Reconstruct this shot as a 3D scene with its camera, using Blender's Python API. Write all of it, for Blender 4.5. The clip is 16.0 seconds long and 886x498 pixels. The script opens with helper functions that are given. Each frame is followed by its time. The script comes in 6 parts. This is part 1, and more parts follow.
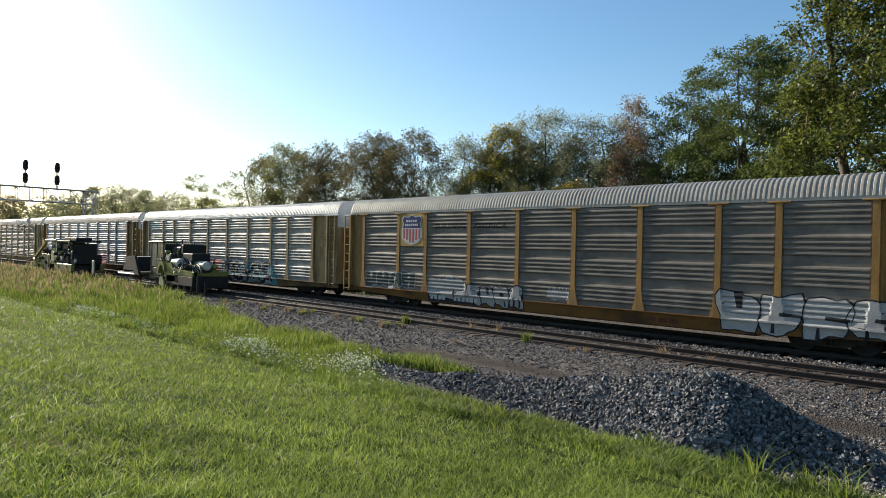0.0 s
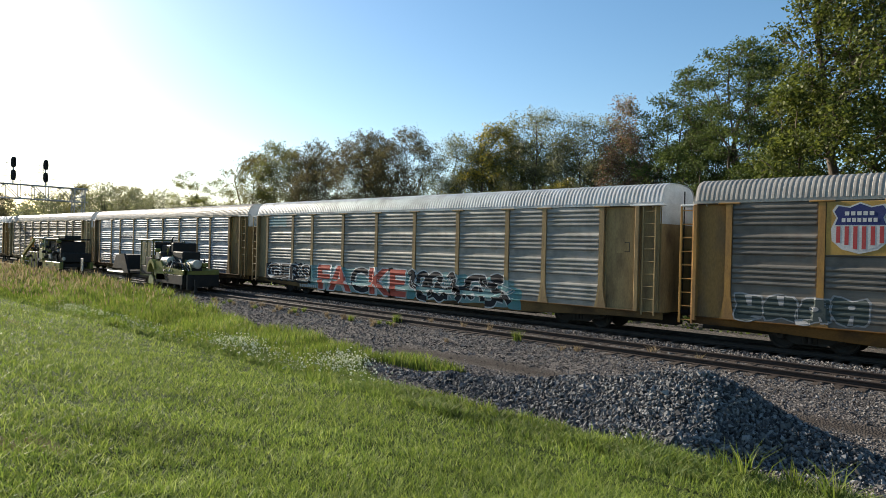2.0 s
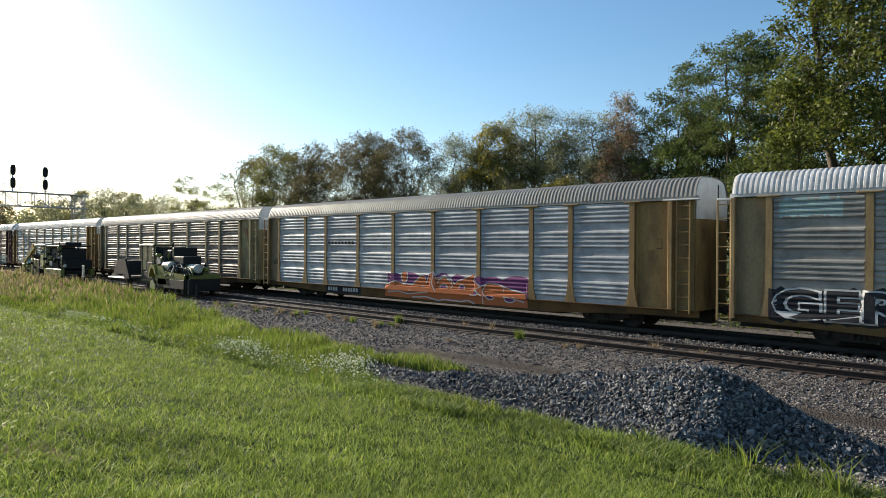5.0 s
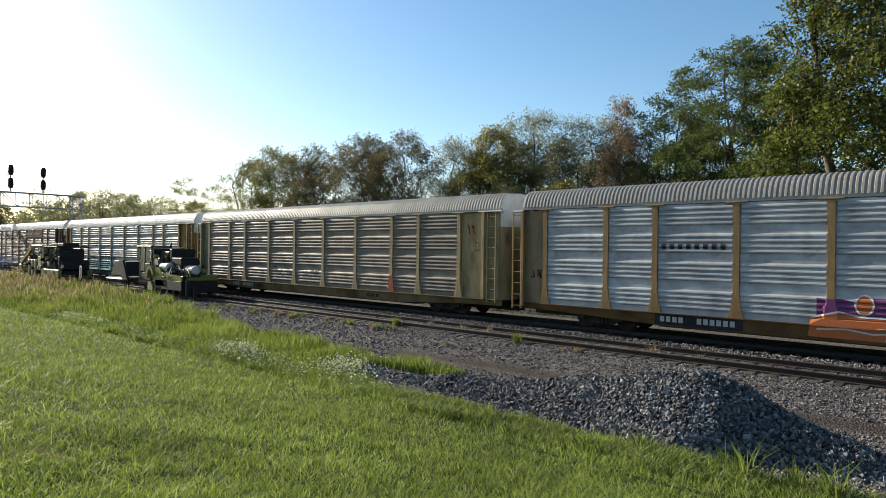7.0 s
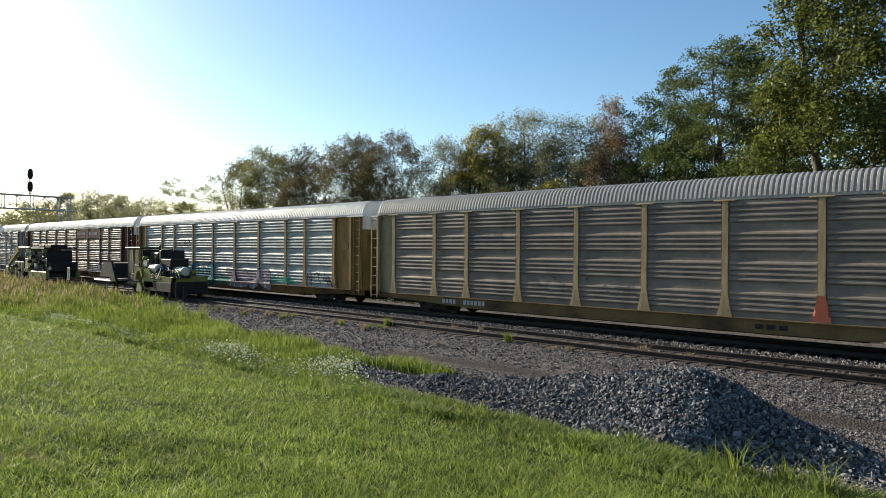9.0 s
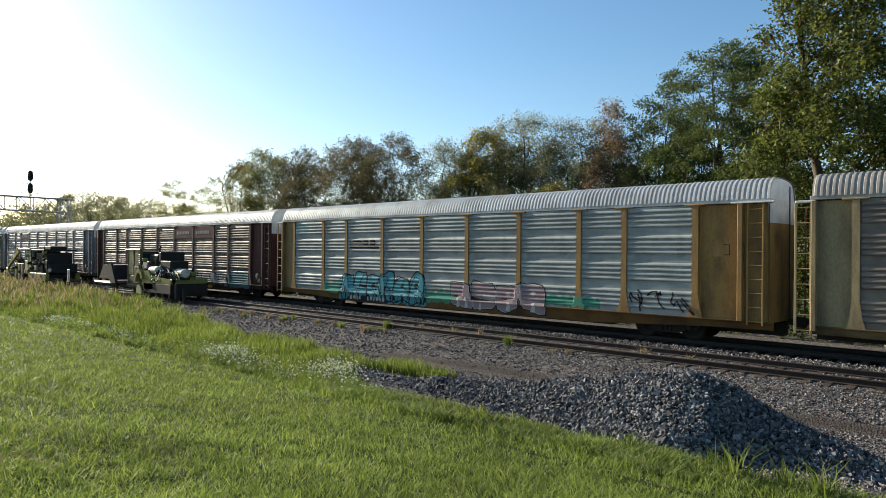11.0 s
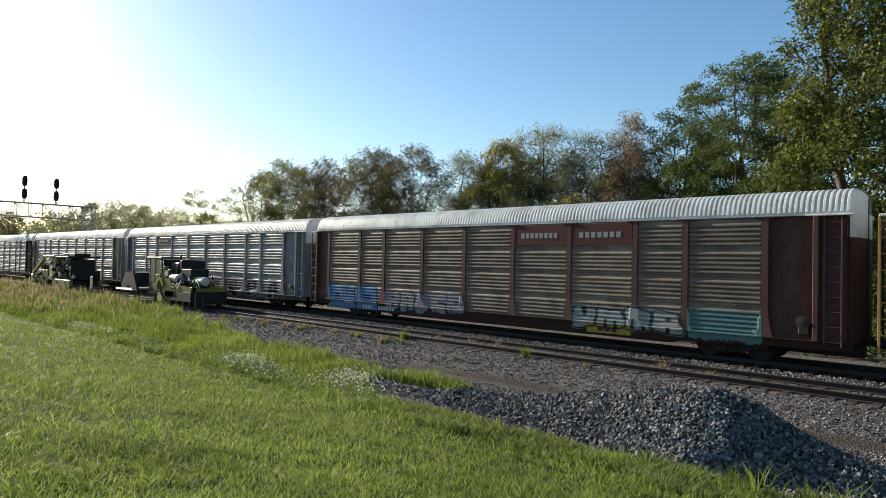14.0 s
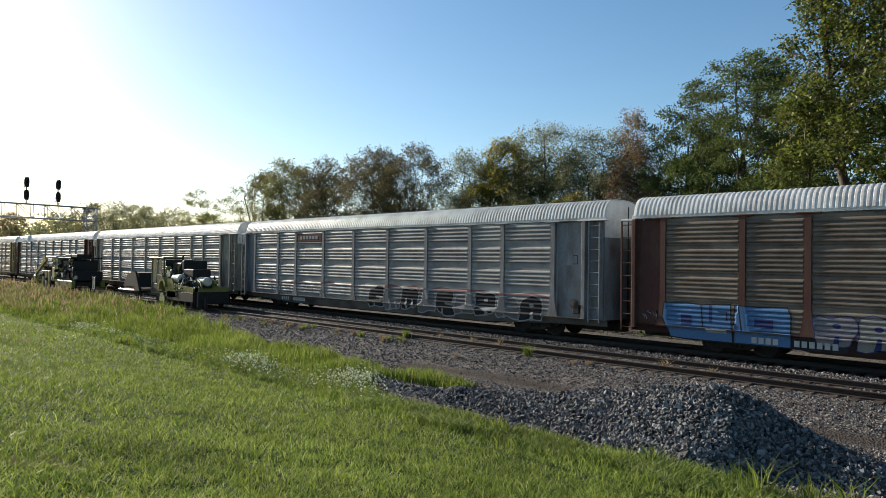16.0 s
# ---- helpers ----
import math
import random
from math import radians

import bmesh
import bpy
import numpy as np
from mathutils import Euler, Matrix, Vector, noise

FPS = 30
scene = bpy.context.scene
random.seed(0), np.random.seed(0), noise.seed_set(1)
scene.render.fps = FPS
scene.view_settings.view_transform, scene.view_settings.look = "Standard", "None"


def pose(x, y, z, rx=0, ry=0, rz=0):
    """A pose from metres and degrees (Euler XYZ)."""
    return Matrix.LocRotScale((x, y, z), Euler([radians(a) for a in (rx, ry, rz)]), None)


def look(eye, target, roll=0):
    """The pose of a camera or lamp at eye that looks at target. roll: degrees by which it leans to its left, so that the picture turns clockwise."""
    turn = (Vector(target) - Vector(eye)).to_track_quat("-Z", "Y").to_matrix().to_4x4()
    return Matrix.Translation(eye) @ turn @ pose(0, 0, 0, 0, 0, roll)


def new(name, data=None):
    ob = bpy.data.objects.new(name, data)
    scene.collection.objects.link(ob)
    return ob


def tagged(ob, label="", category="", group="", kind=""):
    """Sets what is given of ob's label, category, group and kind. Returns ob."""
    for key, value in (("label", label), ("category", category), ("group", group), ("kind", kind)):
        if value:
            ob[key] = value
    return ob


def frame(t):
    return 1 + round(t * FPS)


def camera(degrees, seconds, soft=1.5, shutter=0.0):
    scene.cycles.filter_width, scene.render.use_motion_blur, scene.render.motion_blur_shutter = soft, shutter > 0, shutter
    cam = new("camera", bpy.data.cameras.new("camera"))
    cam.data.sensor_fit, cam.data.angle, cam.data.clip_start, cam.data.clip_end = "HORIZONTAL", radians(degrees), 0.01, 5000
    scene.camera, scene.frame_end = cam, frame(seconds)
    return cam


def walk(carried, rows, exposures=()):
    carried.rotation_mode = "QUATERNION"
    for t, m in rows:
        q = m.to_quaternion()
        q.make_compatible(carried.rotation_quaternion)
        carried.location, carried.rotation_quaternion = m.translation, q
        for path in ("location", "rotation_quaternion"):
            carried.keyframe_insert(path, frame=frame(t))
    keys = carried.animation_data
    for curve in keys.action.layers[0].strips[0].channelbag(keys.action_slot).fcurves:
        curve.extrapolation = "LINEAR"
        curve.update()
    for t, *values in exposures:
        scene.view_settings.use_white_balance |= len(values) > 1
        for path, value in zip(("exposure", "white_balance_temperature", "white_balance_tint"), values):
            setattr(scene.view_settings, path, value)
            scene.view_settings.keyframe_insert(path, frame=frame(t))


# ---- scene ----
EYE = 3.054  # height of the lens above the rail heads
cam = camera(68.01, 16.0, soft=0.65, shutter=0.0)


def aim(turn, down, lean):
    """The camera's pose: degrees to the left of +Y, below level, and leaned to its left."""
    return pose(0, 0, EYE, 90 - down, 0, turn) @ pose(0, 0, 0, 0, 0, lean)


walk(cam, [
    (0.0, aim(43.850, 0.076, 1.282)),
    (0.5, aim(43.542, 0.132, 1.390)),
    (1.0, aim(43.289, 0.172, 1.569)),
    (1.5, aim(43.166, 0.181, 1.583)),
    (2.0, aim(43.100, 0.146, 1.454)),
    (2.5, aim(43.017, 0.171, 1.321)),
    (3.0, aim(42.986, 0.175, 1.006)),
    (3.5, aim(43.026, 0.213, 0.705)),
    (4.0, aim(43.086, 0.243, 0.575)),
    (6.5, aim(43.198, 0.021, 0.222)),
    (7.0, aim(42.995, -0.090, 0.717)),
    (7.5, aim(42.769, -0.125, 0.907)),
    (8.0, aim(42.554, -0.151, 0.555)),
    (8.5, aim(42.336, -0.134, 0.374)),
    (9.0, aim(42.192, -0.079, 0.423)),
    (11.5, aim(42.220, -0.437, 0.613)),
    (12.0, aim(42.625, -0.637, 0.911)),
    (12.5, aim(43.081, -0.852, 1.493)),
    (13.0, aim(43.413, -1.068, 1.541)),
    (13.5, aim(43.656, -1.162, 1.457)),
    (14.0, aim(43.774, -1.256, 1.194)),
    (14.5, aim(43.808, -1.216, 1.046)),
    (15.0, aim(43.839, -1.174, 1.343)),
    (15.5, aim(43.873, -1.165, 1.276)),
    (16.0, aim(43.924, -1.142, 0.873)),
], exposures=[(0.0, 1.15, 6700, 10), (12.0, 1.15, 6700, 10), (14.0, 1.1, 6700, 10), (16.0, 0.98, 6700, 10)])

# ---- world and sun ----
SUN_EL, SUN_AZ = 21.0, -3.6  # degrees up; degrees behind the line of the tracks (negative: on the lawn side)
world = bpy.data.worlds.new("sky")
scene.world = world
world.use_nodes = True
wn = world.node_tree.nodes
sky = wn.new("ShaderNodeTexSky")
sky.sky_type = "NISHITA"
sky.sun_disc = False
sky.sun_elevation = radians(SUN_EL)
sky.sun_rotation = radians(-(90 - SUN_AZ))
sky.air_density, sky.dust_density, sky.ozone_density = 1.0, 0.6, 2.2
vivid = wn.new("ShaderNodeHueSaturation")
vivid.inputs["Hue"].default_value = 0.496
vivid.inputs["Saturation"].default_value = 1.18
world.node_tree.links.new(sky.outputs["Color"], vivid.inputs["Color"])
world.node_tree.links.new(vivid.outputs["Color"], wn["Background"].inputs["Color"])
wn["Background"].inputs["Strength"].default_value = 0.084
sun = new("sun", bpy.data.lights.new("sun", "SUN"))
sun.data.energy, sun.data.angle, sun.data.color = 5.0, radians(0.6), (1.0, 0.91, 0.77)
to_sun = Vector((-math.cos(radians(SUN_AZ)) * math.cos(radians(SUN_EL)),
                 math.sin(radians(SUN_AZ)) * math.cos(radians(SUN_EL)), math.sin(radians(SUN_EL))))
sun.matrix_world = look(to_sun * 60, (0, 0, 0))


# ---- materials ----
def nodes_of(m):
    m.use_nodes = True
    t = m.node_tree
    return t, t.nodes, t.links, t.nodes["Principled BSDF"]


def noise_node(t, scale, detail=4.0, stretch=(1, 1, 1), space="Object", rough=0.55):
    """A noise texture in metres, stretched per axis."""
    c = t.nodes.new("ShaderNodeTexCoord")
    mp = t.nodes.new("ShaderNodeMapping")
    mp.inputs["Scale"].default_value = stretch
    n = t.nodes.new("ShaderNodeTexNoise")
    n.inputs["Scale"].default_value, n.inputs["Detail"].default_value = scale, detail
    n.inputs["Roughness"].default_value = rough
    t.links.new(c.outputs[space], mp.inputs["Vector"])
    t.links.new(mp.outputs["Vector"], n.inputs["Vector"])
    return n


def ramp(t, source, stops):
    r = t.nodes.new("ShaderNodeValToRGB")
    e = r.color_ramp.elements
    while len(e) < len(stops):
        e.new(0.5)
    for el, (p, c) in zip(e, stops):
        el.position = p
        el.color = (*c, 1) if len(c) == 3 else c
    t.links.new(source, r.inputs["Fac"])
    return r


def mix(t, fac, a, b, kind="MIX"):
    m = t.nodes.new("ShaderNodeMix")
    m.data_type, m.blend_type = "RGBA", kind
    for value, socket in ((fac, m.inputs[0]), (a, m.inputs[6]), (b, m.inputs[7])):
        if isinstance(value, (int, float)):
            socket.default_value = value
        elif isinstance(value, tuple):
            socket.default_value = (*value, 1)
        else:
            t.links.new(value, socket)
    return m.outputs[2]


def arith(t, op, a, b):
    m = t.nodes.new("ShaderNodeMath")
    m.operation = op
    for value, socket in ((a, m.inputs[0]), (b, m.inputs[1])):
        if isinstance(value, (int, float)):
            socket.default_value = value
        else:
            t.links.new(value, socket)
    return m.outputs[0]


def bump(t, height, strength, distance, bsdf):
    b = t.nodes.new("ShaderNodeBump")
    b.inputs["Strength"].default_value, b.inputs["Distance"].default_value = strength, distance
    t.links.new(height, b.inputs["Height"])
    t.links.new(b.outputs["Normal"], bsdf.inputs["Normal"])


def plain(name, color, rough=0.6, metal=0.0, wear=(0.12, 0.09, 0.06), amount=0.35, scale=1.5, grain=30.0,
          stretch=(1, 1, 1), jitter=0.0, relief=0.0, glow=0.0):
    """Paint, metal or wood: base colour, broad stains, fine grain, object to object variation."""
    m = bpy.data.materials.new(name)
    t, n, l, p = nodes_of(m)
    broad = noise_node(t, scale, 5, stretch)
    fine = noise_node(t, grain, 3, stretch)
    stain = ramp(t, broad.outputs["Fac"], [(0.42, (0, 0, 0)), (0.75, (1, 1, 1))])
    c = mix(t, arith(t, "MULTIPLY", stain.outputs["Color"], amount), tuple(color), tuple(wear))
    g = ramp(t, fine.outputs["Fac"], [(0.25, (0.72, 0.72, 0.72)), (0.75, (1.15, 1.15, 1.15))])
    c = mix(t, 0.8, c, g.outputs["Color"], "MULTIPLY")
    if jitter:
        info = n.new("ShaderNodeObjectInfo")
        j = ramp(t, info.outputs["Random"], [(0, (1 - jitter,) * 3), (1, (1 + jitter,) * 3)])
        c = mix(t, 1.0, c, j.outputs["Color"], "MULTIPLY")
    l.new(c, p.inputs["Base Color"])
    r = ramp(t, broad.outputs["Fac"], [(0.3, (rough * 0.85,) * 3), (0.8, (min(1, rough * 1.25),) * 3)])
    l.new(r.outputs["Color"], p.inputs["Roughness"])
    p.inputs["Metallic"].default_value = metal
    p.inputs["Specular IOR Level"].default_value = 0.5 if metal or rough < 0.3 else 0.15
    if relief:
        bump(t, fine.outputs["Fac"], 0.6, relief, p)
    if glow:
        p.inputs["Emission Color"].default_value = (*color, 1)
        p.inputs["Emission Strength"].default_value = glow
    return m


def island(name, shades, rough=0.7, through_light=0.0, bumpy=0.0, spread=1.0, gloss=0.12):
    """For meshes of many small pieces: each piece takes a shade of its own."""
    m = bpy.data.materials.new(name)
    t, n, l, p = nodes_of(m)
    geo = n.new("ShaderNodeNewGeometry")
    stops = [(i / max(1, len(shades) - 1), s) for i, s in enumerate(shades)]
    c = ramp(t, geo.outputs["Random Per Island"], stops).outputs["Color"]
    broad = noise_node(t, 0.35, 4)
    b = ramp(t, broad.outputs["Fac"], [(0.3, (0.75, 0.75, 0.75)), (0.7, (1.25, 1.25, 1.25))])
    c = mix(t, spread, c, b.outputs["Color"], "MULTIPLY")
    l.new(c, p.inputs["Base Color"])
    p.inputs["Roughness"].default_value = rough
    p.inputs["Specular IOR Level"].default_value = gloss
    if bumpy:
        bump(t, noise_node(t, 60, 3).outputs["Fac"], 0.7, bumpy, p)
    if through_light:
        tr = n.new("ShaderNodeBsdfTranslucent")
        bright = mix(t, 1.0, c, (1.45, 1.45, 1.0), "MULTIPLY")
        l.new(bright, tr.inputs["Color"])
        ms = n.new("ShaderNodeMixShader")
        ms.inputs[0].default_value = through_light
        out = n["Material Output"]
        l.new(p.outputs[0], ms.inputs[1])
        l.new(tr.outputs[0], ms.inputs[2])
        l.new(ms.outputs[0], out.inputs["Surface"])
    return m


# ---- mesh helpers ----
class Geo:
    """Collects vertices and faces for one mesh."""

    def __init__(self):
        self.v, self.f = [], []

    def add(self, verts, faces):
        o = len(self.v)
        self.v += [tuple(p) for p in verts]
        self.f += [tuple(i + o for i in f) for f in faces]
        return self

    def box(self, x0, x1, y0, y1, z0, z1, b=0.0):
        if not b:
            v = [(x, y, z) for x in (x0, x1) for y in (y0, y1) for z in (z0, z1)]
            return self.add(v, [(0, 1, 3, 2), (4, 6, 7, 5), (0, 4, 5, 1), (2, 3, 7, 6), (0, 2, 6, 4), (1, 5, 7, 3)])
        # chamfered box: three vertices at each corner
        v, idx = [], {}
        for i, x in enumerate((x0, x1)):
            for j, y in enumerate((y0, y1)):
                for k, z in enumerate((z0, z1)):
                    sx, sy, sz = (b if i == 0 else -b), (b if j == 0 else -b), (b if k == 0 else -b)
                    for a, p in enumerate(((x, y + sy, z + sz), (x + sx, y, z + sz), (x + sx, y + sy, z))):
                        idx[i, j, k, a] = len(v)
                        v.append(p)
        c = (x0 + x1) / 2, (y0 + y1) / 2, (z0 + z1) / 2
        fs = []
        ring = ((0, 0), (0, 1), (1, 1), (1, 0))
        for s in (0, 1):
            fs.append([idx[s, j, k, 0] for j, k in ring])
            fs.append([idx[j, s, k, 1] for j, k in ring])
            fs.append([idx[j, k, s, 2] for j, k in ring])
            for r in (0, 1):
                fs.append([idx[s, r, 0, 0], idx[s, r, 1, 0], idx[s, r, 1, 1], idx[s, r, 0, 1]])
                fs.append([idx[s, 0, r, 0], idx[s, 1, r, 0], idx[s, 1, r, 2], idx[s, 0, r, 2]])
                fs.append([idx[0, s, r, 1], idx[1, s, r, 1], idx[1, s, r, 2], idx[0, s, r, 2]])
                for q in (0, 1):
                    fs.append([idx[s, r, q, 0], idx[s, r, q, 1], idx[s, r, q, 2]])
        good = []
        for f in fs:
            p = [Vector(v[i]) for i in f]
            nrm = (p[1] - p[0]).cross(p[2] - p[0])
            mid = sum(p, Vector()) / len(p) - Vector(c)
            good.append(f if nrm.dot(mid) > 0 else f[::-1])
        return self.add(v, good)

    def tube(self, pts, radii, n=8, caps=True):
        """A tapered tube along points."""
        rings = []
        pts = [Vector(p) for p in pts]
        for i, p in enumerate(pts):
            d = (pts[min(i + 1, len(pts) - 1)] - pts[max(i - 1, 0)]).normalized()
            a = d.orthogonal().normalized() if i == 0 else (a - d * a.dot(d)).normalized()
            b = d.cross(a)
            r = radii[i] if isinstance(radii, (list, tuple)) else radii
            rings.append([p + (a * math.cos(2 * math.pi * k / n) + b * math.sin(2 * math.pi * k / n)) * r for k in range(n)])
        f = [(i * n + k, i * n + (k + 1) % n, (i + 1) * n + (k + 1) % n, (i + 1) * n + k)
             for i in range(len(pts) - 1) for k in range(n)]
        if caps:
            f += [tuple(range(n))[::-1], tuple((len(pts) - 1) * n + k for k in range(n))]
        return self.add([p for r in rings for p in r], f)

    def lathe(self, centre, axis, profile, n=20):
        """Profile of (distance along axis, radius) turned round the axis."""
        c, d = Vector(centre), Vector(axis).normalized()
        a = d.orthogonal().normalized()
        b = d.cross(a)
        v = [c + d * h + (a * math.cos(2 * math.pi * k / n) + b * math.sin(2 * math.pi * k / n)) * r
             for h, r in profile for k in range(n)]
        m = len(profile)
        f = [(i * n + k, i * n + (k + 1) % n, (i + 1) * n + (k + 1) % n, (i + 1) * n + k)
             for i in range(m - 1) for k in range(n)]
        f += [tuple(range(n))[::-1], tuple((m - 1) * n + k for k in range(n))]
        return self.add(v, f)

    def slab(self, outline, y0, y1):
        """An outline of (x, z) points given thickness from y0 to y1."""
        n = len(outline)
        v = [(x, y0, z) for x, z in outline] + [(x, y1, z) for x, z in outline]
        f = [tuple(range(n)), tuple(range(n, 2 * n))[::-1]]
        f += [(i, i + n, (i + 1) % n + n, (i + 1) % n) for i in range(n)]
        return self.add(v, f)

    def mesh(self, name, material=None, smooth=False):
        me = bpy.data.meshes.new(name)
        me.from_pydata(self.v, [], self.f)
        if material:
            me.materials.append(material)
        if smooth:
            me.polygons.foreach_set("use_smooth", [True] * len(me.polygons))
        me.update()
        return me


def part(name, geo, material, parent, label="", smooth=False, at=None):
    """Links a Geo or a mesh as one mesh object under a thing or a part."""
    me = geo.mesh(name, material, smooth) if isinstance(geo, Geo) else geo
    ob = new(name, me)
    ob.parent = parent
    if at is not None:
        ob.matrix_basis = at
    return tagged(ob, label)


def thing(name, m, label, category, group="", kind=""):
    ob = new(name)
    ob.empty_display_size = 0.3
    ob.matrix_basis = m
    return tagged(ob, label, category, group, kind)


def cloud(name, verts, faces, material, size=4):
    """A mesh of many loose pieces from numpy arrays: verts (n, 3), faces (m, size)."""
    me = bpy.data.meshes.new(name)
    me.vertices.add(len(verts))
    me.vertices.foreach_set("co", np.asarray(verts, np.float32).ravel())
    me.loops.add(faces.size)
    me.loops.foreach_set("vertex_index", np.asarray(faces, np.int32).ravel())
    me.polygons.add(len(faces))
    me.polygons.foreach_set("loop_start", np.arange(0, faces.size, size, dtype=np.int32))
    me.polygons.foreach_set("use_smooth", [False] * len(faces))
    me.materials.append(material)
    me.update(calc_edges=True)
    me.validate()
    return me

# ---- the lie of the land ----
NEAR_RAIL, GAUGE = 19.14, 1.505      # near rail of the siding, rail to rail
SIDE, HALF = 22.92, 1.5              # near side of the train, half its width
NEAR_C, MAIN_C = NEAR_RAIL + GAUGE / 2, SIDE + HALF


def lerp_table(v, table):
    return float(np.interp(v, [a for a, _ in table], [b for _, b in table]))


LAND = [(-40, 1.6), (-4, 1.5), (0, 1.36), (4, 0.72), (8, -0.06), (10, -0.36), (12, -0.47), (15.4, -0.5), (17.3, -0.24),
        (18.4, -0.2), (21.2, -0.17), (22.2, -0.12), (22.7, -0.26), (28.9, -0.3), (30.2, -0.8), (32.0, -0.8), (33.5, -0.6), (40, -0.6), (400, -0.6), (3000, -0.6)]
WEED_EDGE = [(-120, 18.0), (-50, 17.8), (-39, 17.2), (-29, 15.4), (-22, 14.2), (-15.6, 13.8), (-14.3, 11.7), (-12, 11.0), (-8, 10.7), (40, 10.6)]


def land(x, y):
    z = lerp_table(y, LAND)
    k = 0.10 if y < 9 or y > 30 else 0.035
    return z + k * noise.noise((x * 0.13, y * 0.16, 3.1)) + 0.35 * k * noise.noise((x * 0.9, y * 0.9, 7.7))


def ridge(x):
    return lerp_table(x, [(-14.2, -0.62), (-13.2, -0.45), (-10.8, -0.16), (-9.8, -0.06), (-8.2, 0.18), (-6.8, 0.42), (-5.6, 0.68), (-4.85, 0.82), (-4.45, 0.74),
                          (-3.6, 0.30), (-2.8, 0.06), (-2.1, -0.16), (0.3, -0.8), (2, -1.1)])


def pile_z(x, y):
    z = ridge(x) - 0.74 * max(0.0, math.sqrt((y - 12.6) ** 2 + 0.03) - 0.15)
    return z + 0.09 * noise.noise((x * 0.8, y * 0.8, 1.3)) + 0.05 * noise.noise((x * 2.3, y * 2.3, 4.3))


def steps(parts):
    out = []
    for a, b, d in parts:
        out += list(np.arange(a, b, d))
    return out + [parts[-1][1]]


gx = steps([(-2600, -600, 250), (-600, -160, 40), (-160, -60, 2.5), (-60, -24, 0.6), (-24, 8, 0.3), (8, 60, 4), (60, 600, 90), (600, 2600, 400)])
gy = steps([(-1500, -60, 240), (-60, -4, 4), (-4, 3, 0.6), (3, 30, 0.3), (30, 70, 4), (70, 500, 43), (500, 3000, 500)])

ground_mat = bpy.data.materials.new("lawn_and_gravel")
t, n, l, p = nodes_of(ground_mat)
att = n.new("ShaderNodeAttribute")
att.attribute_name = "gravel"
mud = n.new("ShaderNodeAttribute")
mud.attribute_name = "mud"
edge = noise_node(t, 3.0, 6)
broad = noise_node(t, 0.4, 5)
fine = noise_node(t, 45, 4)
vor = n.new("ShaderNodeTexVoronoi")
vor.inputs["Scale"].default_value = 22.0
co = n.new("ShaderNodeTexCoord")
l.new(co.outputs["Object"], vor.inputs["Vector"])
grass_c = ramp(t, broad.outputs["Fac"], [(0.3, (0.030, 0.045, 0.011)), (0.55, (0.045, 0.065, 0.016)), (0.8, (0.08, 0.085, 0.03))]).outputs["Color"]
grass_c = mix(t, 0.7, grass_c, ramp(t, fine.outputs["Fac"], [(0.3, (0.6, 0.6, 0.6)), (0.7, (1.3, 1.3, 1.3))]).outputs["Color"], "MULTIPLY")
stone_c = ramp(t, vor.outputs["Color"], [(0.1, (0.028, 0.027, 0.026)), (0.5, (0.085, 0.080, 0.077)), (0.9, (0.21, 0.195, 0.185))]).outputs["Color"]
stone_c = mix(t, 1.0, stone_c, ramp(t, broad.outputs["Fac"], [(0.3, (0.8, 0.78, 0.76)), (0.7, (1.15, 1.1, 1.05))]).outputs["Color"], "MULTIPLY")
mud_c = mix(t, mud.outputs["Fac"], stone_c, (0.048, 0.040, 0.034))
# Ballast under the train: oily black with the train's shade painted in.
oil_and_shade = n.new("ShaderNodeAttribute")
oil_and_shade.attribute_name = "oil_and_shade"
mud_c = mix(t, oil_and_shade.outputs["Fac"], mud_c, (0.011, 0.010, 0.009))
g = arith(t, "ADD", att.outputs["Fac"], arith(t, "MULTIPLY", arith(t, "SUBTRACT", edge.outputs["Fac"], 0.5), 1.4))
g = ramp(t, g, [(0.42, (0, 0, 0)), (0.58, (1, 1, 1))]).outputs["Color"]
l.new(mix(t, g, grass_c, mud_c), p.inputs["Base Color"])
p.inputs["Roughness"].default_value = 0.9
p.inputs["Specular IOR Level"].default_value = 0.1
bump(t, vor.outputs["Distance"], 0.9, 0.045, p)


def make_ground():
    v, gr, md, shd = [], [], [], []
    for y in gy:
        for x in gx:
            v.append((x, y, land(x, y)))
            e = lerp_table(x, WEED_EDGE)
            far = 0.0 if y > 34.0 else 1.0
            gr.append(min(1, max(0, 0.5 + (y - e) * 0.9)) * far)
            # Only this band under the train carries the painted shade.
            shd.append(0.95 if 22.3 < y < 26.9 else 0.0)
            c = 15.6 + 0.25 * noise.noise((x * 0.2, 0, 5))
            md.append(min(1, max(0, 1.3 - abs(y - c) / 0.45)) * (1 if x > -17 else 0))
    nx = len(gx)
    f = [(j * nx + i, j * nx + i + 1, (j + 1) * nx + i + 1, (j + 1) * nx + i) for j in range(len(gy) - 1) for i in range(nx - 1)]
    me = bpy.data.meshes.new("ground")
    me.from_pydata(v, [], f)
    me.materials.append(ground_mat)
    for name, values in (("gravel", gr), ("mud", md), ("oil_and_shade", shd)):
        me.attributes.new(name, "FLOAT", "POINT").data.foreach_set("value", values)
    me.polygons.foreach_set("use_smooth", [True] * len(f))
    return tagged(new("ground", me), "mown lawn sloping down to grey railway ballast", "ground", kind="structure")


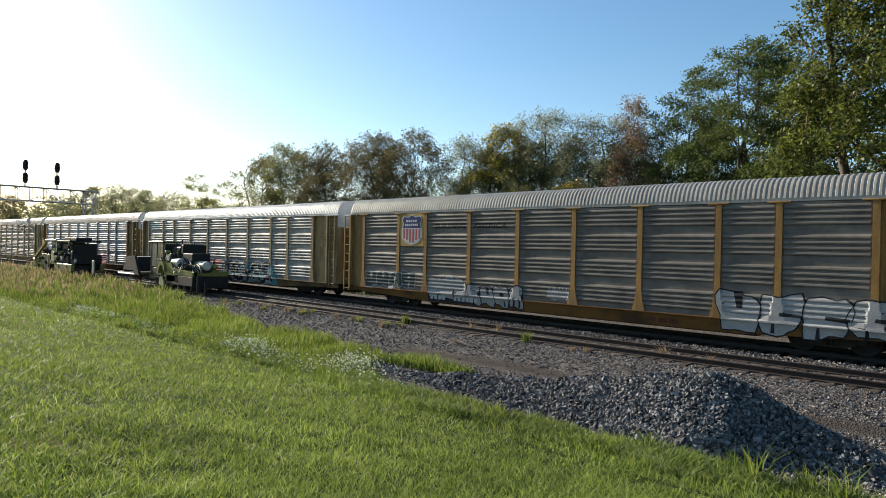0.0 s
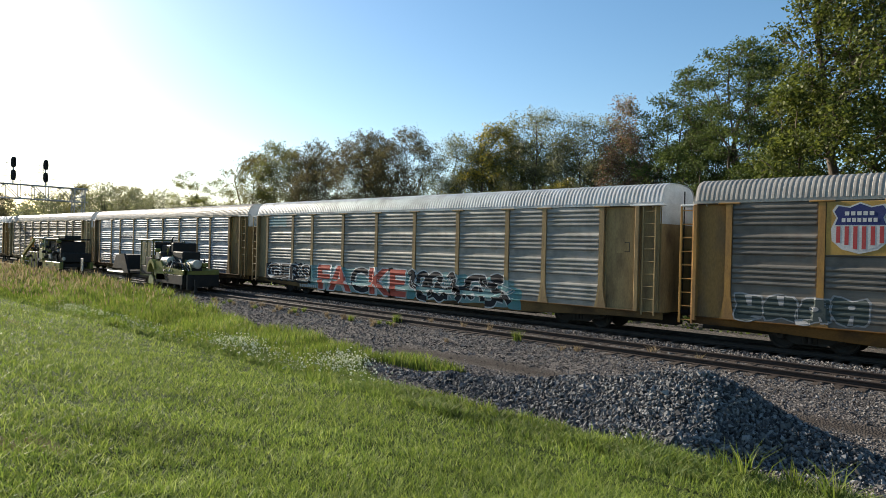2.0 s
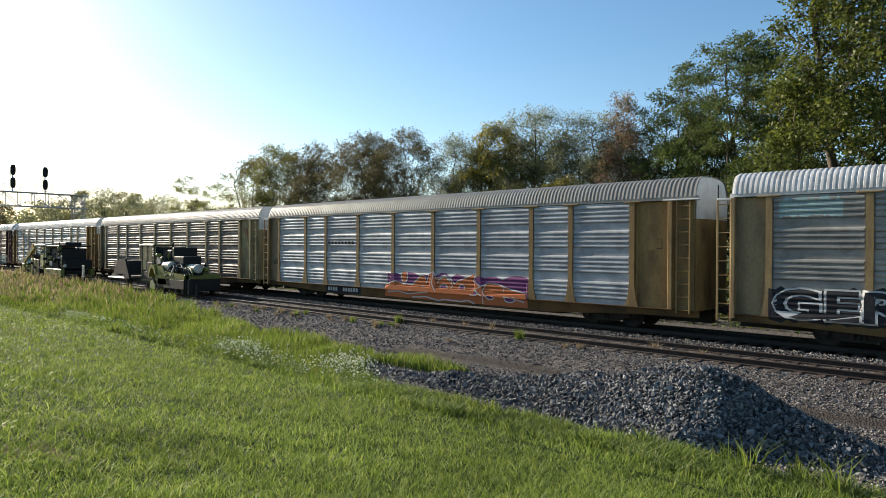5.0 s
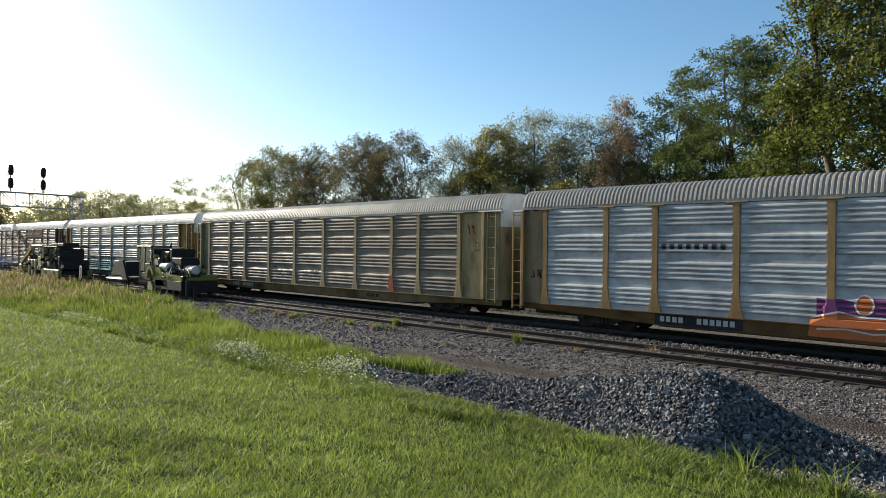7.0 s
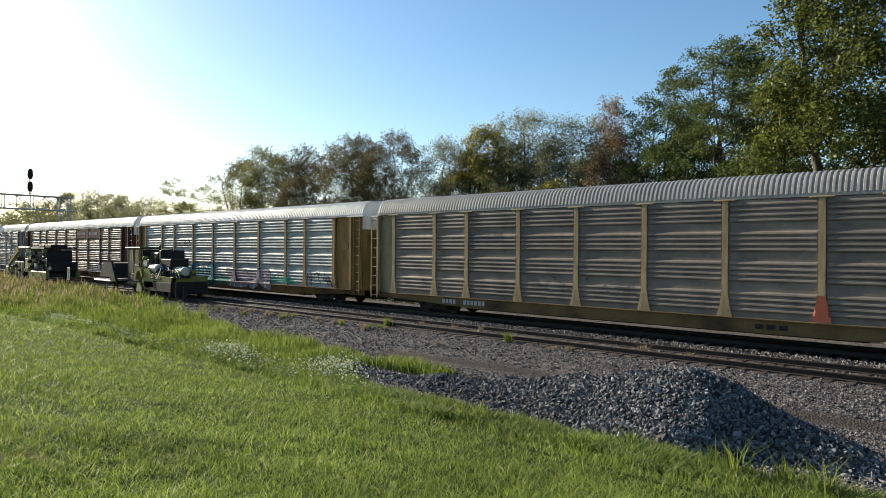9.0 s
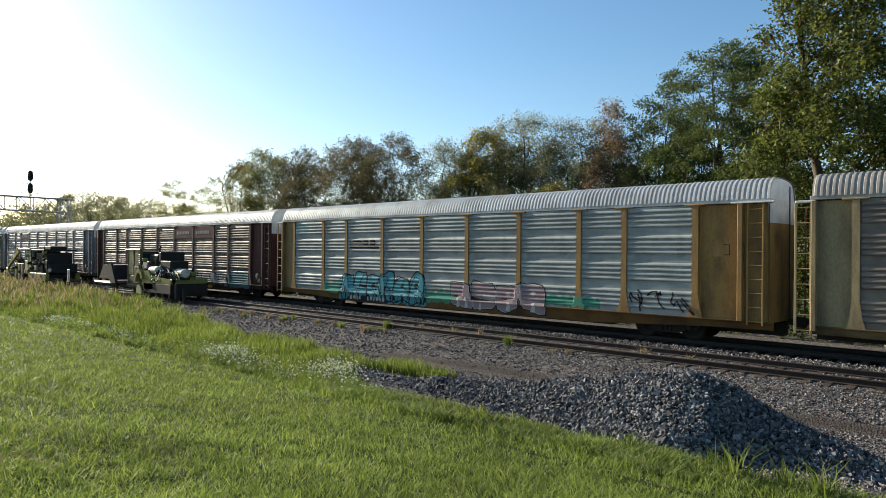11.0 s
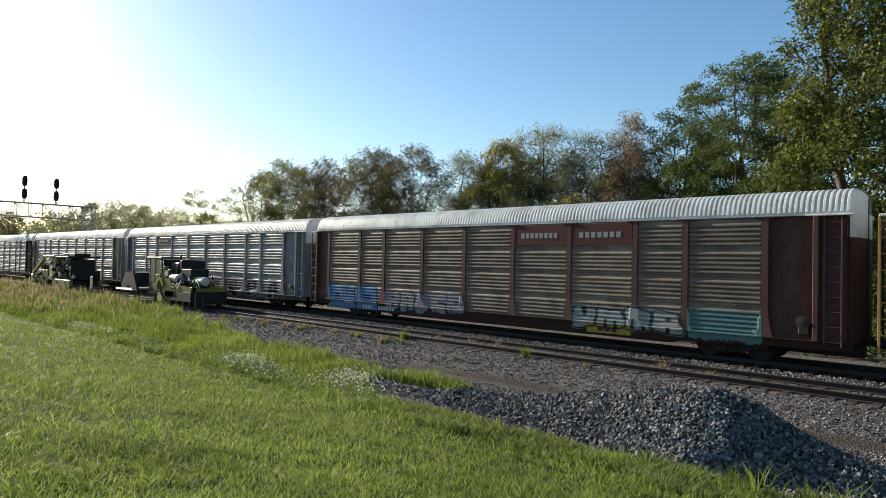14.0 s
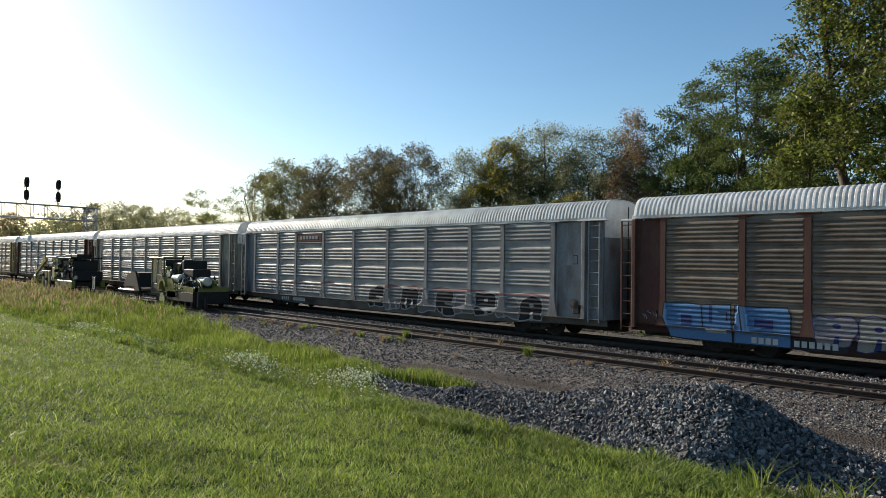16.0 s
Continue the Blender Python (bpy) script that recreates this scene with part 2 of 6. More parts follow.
make_ground()
wood_tie = plain("weathered_tie_wood", (0.06, 0.046, 0.037), 0.85, wear=(0.03, 0.025, 0.02), amount=0.6, scale=2, grain=25, stretch=(6, 1, 1), jitter=0.25, relief=0.01)
rail_rust = plain("rusty_rail_steel", (0.03, 0.02, 0.016), 0.7, 0.3, wear=(0.04, 0.025, 0.02), amount=0.5, scale=3, grain=60)


# Main rails: grime, darkened further for the shade under the train.
rail_main = plain("grimy_shaded_main_rail", (0.02, 0.017, 0.015), 0.6, 0.3, wear=(0.025, 0.02, 0.017), amount=0.5, scale=3, grain=50)


def rail_geo(x0, x1, y):
    """A flat-bottomed rail with foot, web and head."""
    half = [(-0.076, -0.17), (-0.076, -0.155), (-0.012, -0.135), (-0.010, -0.05), (-0.036, -0.036), (-0.037, -0.008), (-0.028, 0.0)]
    prof = half + [(-a, b) for a, b in half[::-1]]
    m = len(prof)
    xs = [x0 + (x1 - x0) * i / 24 for i in range(25)]
    v = [(x, y + a, b) for x in xs for a, b in prof]
    f = [(i * m + k, (i + 1) * m + k, (i + 1) * m + (k + 1) % m, i * m + (k + 1) % m) for i in range(24) for k in range(m)]
    f += [tuple(range(m)), tuple(24 * m + k for k in range(m))[::-1]]
    return Geo().add(v, f)


def make_track(centre, label, ties_from, ties_to, head):
    tr = thing("railway_track", pose(0, 0, 0), label, "railway track", kind="structure")
    for s in (-1, 1):
        r = part("rail", rail_geo(-420, 160, centre + s * GAUGE / 2), head, tr, "rusty steel rail")
    tie = Geo().box(-0.115, 0.115, -1.3, 1.3, -0.34, -0.165, 0.015).mesh("tie", wood_tie)
    plate = Geo().box(-0.095, 0.095, -0.17, 0.17, -0.166, -0.150, 0.004).mesh("tie_plate", rail_rust)
    rng = random.Random(int(centre * 10))
    x = ties_from
    rest = Geo()
    k = 0
    while x < ties_to:
        if x > -52 and x < 4:
            o = part("tie", tie, None, tr, at=pose(x + rng.uniform(-.04, .04), centre + rng.uniform(-.06, .06), rng.uniform(-.012, .008), 0, 0, rng.uniform(-1.5, 1.5)))
            if centre < 22:
                for s in (-1, 1):
                    part("tie_plate", plate, None, o, at=pose(0, s * GAUGE / 2, 0))
        else:
            rest.box(x - 0.115, x + 0.115, centre - 1.3, centre + 1.3, -0.34, -0.165)
        x += 0.53
        k += 1
    tagged(part("far_ties", rest, wood_tie, tr), kind="stuff")
    return tr


make_track(NEAR_C, "rusty siding track on dark wooden ties in grey ballast", -200, 60, rail_rust)
make_track(MAIN_C, "main line track under the train on wooden ties", -200, 60, rail_main)

# ---- the train ----
PITCH, BODY = 28.6, 27.6
START, SPEED, GAIN = 29.30, 9.912, 0.00602   # left end of the first car at 0 s, m/s, half the acceleration
LINES = [1.3, 4.1, 6.1, 8.98, 11.8, 14.66, 17.55, 20.46, 22.4, 25.08]
EAVE, SILL, FOOT, RIDGE = 4.84, 0.86, 0.40, 5.67


def grouped():
    """Profile of a side panel: four groups of four pressed ribs."""
    out = [(SILL, 0.0)]
    for g in (1.69, 2.69, 3.68, 4.65):
        for k in (3, 2, 1, 0):
            c = g - k * 0.178
            out += [(c - 0.085, 0.0), (c - 0.062, 0.032), (c - 0.026, 0.045), (c + 0.02, 0.037), (c + 0.072, 0.0)]
    return out + [(4.78, 0.0)]


def banded():
    """Profile of an older side: four panels of five ribs with a joint between."""
    out = [(SILL, 0.0)]
    for b in range(4):
        z0 = SILL + 0.03 + b * 0.975
        for k in range(5):
            c = z0 + 0.11 + k * 0.16
            out += [(c - 0.078, 0.0), (c - 0.055, 0.032), (c - 0.022, 0.044), (c + 0.02, 0.036), (c + 0.066, 0.0)]
        out += [(z0 + 0.90, 0.0), (z0 + 0.905, -0.03), (z0 + 0.945, -0.03), (z0 + 0.95, 0.0)]
    return [q for q in out if q[0] < 4.78] + [(4.78, 0.0)]


PROFILES = {"grouped": grouped(), "banded": banded()}


def panel_geo(width, profile, flat_above=9.0):
    """Pressed steel sheet, ribs dying out short of both ends."""
    g = Geo()
    xs = [(0.0, 0), (0.07, 0), (0.12, 1), (width - 0.12, 1), (width - 0.07, 0), (width, 0)]
    rows = [(z, o if z < flat_above else min(o, 0.0)) for z, o in profile]
    v = [(x, -HALF - o * on, z) for z, o in rows for x, on in xs]
    m = len(xs)
    f = [(j * m + i, j * m + i + 1, (j + 1) * m + i + 1, (j + 1) * m + i) for j in range(len(rows) - 1) for i in range(m - 1)]
    back = [(0, -HALF + 0.05, SILL), (width, -HALF + 0.05, SILL), (width, -HALF + 0.05, 4.78), (0, -HALF + 0.05, 4.78)]
    g.add(v, f)
    g.add(back, [(3, 2, 1, 0)])
    return g


def post_geo():
    w, fl = 0.10, 0.26
    out = [(-w, 4.76), (-w, 1.75), (-fl * 0.62, 1.25), (-fl, SILL - 0.02), (fl, SILL - 0.02), (fl * 0.62, 1.25), (w, 1.75), (w, 4.76)]
    g = Geo().slab(out, -HALF - 0.062, -HALF + 0.04)
    g.box(-0.36, 0.36, -HALF - 0.085, -HALF + 0.02, 4.765, 4.815, 0.01)
    return g


def roof_geo():
    """Arched roof sheet with ribs across the car."""
    half = [(1.013, 0.0), (0.985, 0.22), (0.94, 0.46), (0.87, 0.68), (0.77, 0.84), (0.62, 0.94), (0.36, 0.985)]
    pts = [(-HALF * a, EAVE + 0.05 + (RIDGE - EAVE - 0.05) * b) for a, b in half + [(0.0, 1.0)]]
    pts += [(-y, z) for y, z in pts[-2::-1]]
    arc = len(pts) - 1
    ribs = 168
    xs = []
    for i in range(ribs):
        x = 0.1 + i * (BODY - 0.2) / ribs
        d = (BODY - 0.2) / ribs
        xs += [(x, 0.0), (x + d * 0.30, 0.0), (x + d * 0.45, 0.04), (x + d * 0.85, 0.04)]
    xs.append((BODY - 0.1, 0.0))
    v = []
    for x, o in xs:
        for y, z in pts:
            ny, nz = y / HALF * 0.85, 0.6
            v.append((x, y + ny * o, z + nz * o))
    m = arc + 1
    f = [(i * m + k, (i + 1) * m + k, (i + 1) * m + k + 1, i * m + k + 1) for i in range(len(xs) - 1) for k in range(arc)]
    return Geo().add(v, f), pts


ROOF, ARCH = roof_geo()


def end_geo(x, t0, z0, z1, out):
    """End door: a flat centre with two canted wings, and the arch above."""
    prof = [(-HALF + 0.03, 0.0), (-HALF + 0.5, 0.12), (-0.05, 0.2), (0.05, 0.2), (HALF - 0.5, 0.12), (HALF - 0.03, 0.0)]
    v = [(x + out * o, y, z) for z in (z0, z1) for y, o in prof]
    m = len(prof)
    f = [(i, i + 1, m + i + 1, m + i) if out < 0 else (i + 1, i, m + i, m + i + 1) for i in range(m - 1)]
    v += [(x - out * 0.06, y, z) for z in (z0, z1) for y, o in prof]
    f += [(2 * m + i + 1, 2 * m + i, 3 * m + i, 3 * m + i + 1) if out < 0 else (2 * m + i, 2 * m + i + 1, 3 * m + i + 1, 3 * m + i) for i in range(m - 1)]
    f += [(i, 2 * m + i, 2 * m + i + 1, i + 1) for i in range(m - 1)] + [(m + i, m + i + 1, 3 * m + i + 1, 3 * m + i) for i in range(m - 1)]
    return Geo().add(v, f)


def arch_geo(x0, x1):
    """Solid cap that fills the arch at a car's end."""
    m = len(ARCH)
    v = [(x, y * 0.985, z - 0.01) for x in (x0, x1) for y, z in ARCH] + [(x, y * 0.985, 4.72) for x in (x0, x1) for y, z in ARCH]
    f = [(k, k + 1, m + k + 1, m + k) for k in range(m - 1)]
    f += [(2 * m + k, 2 * m + k + 1, k + 1, k) for k in range(m - 1)]
    f += [(3 * m + k + 1, 3 * m + k, m + k, m + k + 1) for k in range(m - 1)]
    return Geo().add(v, f)


def ladder_geo(x, w, z0, z1, y, stile):
    g = Geo()
    for s in (0, 1):
        g.box(x + s * w - stile / 2, x + s * w + stile / 2, y - 0.05, y, z0, z1, 0.006)
    k = 9
    for i in range(k):
        z = z0 + 0.12 + i * (z1 - z0 - 0.3) / (k - 1)
        g.tube([(x, y - 0.03, z), (x + w, y - 0.03, z)], 0.018, 6)
    return g


steel_dark = plain("grimy_underframe_steel", (0.018, 0.016, 0.014), 0.75, 0.2, wear=(0.06, 0.04, 0.028), amount=0.5, jitter=0.1)
white_mark = plain("white_stencil_paint", (0.42, 0.42, 0.40), 0.7, wear=(0.3, 0.28, 0.25), amount=0.5, scale=6)
black_mark = plain("black_stencil_paint", (0.02, 0.02, 0.022), 0.6, wear=(0.08, 0.08, 0.08), amount=0.4, scale=6)
WHEEL_R = 0.457


def sheet_steel(name, color, stain, amount):
    """Weathered sheet: dull zinc or paint with rain streaks, dirt and blotches."""
    m = bpy.data.materials.new(name)
    t, n, l, p = nodes_of(m)
    streak = noise_node(t, 3.0, 6, (0.45, 1.0, 0.5))
    blotch = noise_node(t, 0.55, 5)
    fine = noise_node(t, 38, 4)
    info = n.new("ShaderNodeObjectInfo")
    c = mix(t, arith(t, "MULTIPLY", ramp(t, streak.outputs["Fac"], [(0.45, (0, 0, 0)), (0.72, (1, 1, 1))]).outputs["Color"], amount), tuple(color), tuple(stain))
    c = mix(t, 0.8, c, ramp(t, blotch.outputs["Fac"], [(0.3, (0.72, 0.72, 0.74)), (0.7, (1.2, 1.2, 1.18))]).outputs["Color"], "MULTIPLY")
    c = mix(t, 0.6, c, ramp(t, fine.outputs["Fac"], [(0.3, (0.8, 0.8, 0.8)), (0.7, (1.15, 1.15, 1.15))]).outputs["Color"], "MULTIPLY")
    c = mix(t, 1.0, c, ramp(t, info.outputs["Random"], [(0, (0.85, 0.86, 0.88)), (1, (1.12, 1.11, 1.08))]).outputs["Color"], "MULTIPLY")
    level = noise_node(t, 1.1, 5, (0.22, 1.0, 2.4))
    c = mix(t, 0.9, c, ramp(t, level.outputs["Fac"], [(0.32, (0.62, 0.62, 0.63)), (0.5, (0.95, 0.95, 0.95)), (0.7, (1.3, 1.29, 1.26))]).outputs["Color"], "MULTIPLY")
    rust = noise_node(t, 1.7, 7, (0.6, 1.0, 0.8), rough=0.7)
    c = mix(t, arith(t, "MULTIPLY", ramp(t, rust.outputs["Fac"], [(0.58, (0, 0, 0)), (0.72, (1, 1, 1))]).outputs["Color"], 0.5), c, (0.12, 0.075, 0.05))
    l.new(c, p.inputs["Base Color"])
    l.new(ramp(t, streak.outputs["Fac"], [(0.3, (0.5,) * 3), (0.8, (0.75,) * 3)]).outputs["Color"], p.inputs["Roughness"])
    p.inputs["Metallic"].default_value = 0.12
    p.inputs["Specular IOR Level"].default_value = 0.2
    bump(t, blotch.outputs["Fac"], 0.25, 0.03, p)
    return m


ZINC, BROWN, GREEN, LIGHT = (0.27, 0.27, 0.262), (0.19, 0.162, 0.135), (0.28, 0.31, 0.305), (0.38, 0.40, 0.42)
YEL, TAN, MAROON, GREY = (0.34, 0.20, 0.065), (0.35, 0.245, 0.115), (0.085, 0.034, 0.03), (0.24, 0.25, 0.26)
CARS = [
    # panels, stain, posts, roof, style, label
    ((0.155, 0.141, 0.124), (0.09, 0.085, 0.076), (0.36, 0.195, 0.055), (0.38, 0.35, 0.305), "grouped", "grey autorack with yellow posts, shield emblem and white graffiti"),
    ((0.295, 0.285, 0.262), (0.16, 0.165, 0.15), TAN, (0.62, 0.61, 0.59), "grouped", "grey autorack with tan posts and a red and black graffiti mural"),
    (LIGHT, (0.22, 0.23, 0.25), (0.30, 0.19, 0.075), (0.31, 0.285, 0.25), "grouped", "pale galvanised autorack with orange graffiti along the sill"),
    (BROWN, (0.13, 0.11, 0.10), (0.40, 0.31, 0.16), (0.34, 0.315, 0.28), "grouped", "dull brownish grey autorack with cream yellow posts"),
    (GREEN, (0.20, 0.22, 0.22), YEL, (0.52, 0.52, 0.51), "grouped", "pale greenish grey autorack with turquoise and purple graffiti"),
    ((0.18, 0.147, 0.118), (0.10, 0.073, 0.058), MAROON, (0.68, 0.67, 0.64), "banded", "brown grey autorack with maroon posts and blue graffiti"),
    (ZINC, (0.19, 0.19, 0.2), GREY, (0.60, 0.60, 0.58), "grouped", "grey autorack with grey posts, black and white graffiti"),
    (ZINC, (0.18, 0.18, 0.17), (0.33, 0.30, 0.24), (0.74, 0.74, 0.73), "grouped", "grey autorack with dusty tan ends"),
    (GREEN, (0.18, 0.2, 0.2), MAROON, (0.74, 0.74, 0.73), "grouped", "greenish grey autorack with maroon ends"),
    (BROWN, (0.15, 0.13, 0.12), TAN, (0.6, 0.59, 0.57), "grouped", "brownish grey autorack at the end of the view"),
    (ZINC, (0.18, 0.18, 0.17), YEL, (0.7, 0.7, 0.68), "grouped", "grey autorack with yellow ends"),
]
ROOF_MESH = ROOF.mesh("roof")
POST_MESH = post_geo().mesh("post")
side_frame = Geo().slab([(-1.25, 0.50), (-1.15, 0.62), (-0.55, 0.66), (-0.35, 0.78), (0.35, 0.78), (0.55, 0.66), (1.15, 0.62), (1.25, 0.50), (1.05, 0.36),
                         (0.72, 0.36), (0.45, 0.22), (-0.45, 0.22), (-0.72, 0.36), (-1.05, 0.36)], -0.07, 0.07)
for sx in (-0.87, 0.87):
    side_frame.lathe((sx, -0.09, 0.457), (0, -1, 0), [(0, 0.12), (0.06, 0.12), (0.09, 0.08)], 12)
for sx in (-0.16, 0.0, 0.16):
    side_frame.tube([(sx, -0.08, 0.28), (sx, -0.08, 0.62)], 0.06, 8)
SIDE_FRAME = side_frame.mesh("side_frame", steel_dark)
axle = Geo().tube([(0, -0.9, 0), (0, 0.9, 0)], 0.08, 10)
for s in (-1, 1):
    axle.lathe((0, s * 0.70, 0), (0, s, 0), [(0, 0.48), (0.03, 0.485), (0.035, WHEEL_R), (0.12, WHEEL_R - 0.01), (0.13, 0.38), (0.10, 0.33), (0.10, 0.16), (0.14, 0.14), (0.17, 0.10)], 24)
    for k in range(4):
        a = k * math.pi / 2
        axle.tube([(0.24 * math.cos(a), s * 0.79, 0.24 * math.sin(a)), (0.24 * math.cos(a), s * 0.815, 0.24 * math.sin(a))], 0.045, 6)
AXLE = axle.mesh("wheelset", steel_dark)
cars, wheelsets = [], []


def ribbon_frame(x0, x1, z0, z1, w=0.025):
    """A thin painted rectangle on the flat end bay."""
    y = -HALF + 0.11 - 0.004
    g = Geo()
    for a, b, c, d in ((x0, x1, z0, z0 + w), (x0, x1, z1 - w, z1), (x0, x0 + w, z0 + w, z1 - w), (x1 - w, x1, z0 + w, z1 - w)):
        g.box(a, b, y - 0.002, y + 0.003, c, d)
    return g


def make_car(k, spec):
    panel_c, stain, post_c, roof_c, style, label = spec
    car = thing("autorack", pose(-START - k * PITCH, MAIN_C, 0), label, "railway car", "autorack cars of the train")
    steel = sheet_steel("side_sheet", panel_c, stain, 0.85)
    paint = plain("post_paint", post_c, 0.6, wear=(0.12, 0.075, 0.05), amount=0.75, scale=2.2, stretch=(1, 1, 0.3), jitter=0.1)
    roofm = plain("roof_sheet", roof_c, 0.5, 0.15, wear=(0.22, 0.19, 0.16), amount=0.6, scale=1.1, stretch=(1, 1, 1), grain=20)
    white = plain("end_white_paint", (0.66, 0.66, 0.64), 0.6, wear=(0.25, 0.23, 0.2), amount=0.4)
    sillm = plain("sill_paint", (0.40 * post_c[0], 0.34 * post_c[1], 0.28 * post_c[2]), 0.75, wear=(0.035, 0.022, 0.016), amount=0.95, scale=1.6, stretch=(0.5, 1, 1), grain=25)
    endm = plain("end_sheet_paint", tuple(0.72 * a + 0.12 * b for a, b in zip(post_c, panel_c)), 0.65, wear=(0.13, 0.09, 0.065), amount=0.7, scale=2.0, stretch=(1, 1, 0.35), grain=25)
    doorm = plain("end_bay_paint", tuple(0.9 * v for v in post_c), 0.65, wear=(0.10, 0.06, 0.04), amount=0.8, scale=2.0, stretch=(1, 1, 0.35), grain=25)
    prof = PROFILES[style]
    turn = pose(BODY, 0, 0, 0, 0, 180)
    meshes = {}
    for i in range(9):
        w = round(LINES[i + 1] - LINES[i] - 0.06, 2)
        if w not in meshes:
            meshes[w] = panel_geo(w, prof).mesh("side_panel", steel)
        for far in (False, True):
            m = pose(LINES[i] + 0.03, 0, 0)
            part("side_panel", meshes[w], None, car, at=turn @ m if far else m)
    pm = POST_MESH.copy()
    pm.materials.append(paint)
    for x in LINES:
        for far in (False, True):
            m = pose(x, 0, 0)
            part("post", pm, None, car, at=turn @ m if far else m)
    rm = ROOF_MESH.copy()
    rm.materials.append(roofm)
    part("roof", rm, None, car, "ribbed dirty white roof")
    for s in (-1, 1):
        y = s * HALF
        part("eave_rail", Geo().box(0.05, BODY - 0.05, min(y, y - s * 0.09) - 0.035, max(y, y - s * 0.09) + 0.035, 4.80, 4.93, 0.012), roofm, car)
        sill = Geo().slab([(0.0, SILL), (0.0, 0.62), (2.0, 0.60), (5.2, FOOT + 0.06), (6.4, FOOT), (BODY - 6.4, FOOT), (BODY - 5.2, FOOT + 0.06), (BODY - 2.0, 0.60), (BODY, 0.62), (BODY, SILL)],
                          y - s * 0.02 - 0.06 * (s > 0) - 0.0, y - s * 0.02 + 0.06 * (s < 0))
        part("side_sill", sill, sillm, car, "grimy side sill")
        part("sill_flange", Geo().box(0.0, BODY, y - 0.07, y + 0.07, SILL - 0.02, SILL + 0.02, 0.006), sillm, car)
    part("underframe", Geo().box(0.3, BODY - 0.3, -1.35, 1.35, 0.72, 0.84).box(0.0, BODY, -0.28, 0.28, 0.34, 0.78).box(6.0, BODY - 6.0, -0.9, 0.9, 0.30, 0.72), steel_dark, car)
    for x0, x1 in ((0.14, 1.24), (25.14, BODY - 0.12)):
        for s in (-1, 1):
            xa, xb = (x0, x1) if s < 0 else (BODY - x1, BODY - x0)
            y = s * (HALF - 0.14)
            e = Geo().box(xa, xb, y - 0.03, y + 0.03, SILL, 4.78, 0.01)
            for xe in (xa + 0.06, xb - 0.06):
                part("end_stile", Geo().box(xe - 0.04, xe + 0.04, y - 0.06, y + 0.06, SILL, 4.79, 0.01), paint, car)
            if xb - xa > 1.5:
                part("hatch", Geo().box(xa + 0.45, xa + 0.85, y + s * 0.03 - 0.012, y + s * 0.03 + 0.012, 3.0, 3.6, 0.004), paint, car)
            part("end_panel", e, (paint if style == "banded" else endm) if x0 < 2 else doorm, car)
    for x, out in ((0.12, -1), (BODY - 0.12, 1)):
        part("end_door", end_geo(x, 0, SILL, 4.12, out), doorm, car)
        part("end_door_top", end_geo(x, 0, 4.12, 4.90, out), white, car, "white upper end")
        part("end_arch", arch_geo(x - 0.02 + (0.05 if out < 0 else -0.35), x + (0.35 if out < 0 else -0.05) + 0.02), white, car)
        part("coupler", Geo().box(min(x, x + out * 0.62), max(x, x + out * 0.62), -0.1, 0.1, 0.72, 0.92, 0.03).box(x + out * 0.55 - 0.1, x + out * 0.55 + 0.1, -0.16, 0.16, 0.66, 0.98, 0.04), steel_dark, car)
        part("air_hose", Geo().tube([(x, 0.3, 0.7), (x + out * 0.2, 0.3, 0.5), (x + out * 0.42, 0.24, 0.45), (x + out * 0.55, 0.2, 0.55)], 0.025, 6), steel_dark, car)
    part("ladder", ladder_geo(-0.34, 0.44, 0.6, 4.75, -HALF - 0.04, 0.07), paint, car)
    part("corner_post", Geo().box(0.10, 0.24, -HALF - 0.12, -HALF + 0.05, 0.72, 4.78, 0.015), paint, car)
    part("corner_post", Geo().box(26.50, 26.66, -HALF - 0.12, -HALF + 0.16, SILL, 4.78, 0.015), paint, car)
    part("door_seam", Geo().box(BODY + 0.075, BODY + 0.10, -0.04, 0.04, SILL, 5.4, 0.006), steel_dark, car, "dark seam between the end doors")
    part("stencil_frame", ribbon_frame(25.75, 26.2, 3.05, 3.42), black_mark, car)
    part("ladder", ladder_geo(BODY - 0.78, 0.48, 0.75, 4.75, -HALF - 0.05, 0.05), paint, car)
    part("ladder", ladder_geo(-0.22, 0.42, 0.75, 4.75, -HALF + 0.02, 0.06), paint, car, at=turn)
    part("step_board", Geo().box(-0.35, 0.2, -HALF - 0.1, -HALF + 0.2, 4.72, 4.79, 0.01), white, car)
    part("step_board", Geo().box(BODY - 1.3, BODY + 0.05, -HALF - 0.12, -HALF + 0.1, 4.78, 4.83, 0.01), white, car)
    if k in (5, 6):
        hb = Geo().lathe((BODY - 1.35, -HALF - 0.06, 1.45), (0, -1, 0), [(0, 0.05), (0.1, 0.05), (0.12, 0.2), (0.15, 0.2), (0.16, 0.05)], 16)
        hb.box(BODY - 1.5, BODY - 1.2, -HALF - 0.1, -HALF + 0.1, 1.05, 1.4, 0.02)
        part("brake_gear", hb, steel_dark, car)
    for tx in (3.75, BODY - 3.75):
        truck = new("truck")
        truck.parent = car
        truck.matrix_basis = pose(tx, 0, 0)
        for s in (-1, 1):
            part("side_frame", SIDE_FRAME, None, truck, at=pose(0, s * 1.0, 0))
        part("bolster", Geo().box(-0.2, 0.2, -1.1, 1.1, 0.42, 0.68, 0.03), steel_dark, truck)
        for ax in (-0.87, 0.87):
            w = part("wheelset", AXLE, None, truck, at=pose(ax, 0, WHEEL_R))
            wheelsets.append(w)
    cars.append(car)
    return car


for k, spec in enumerate(CARS):
    make_car(k, spec)

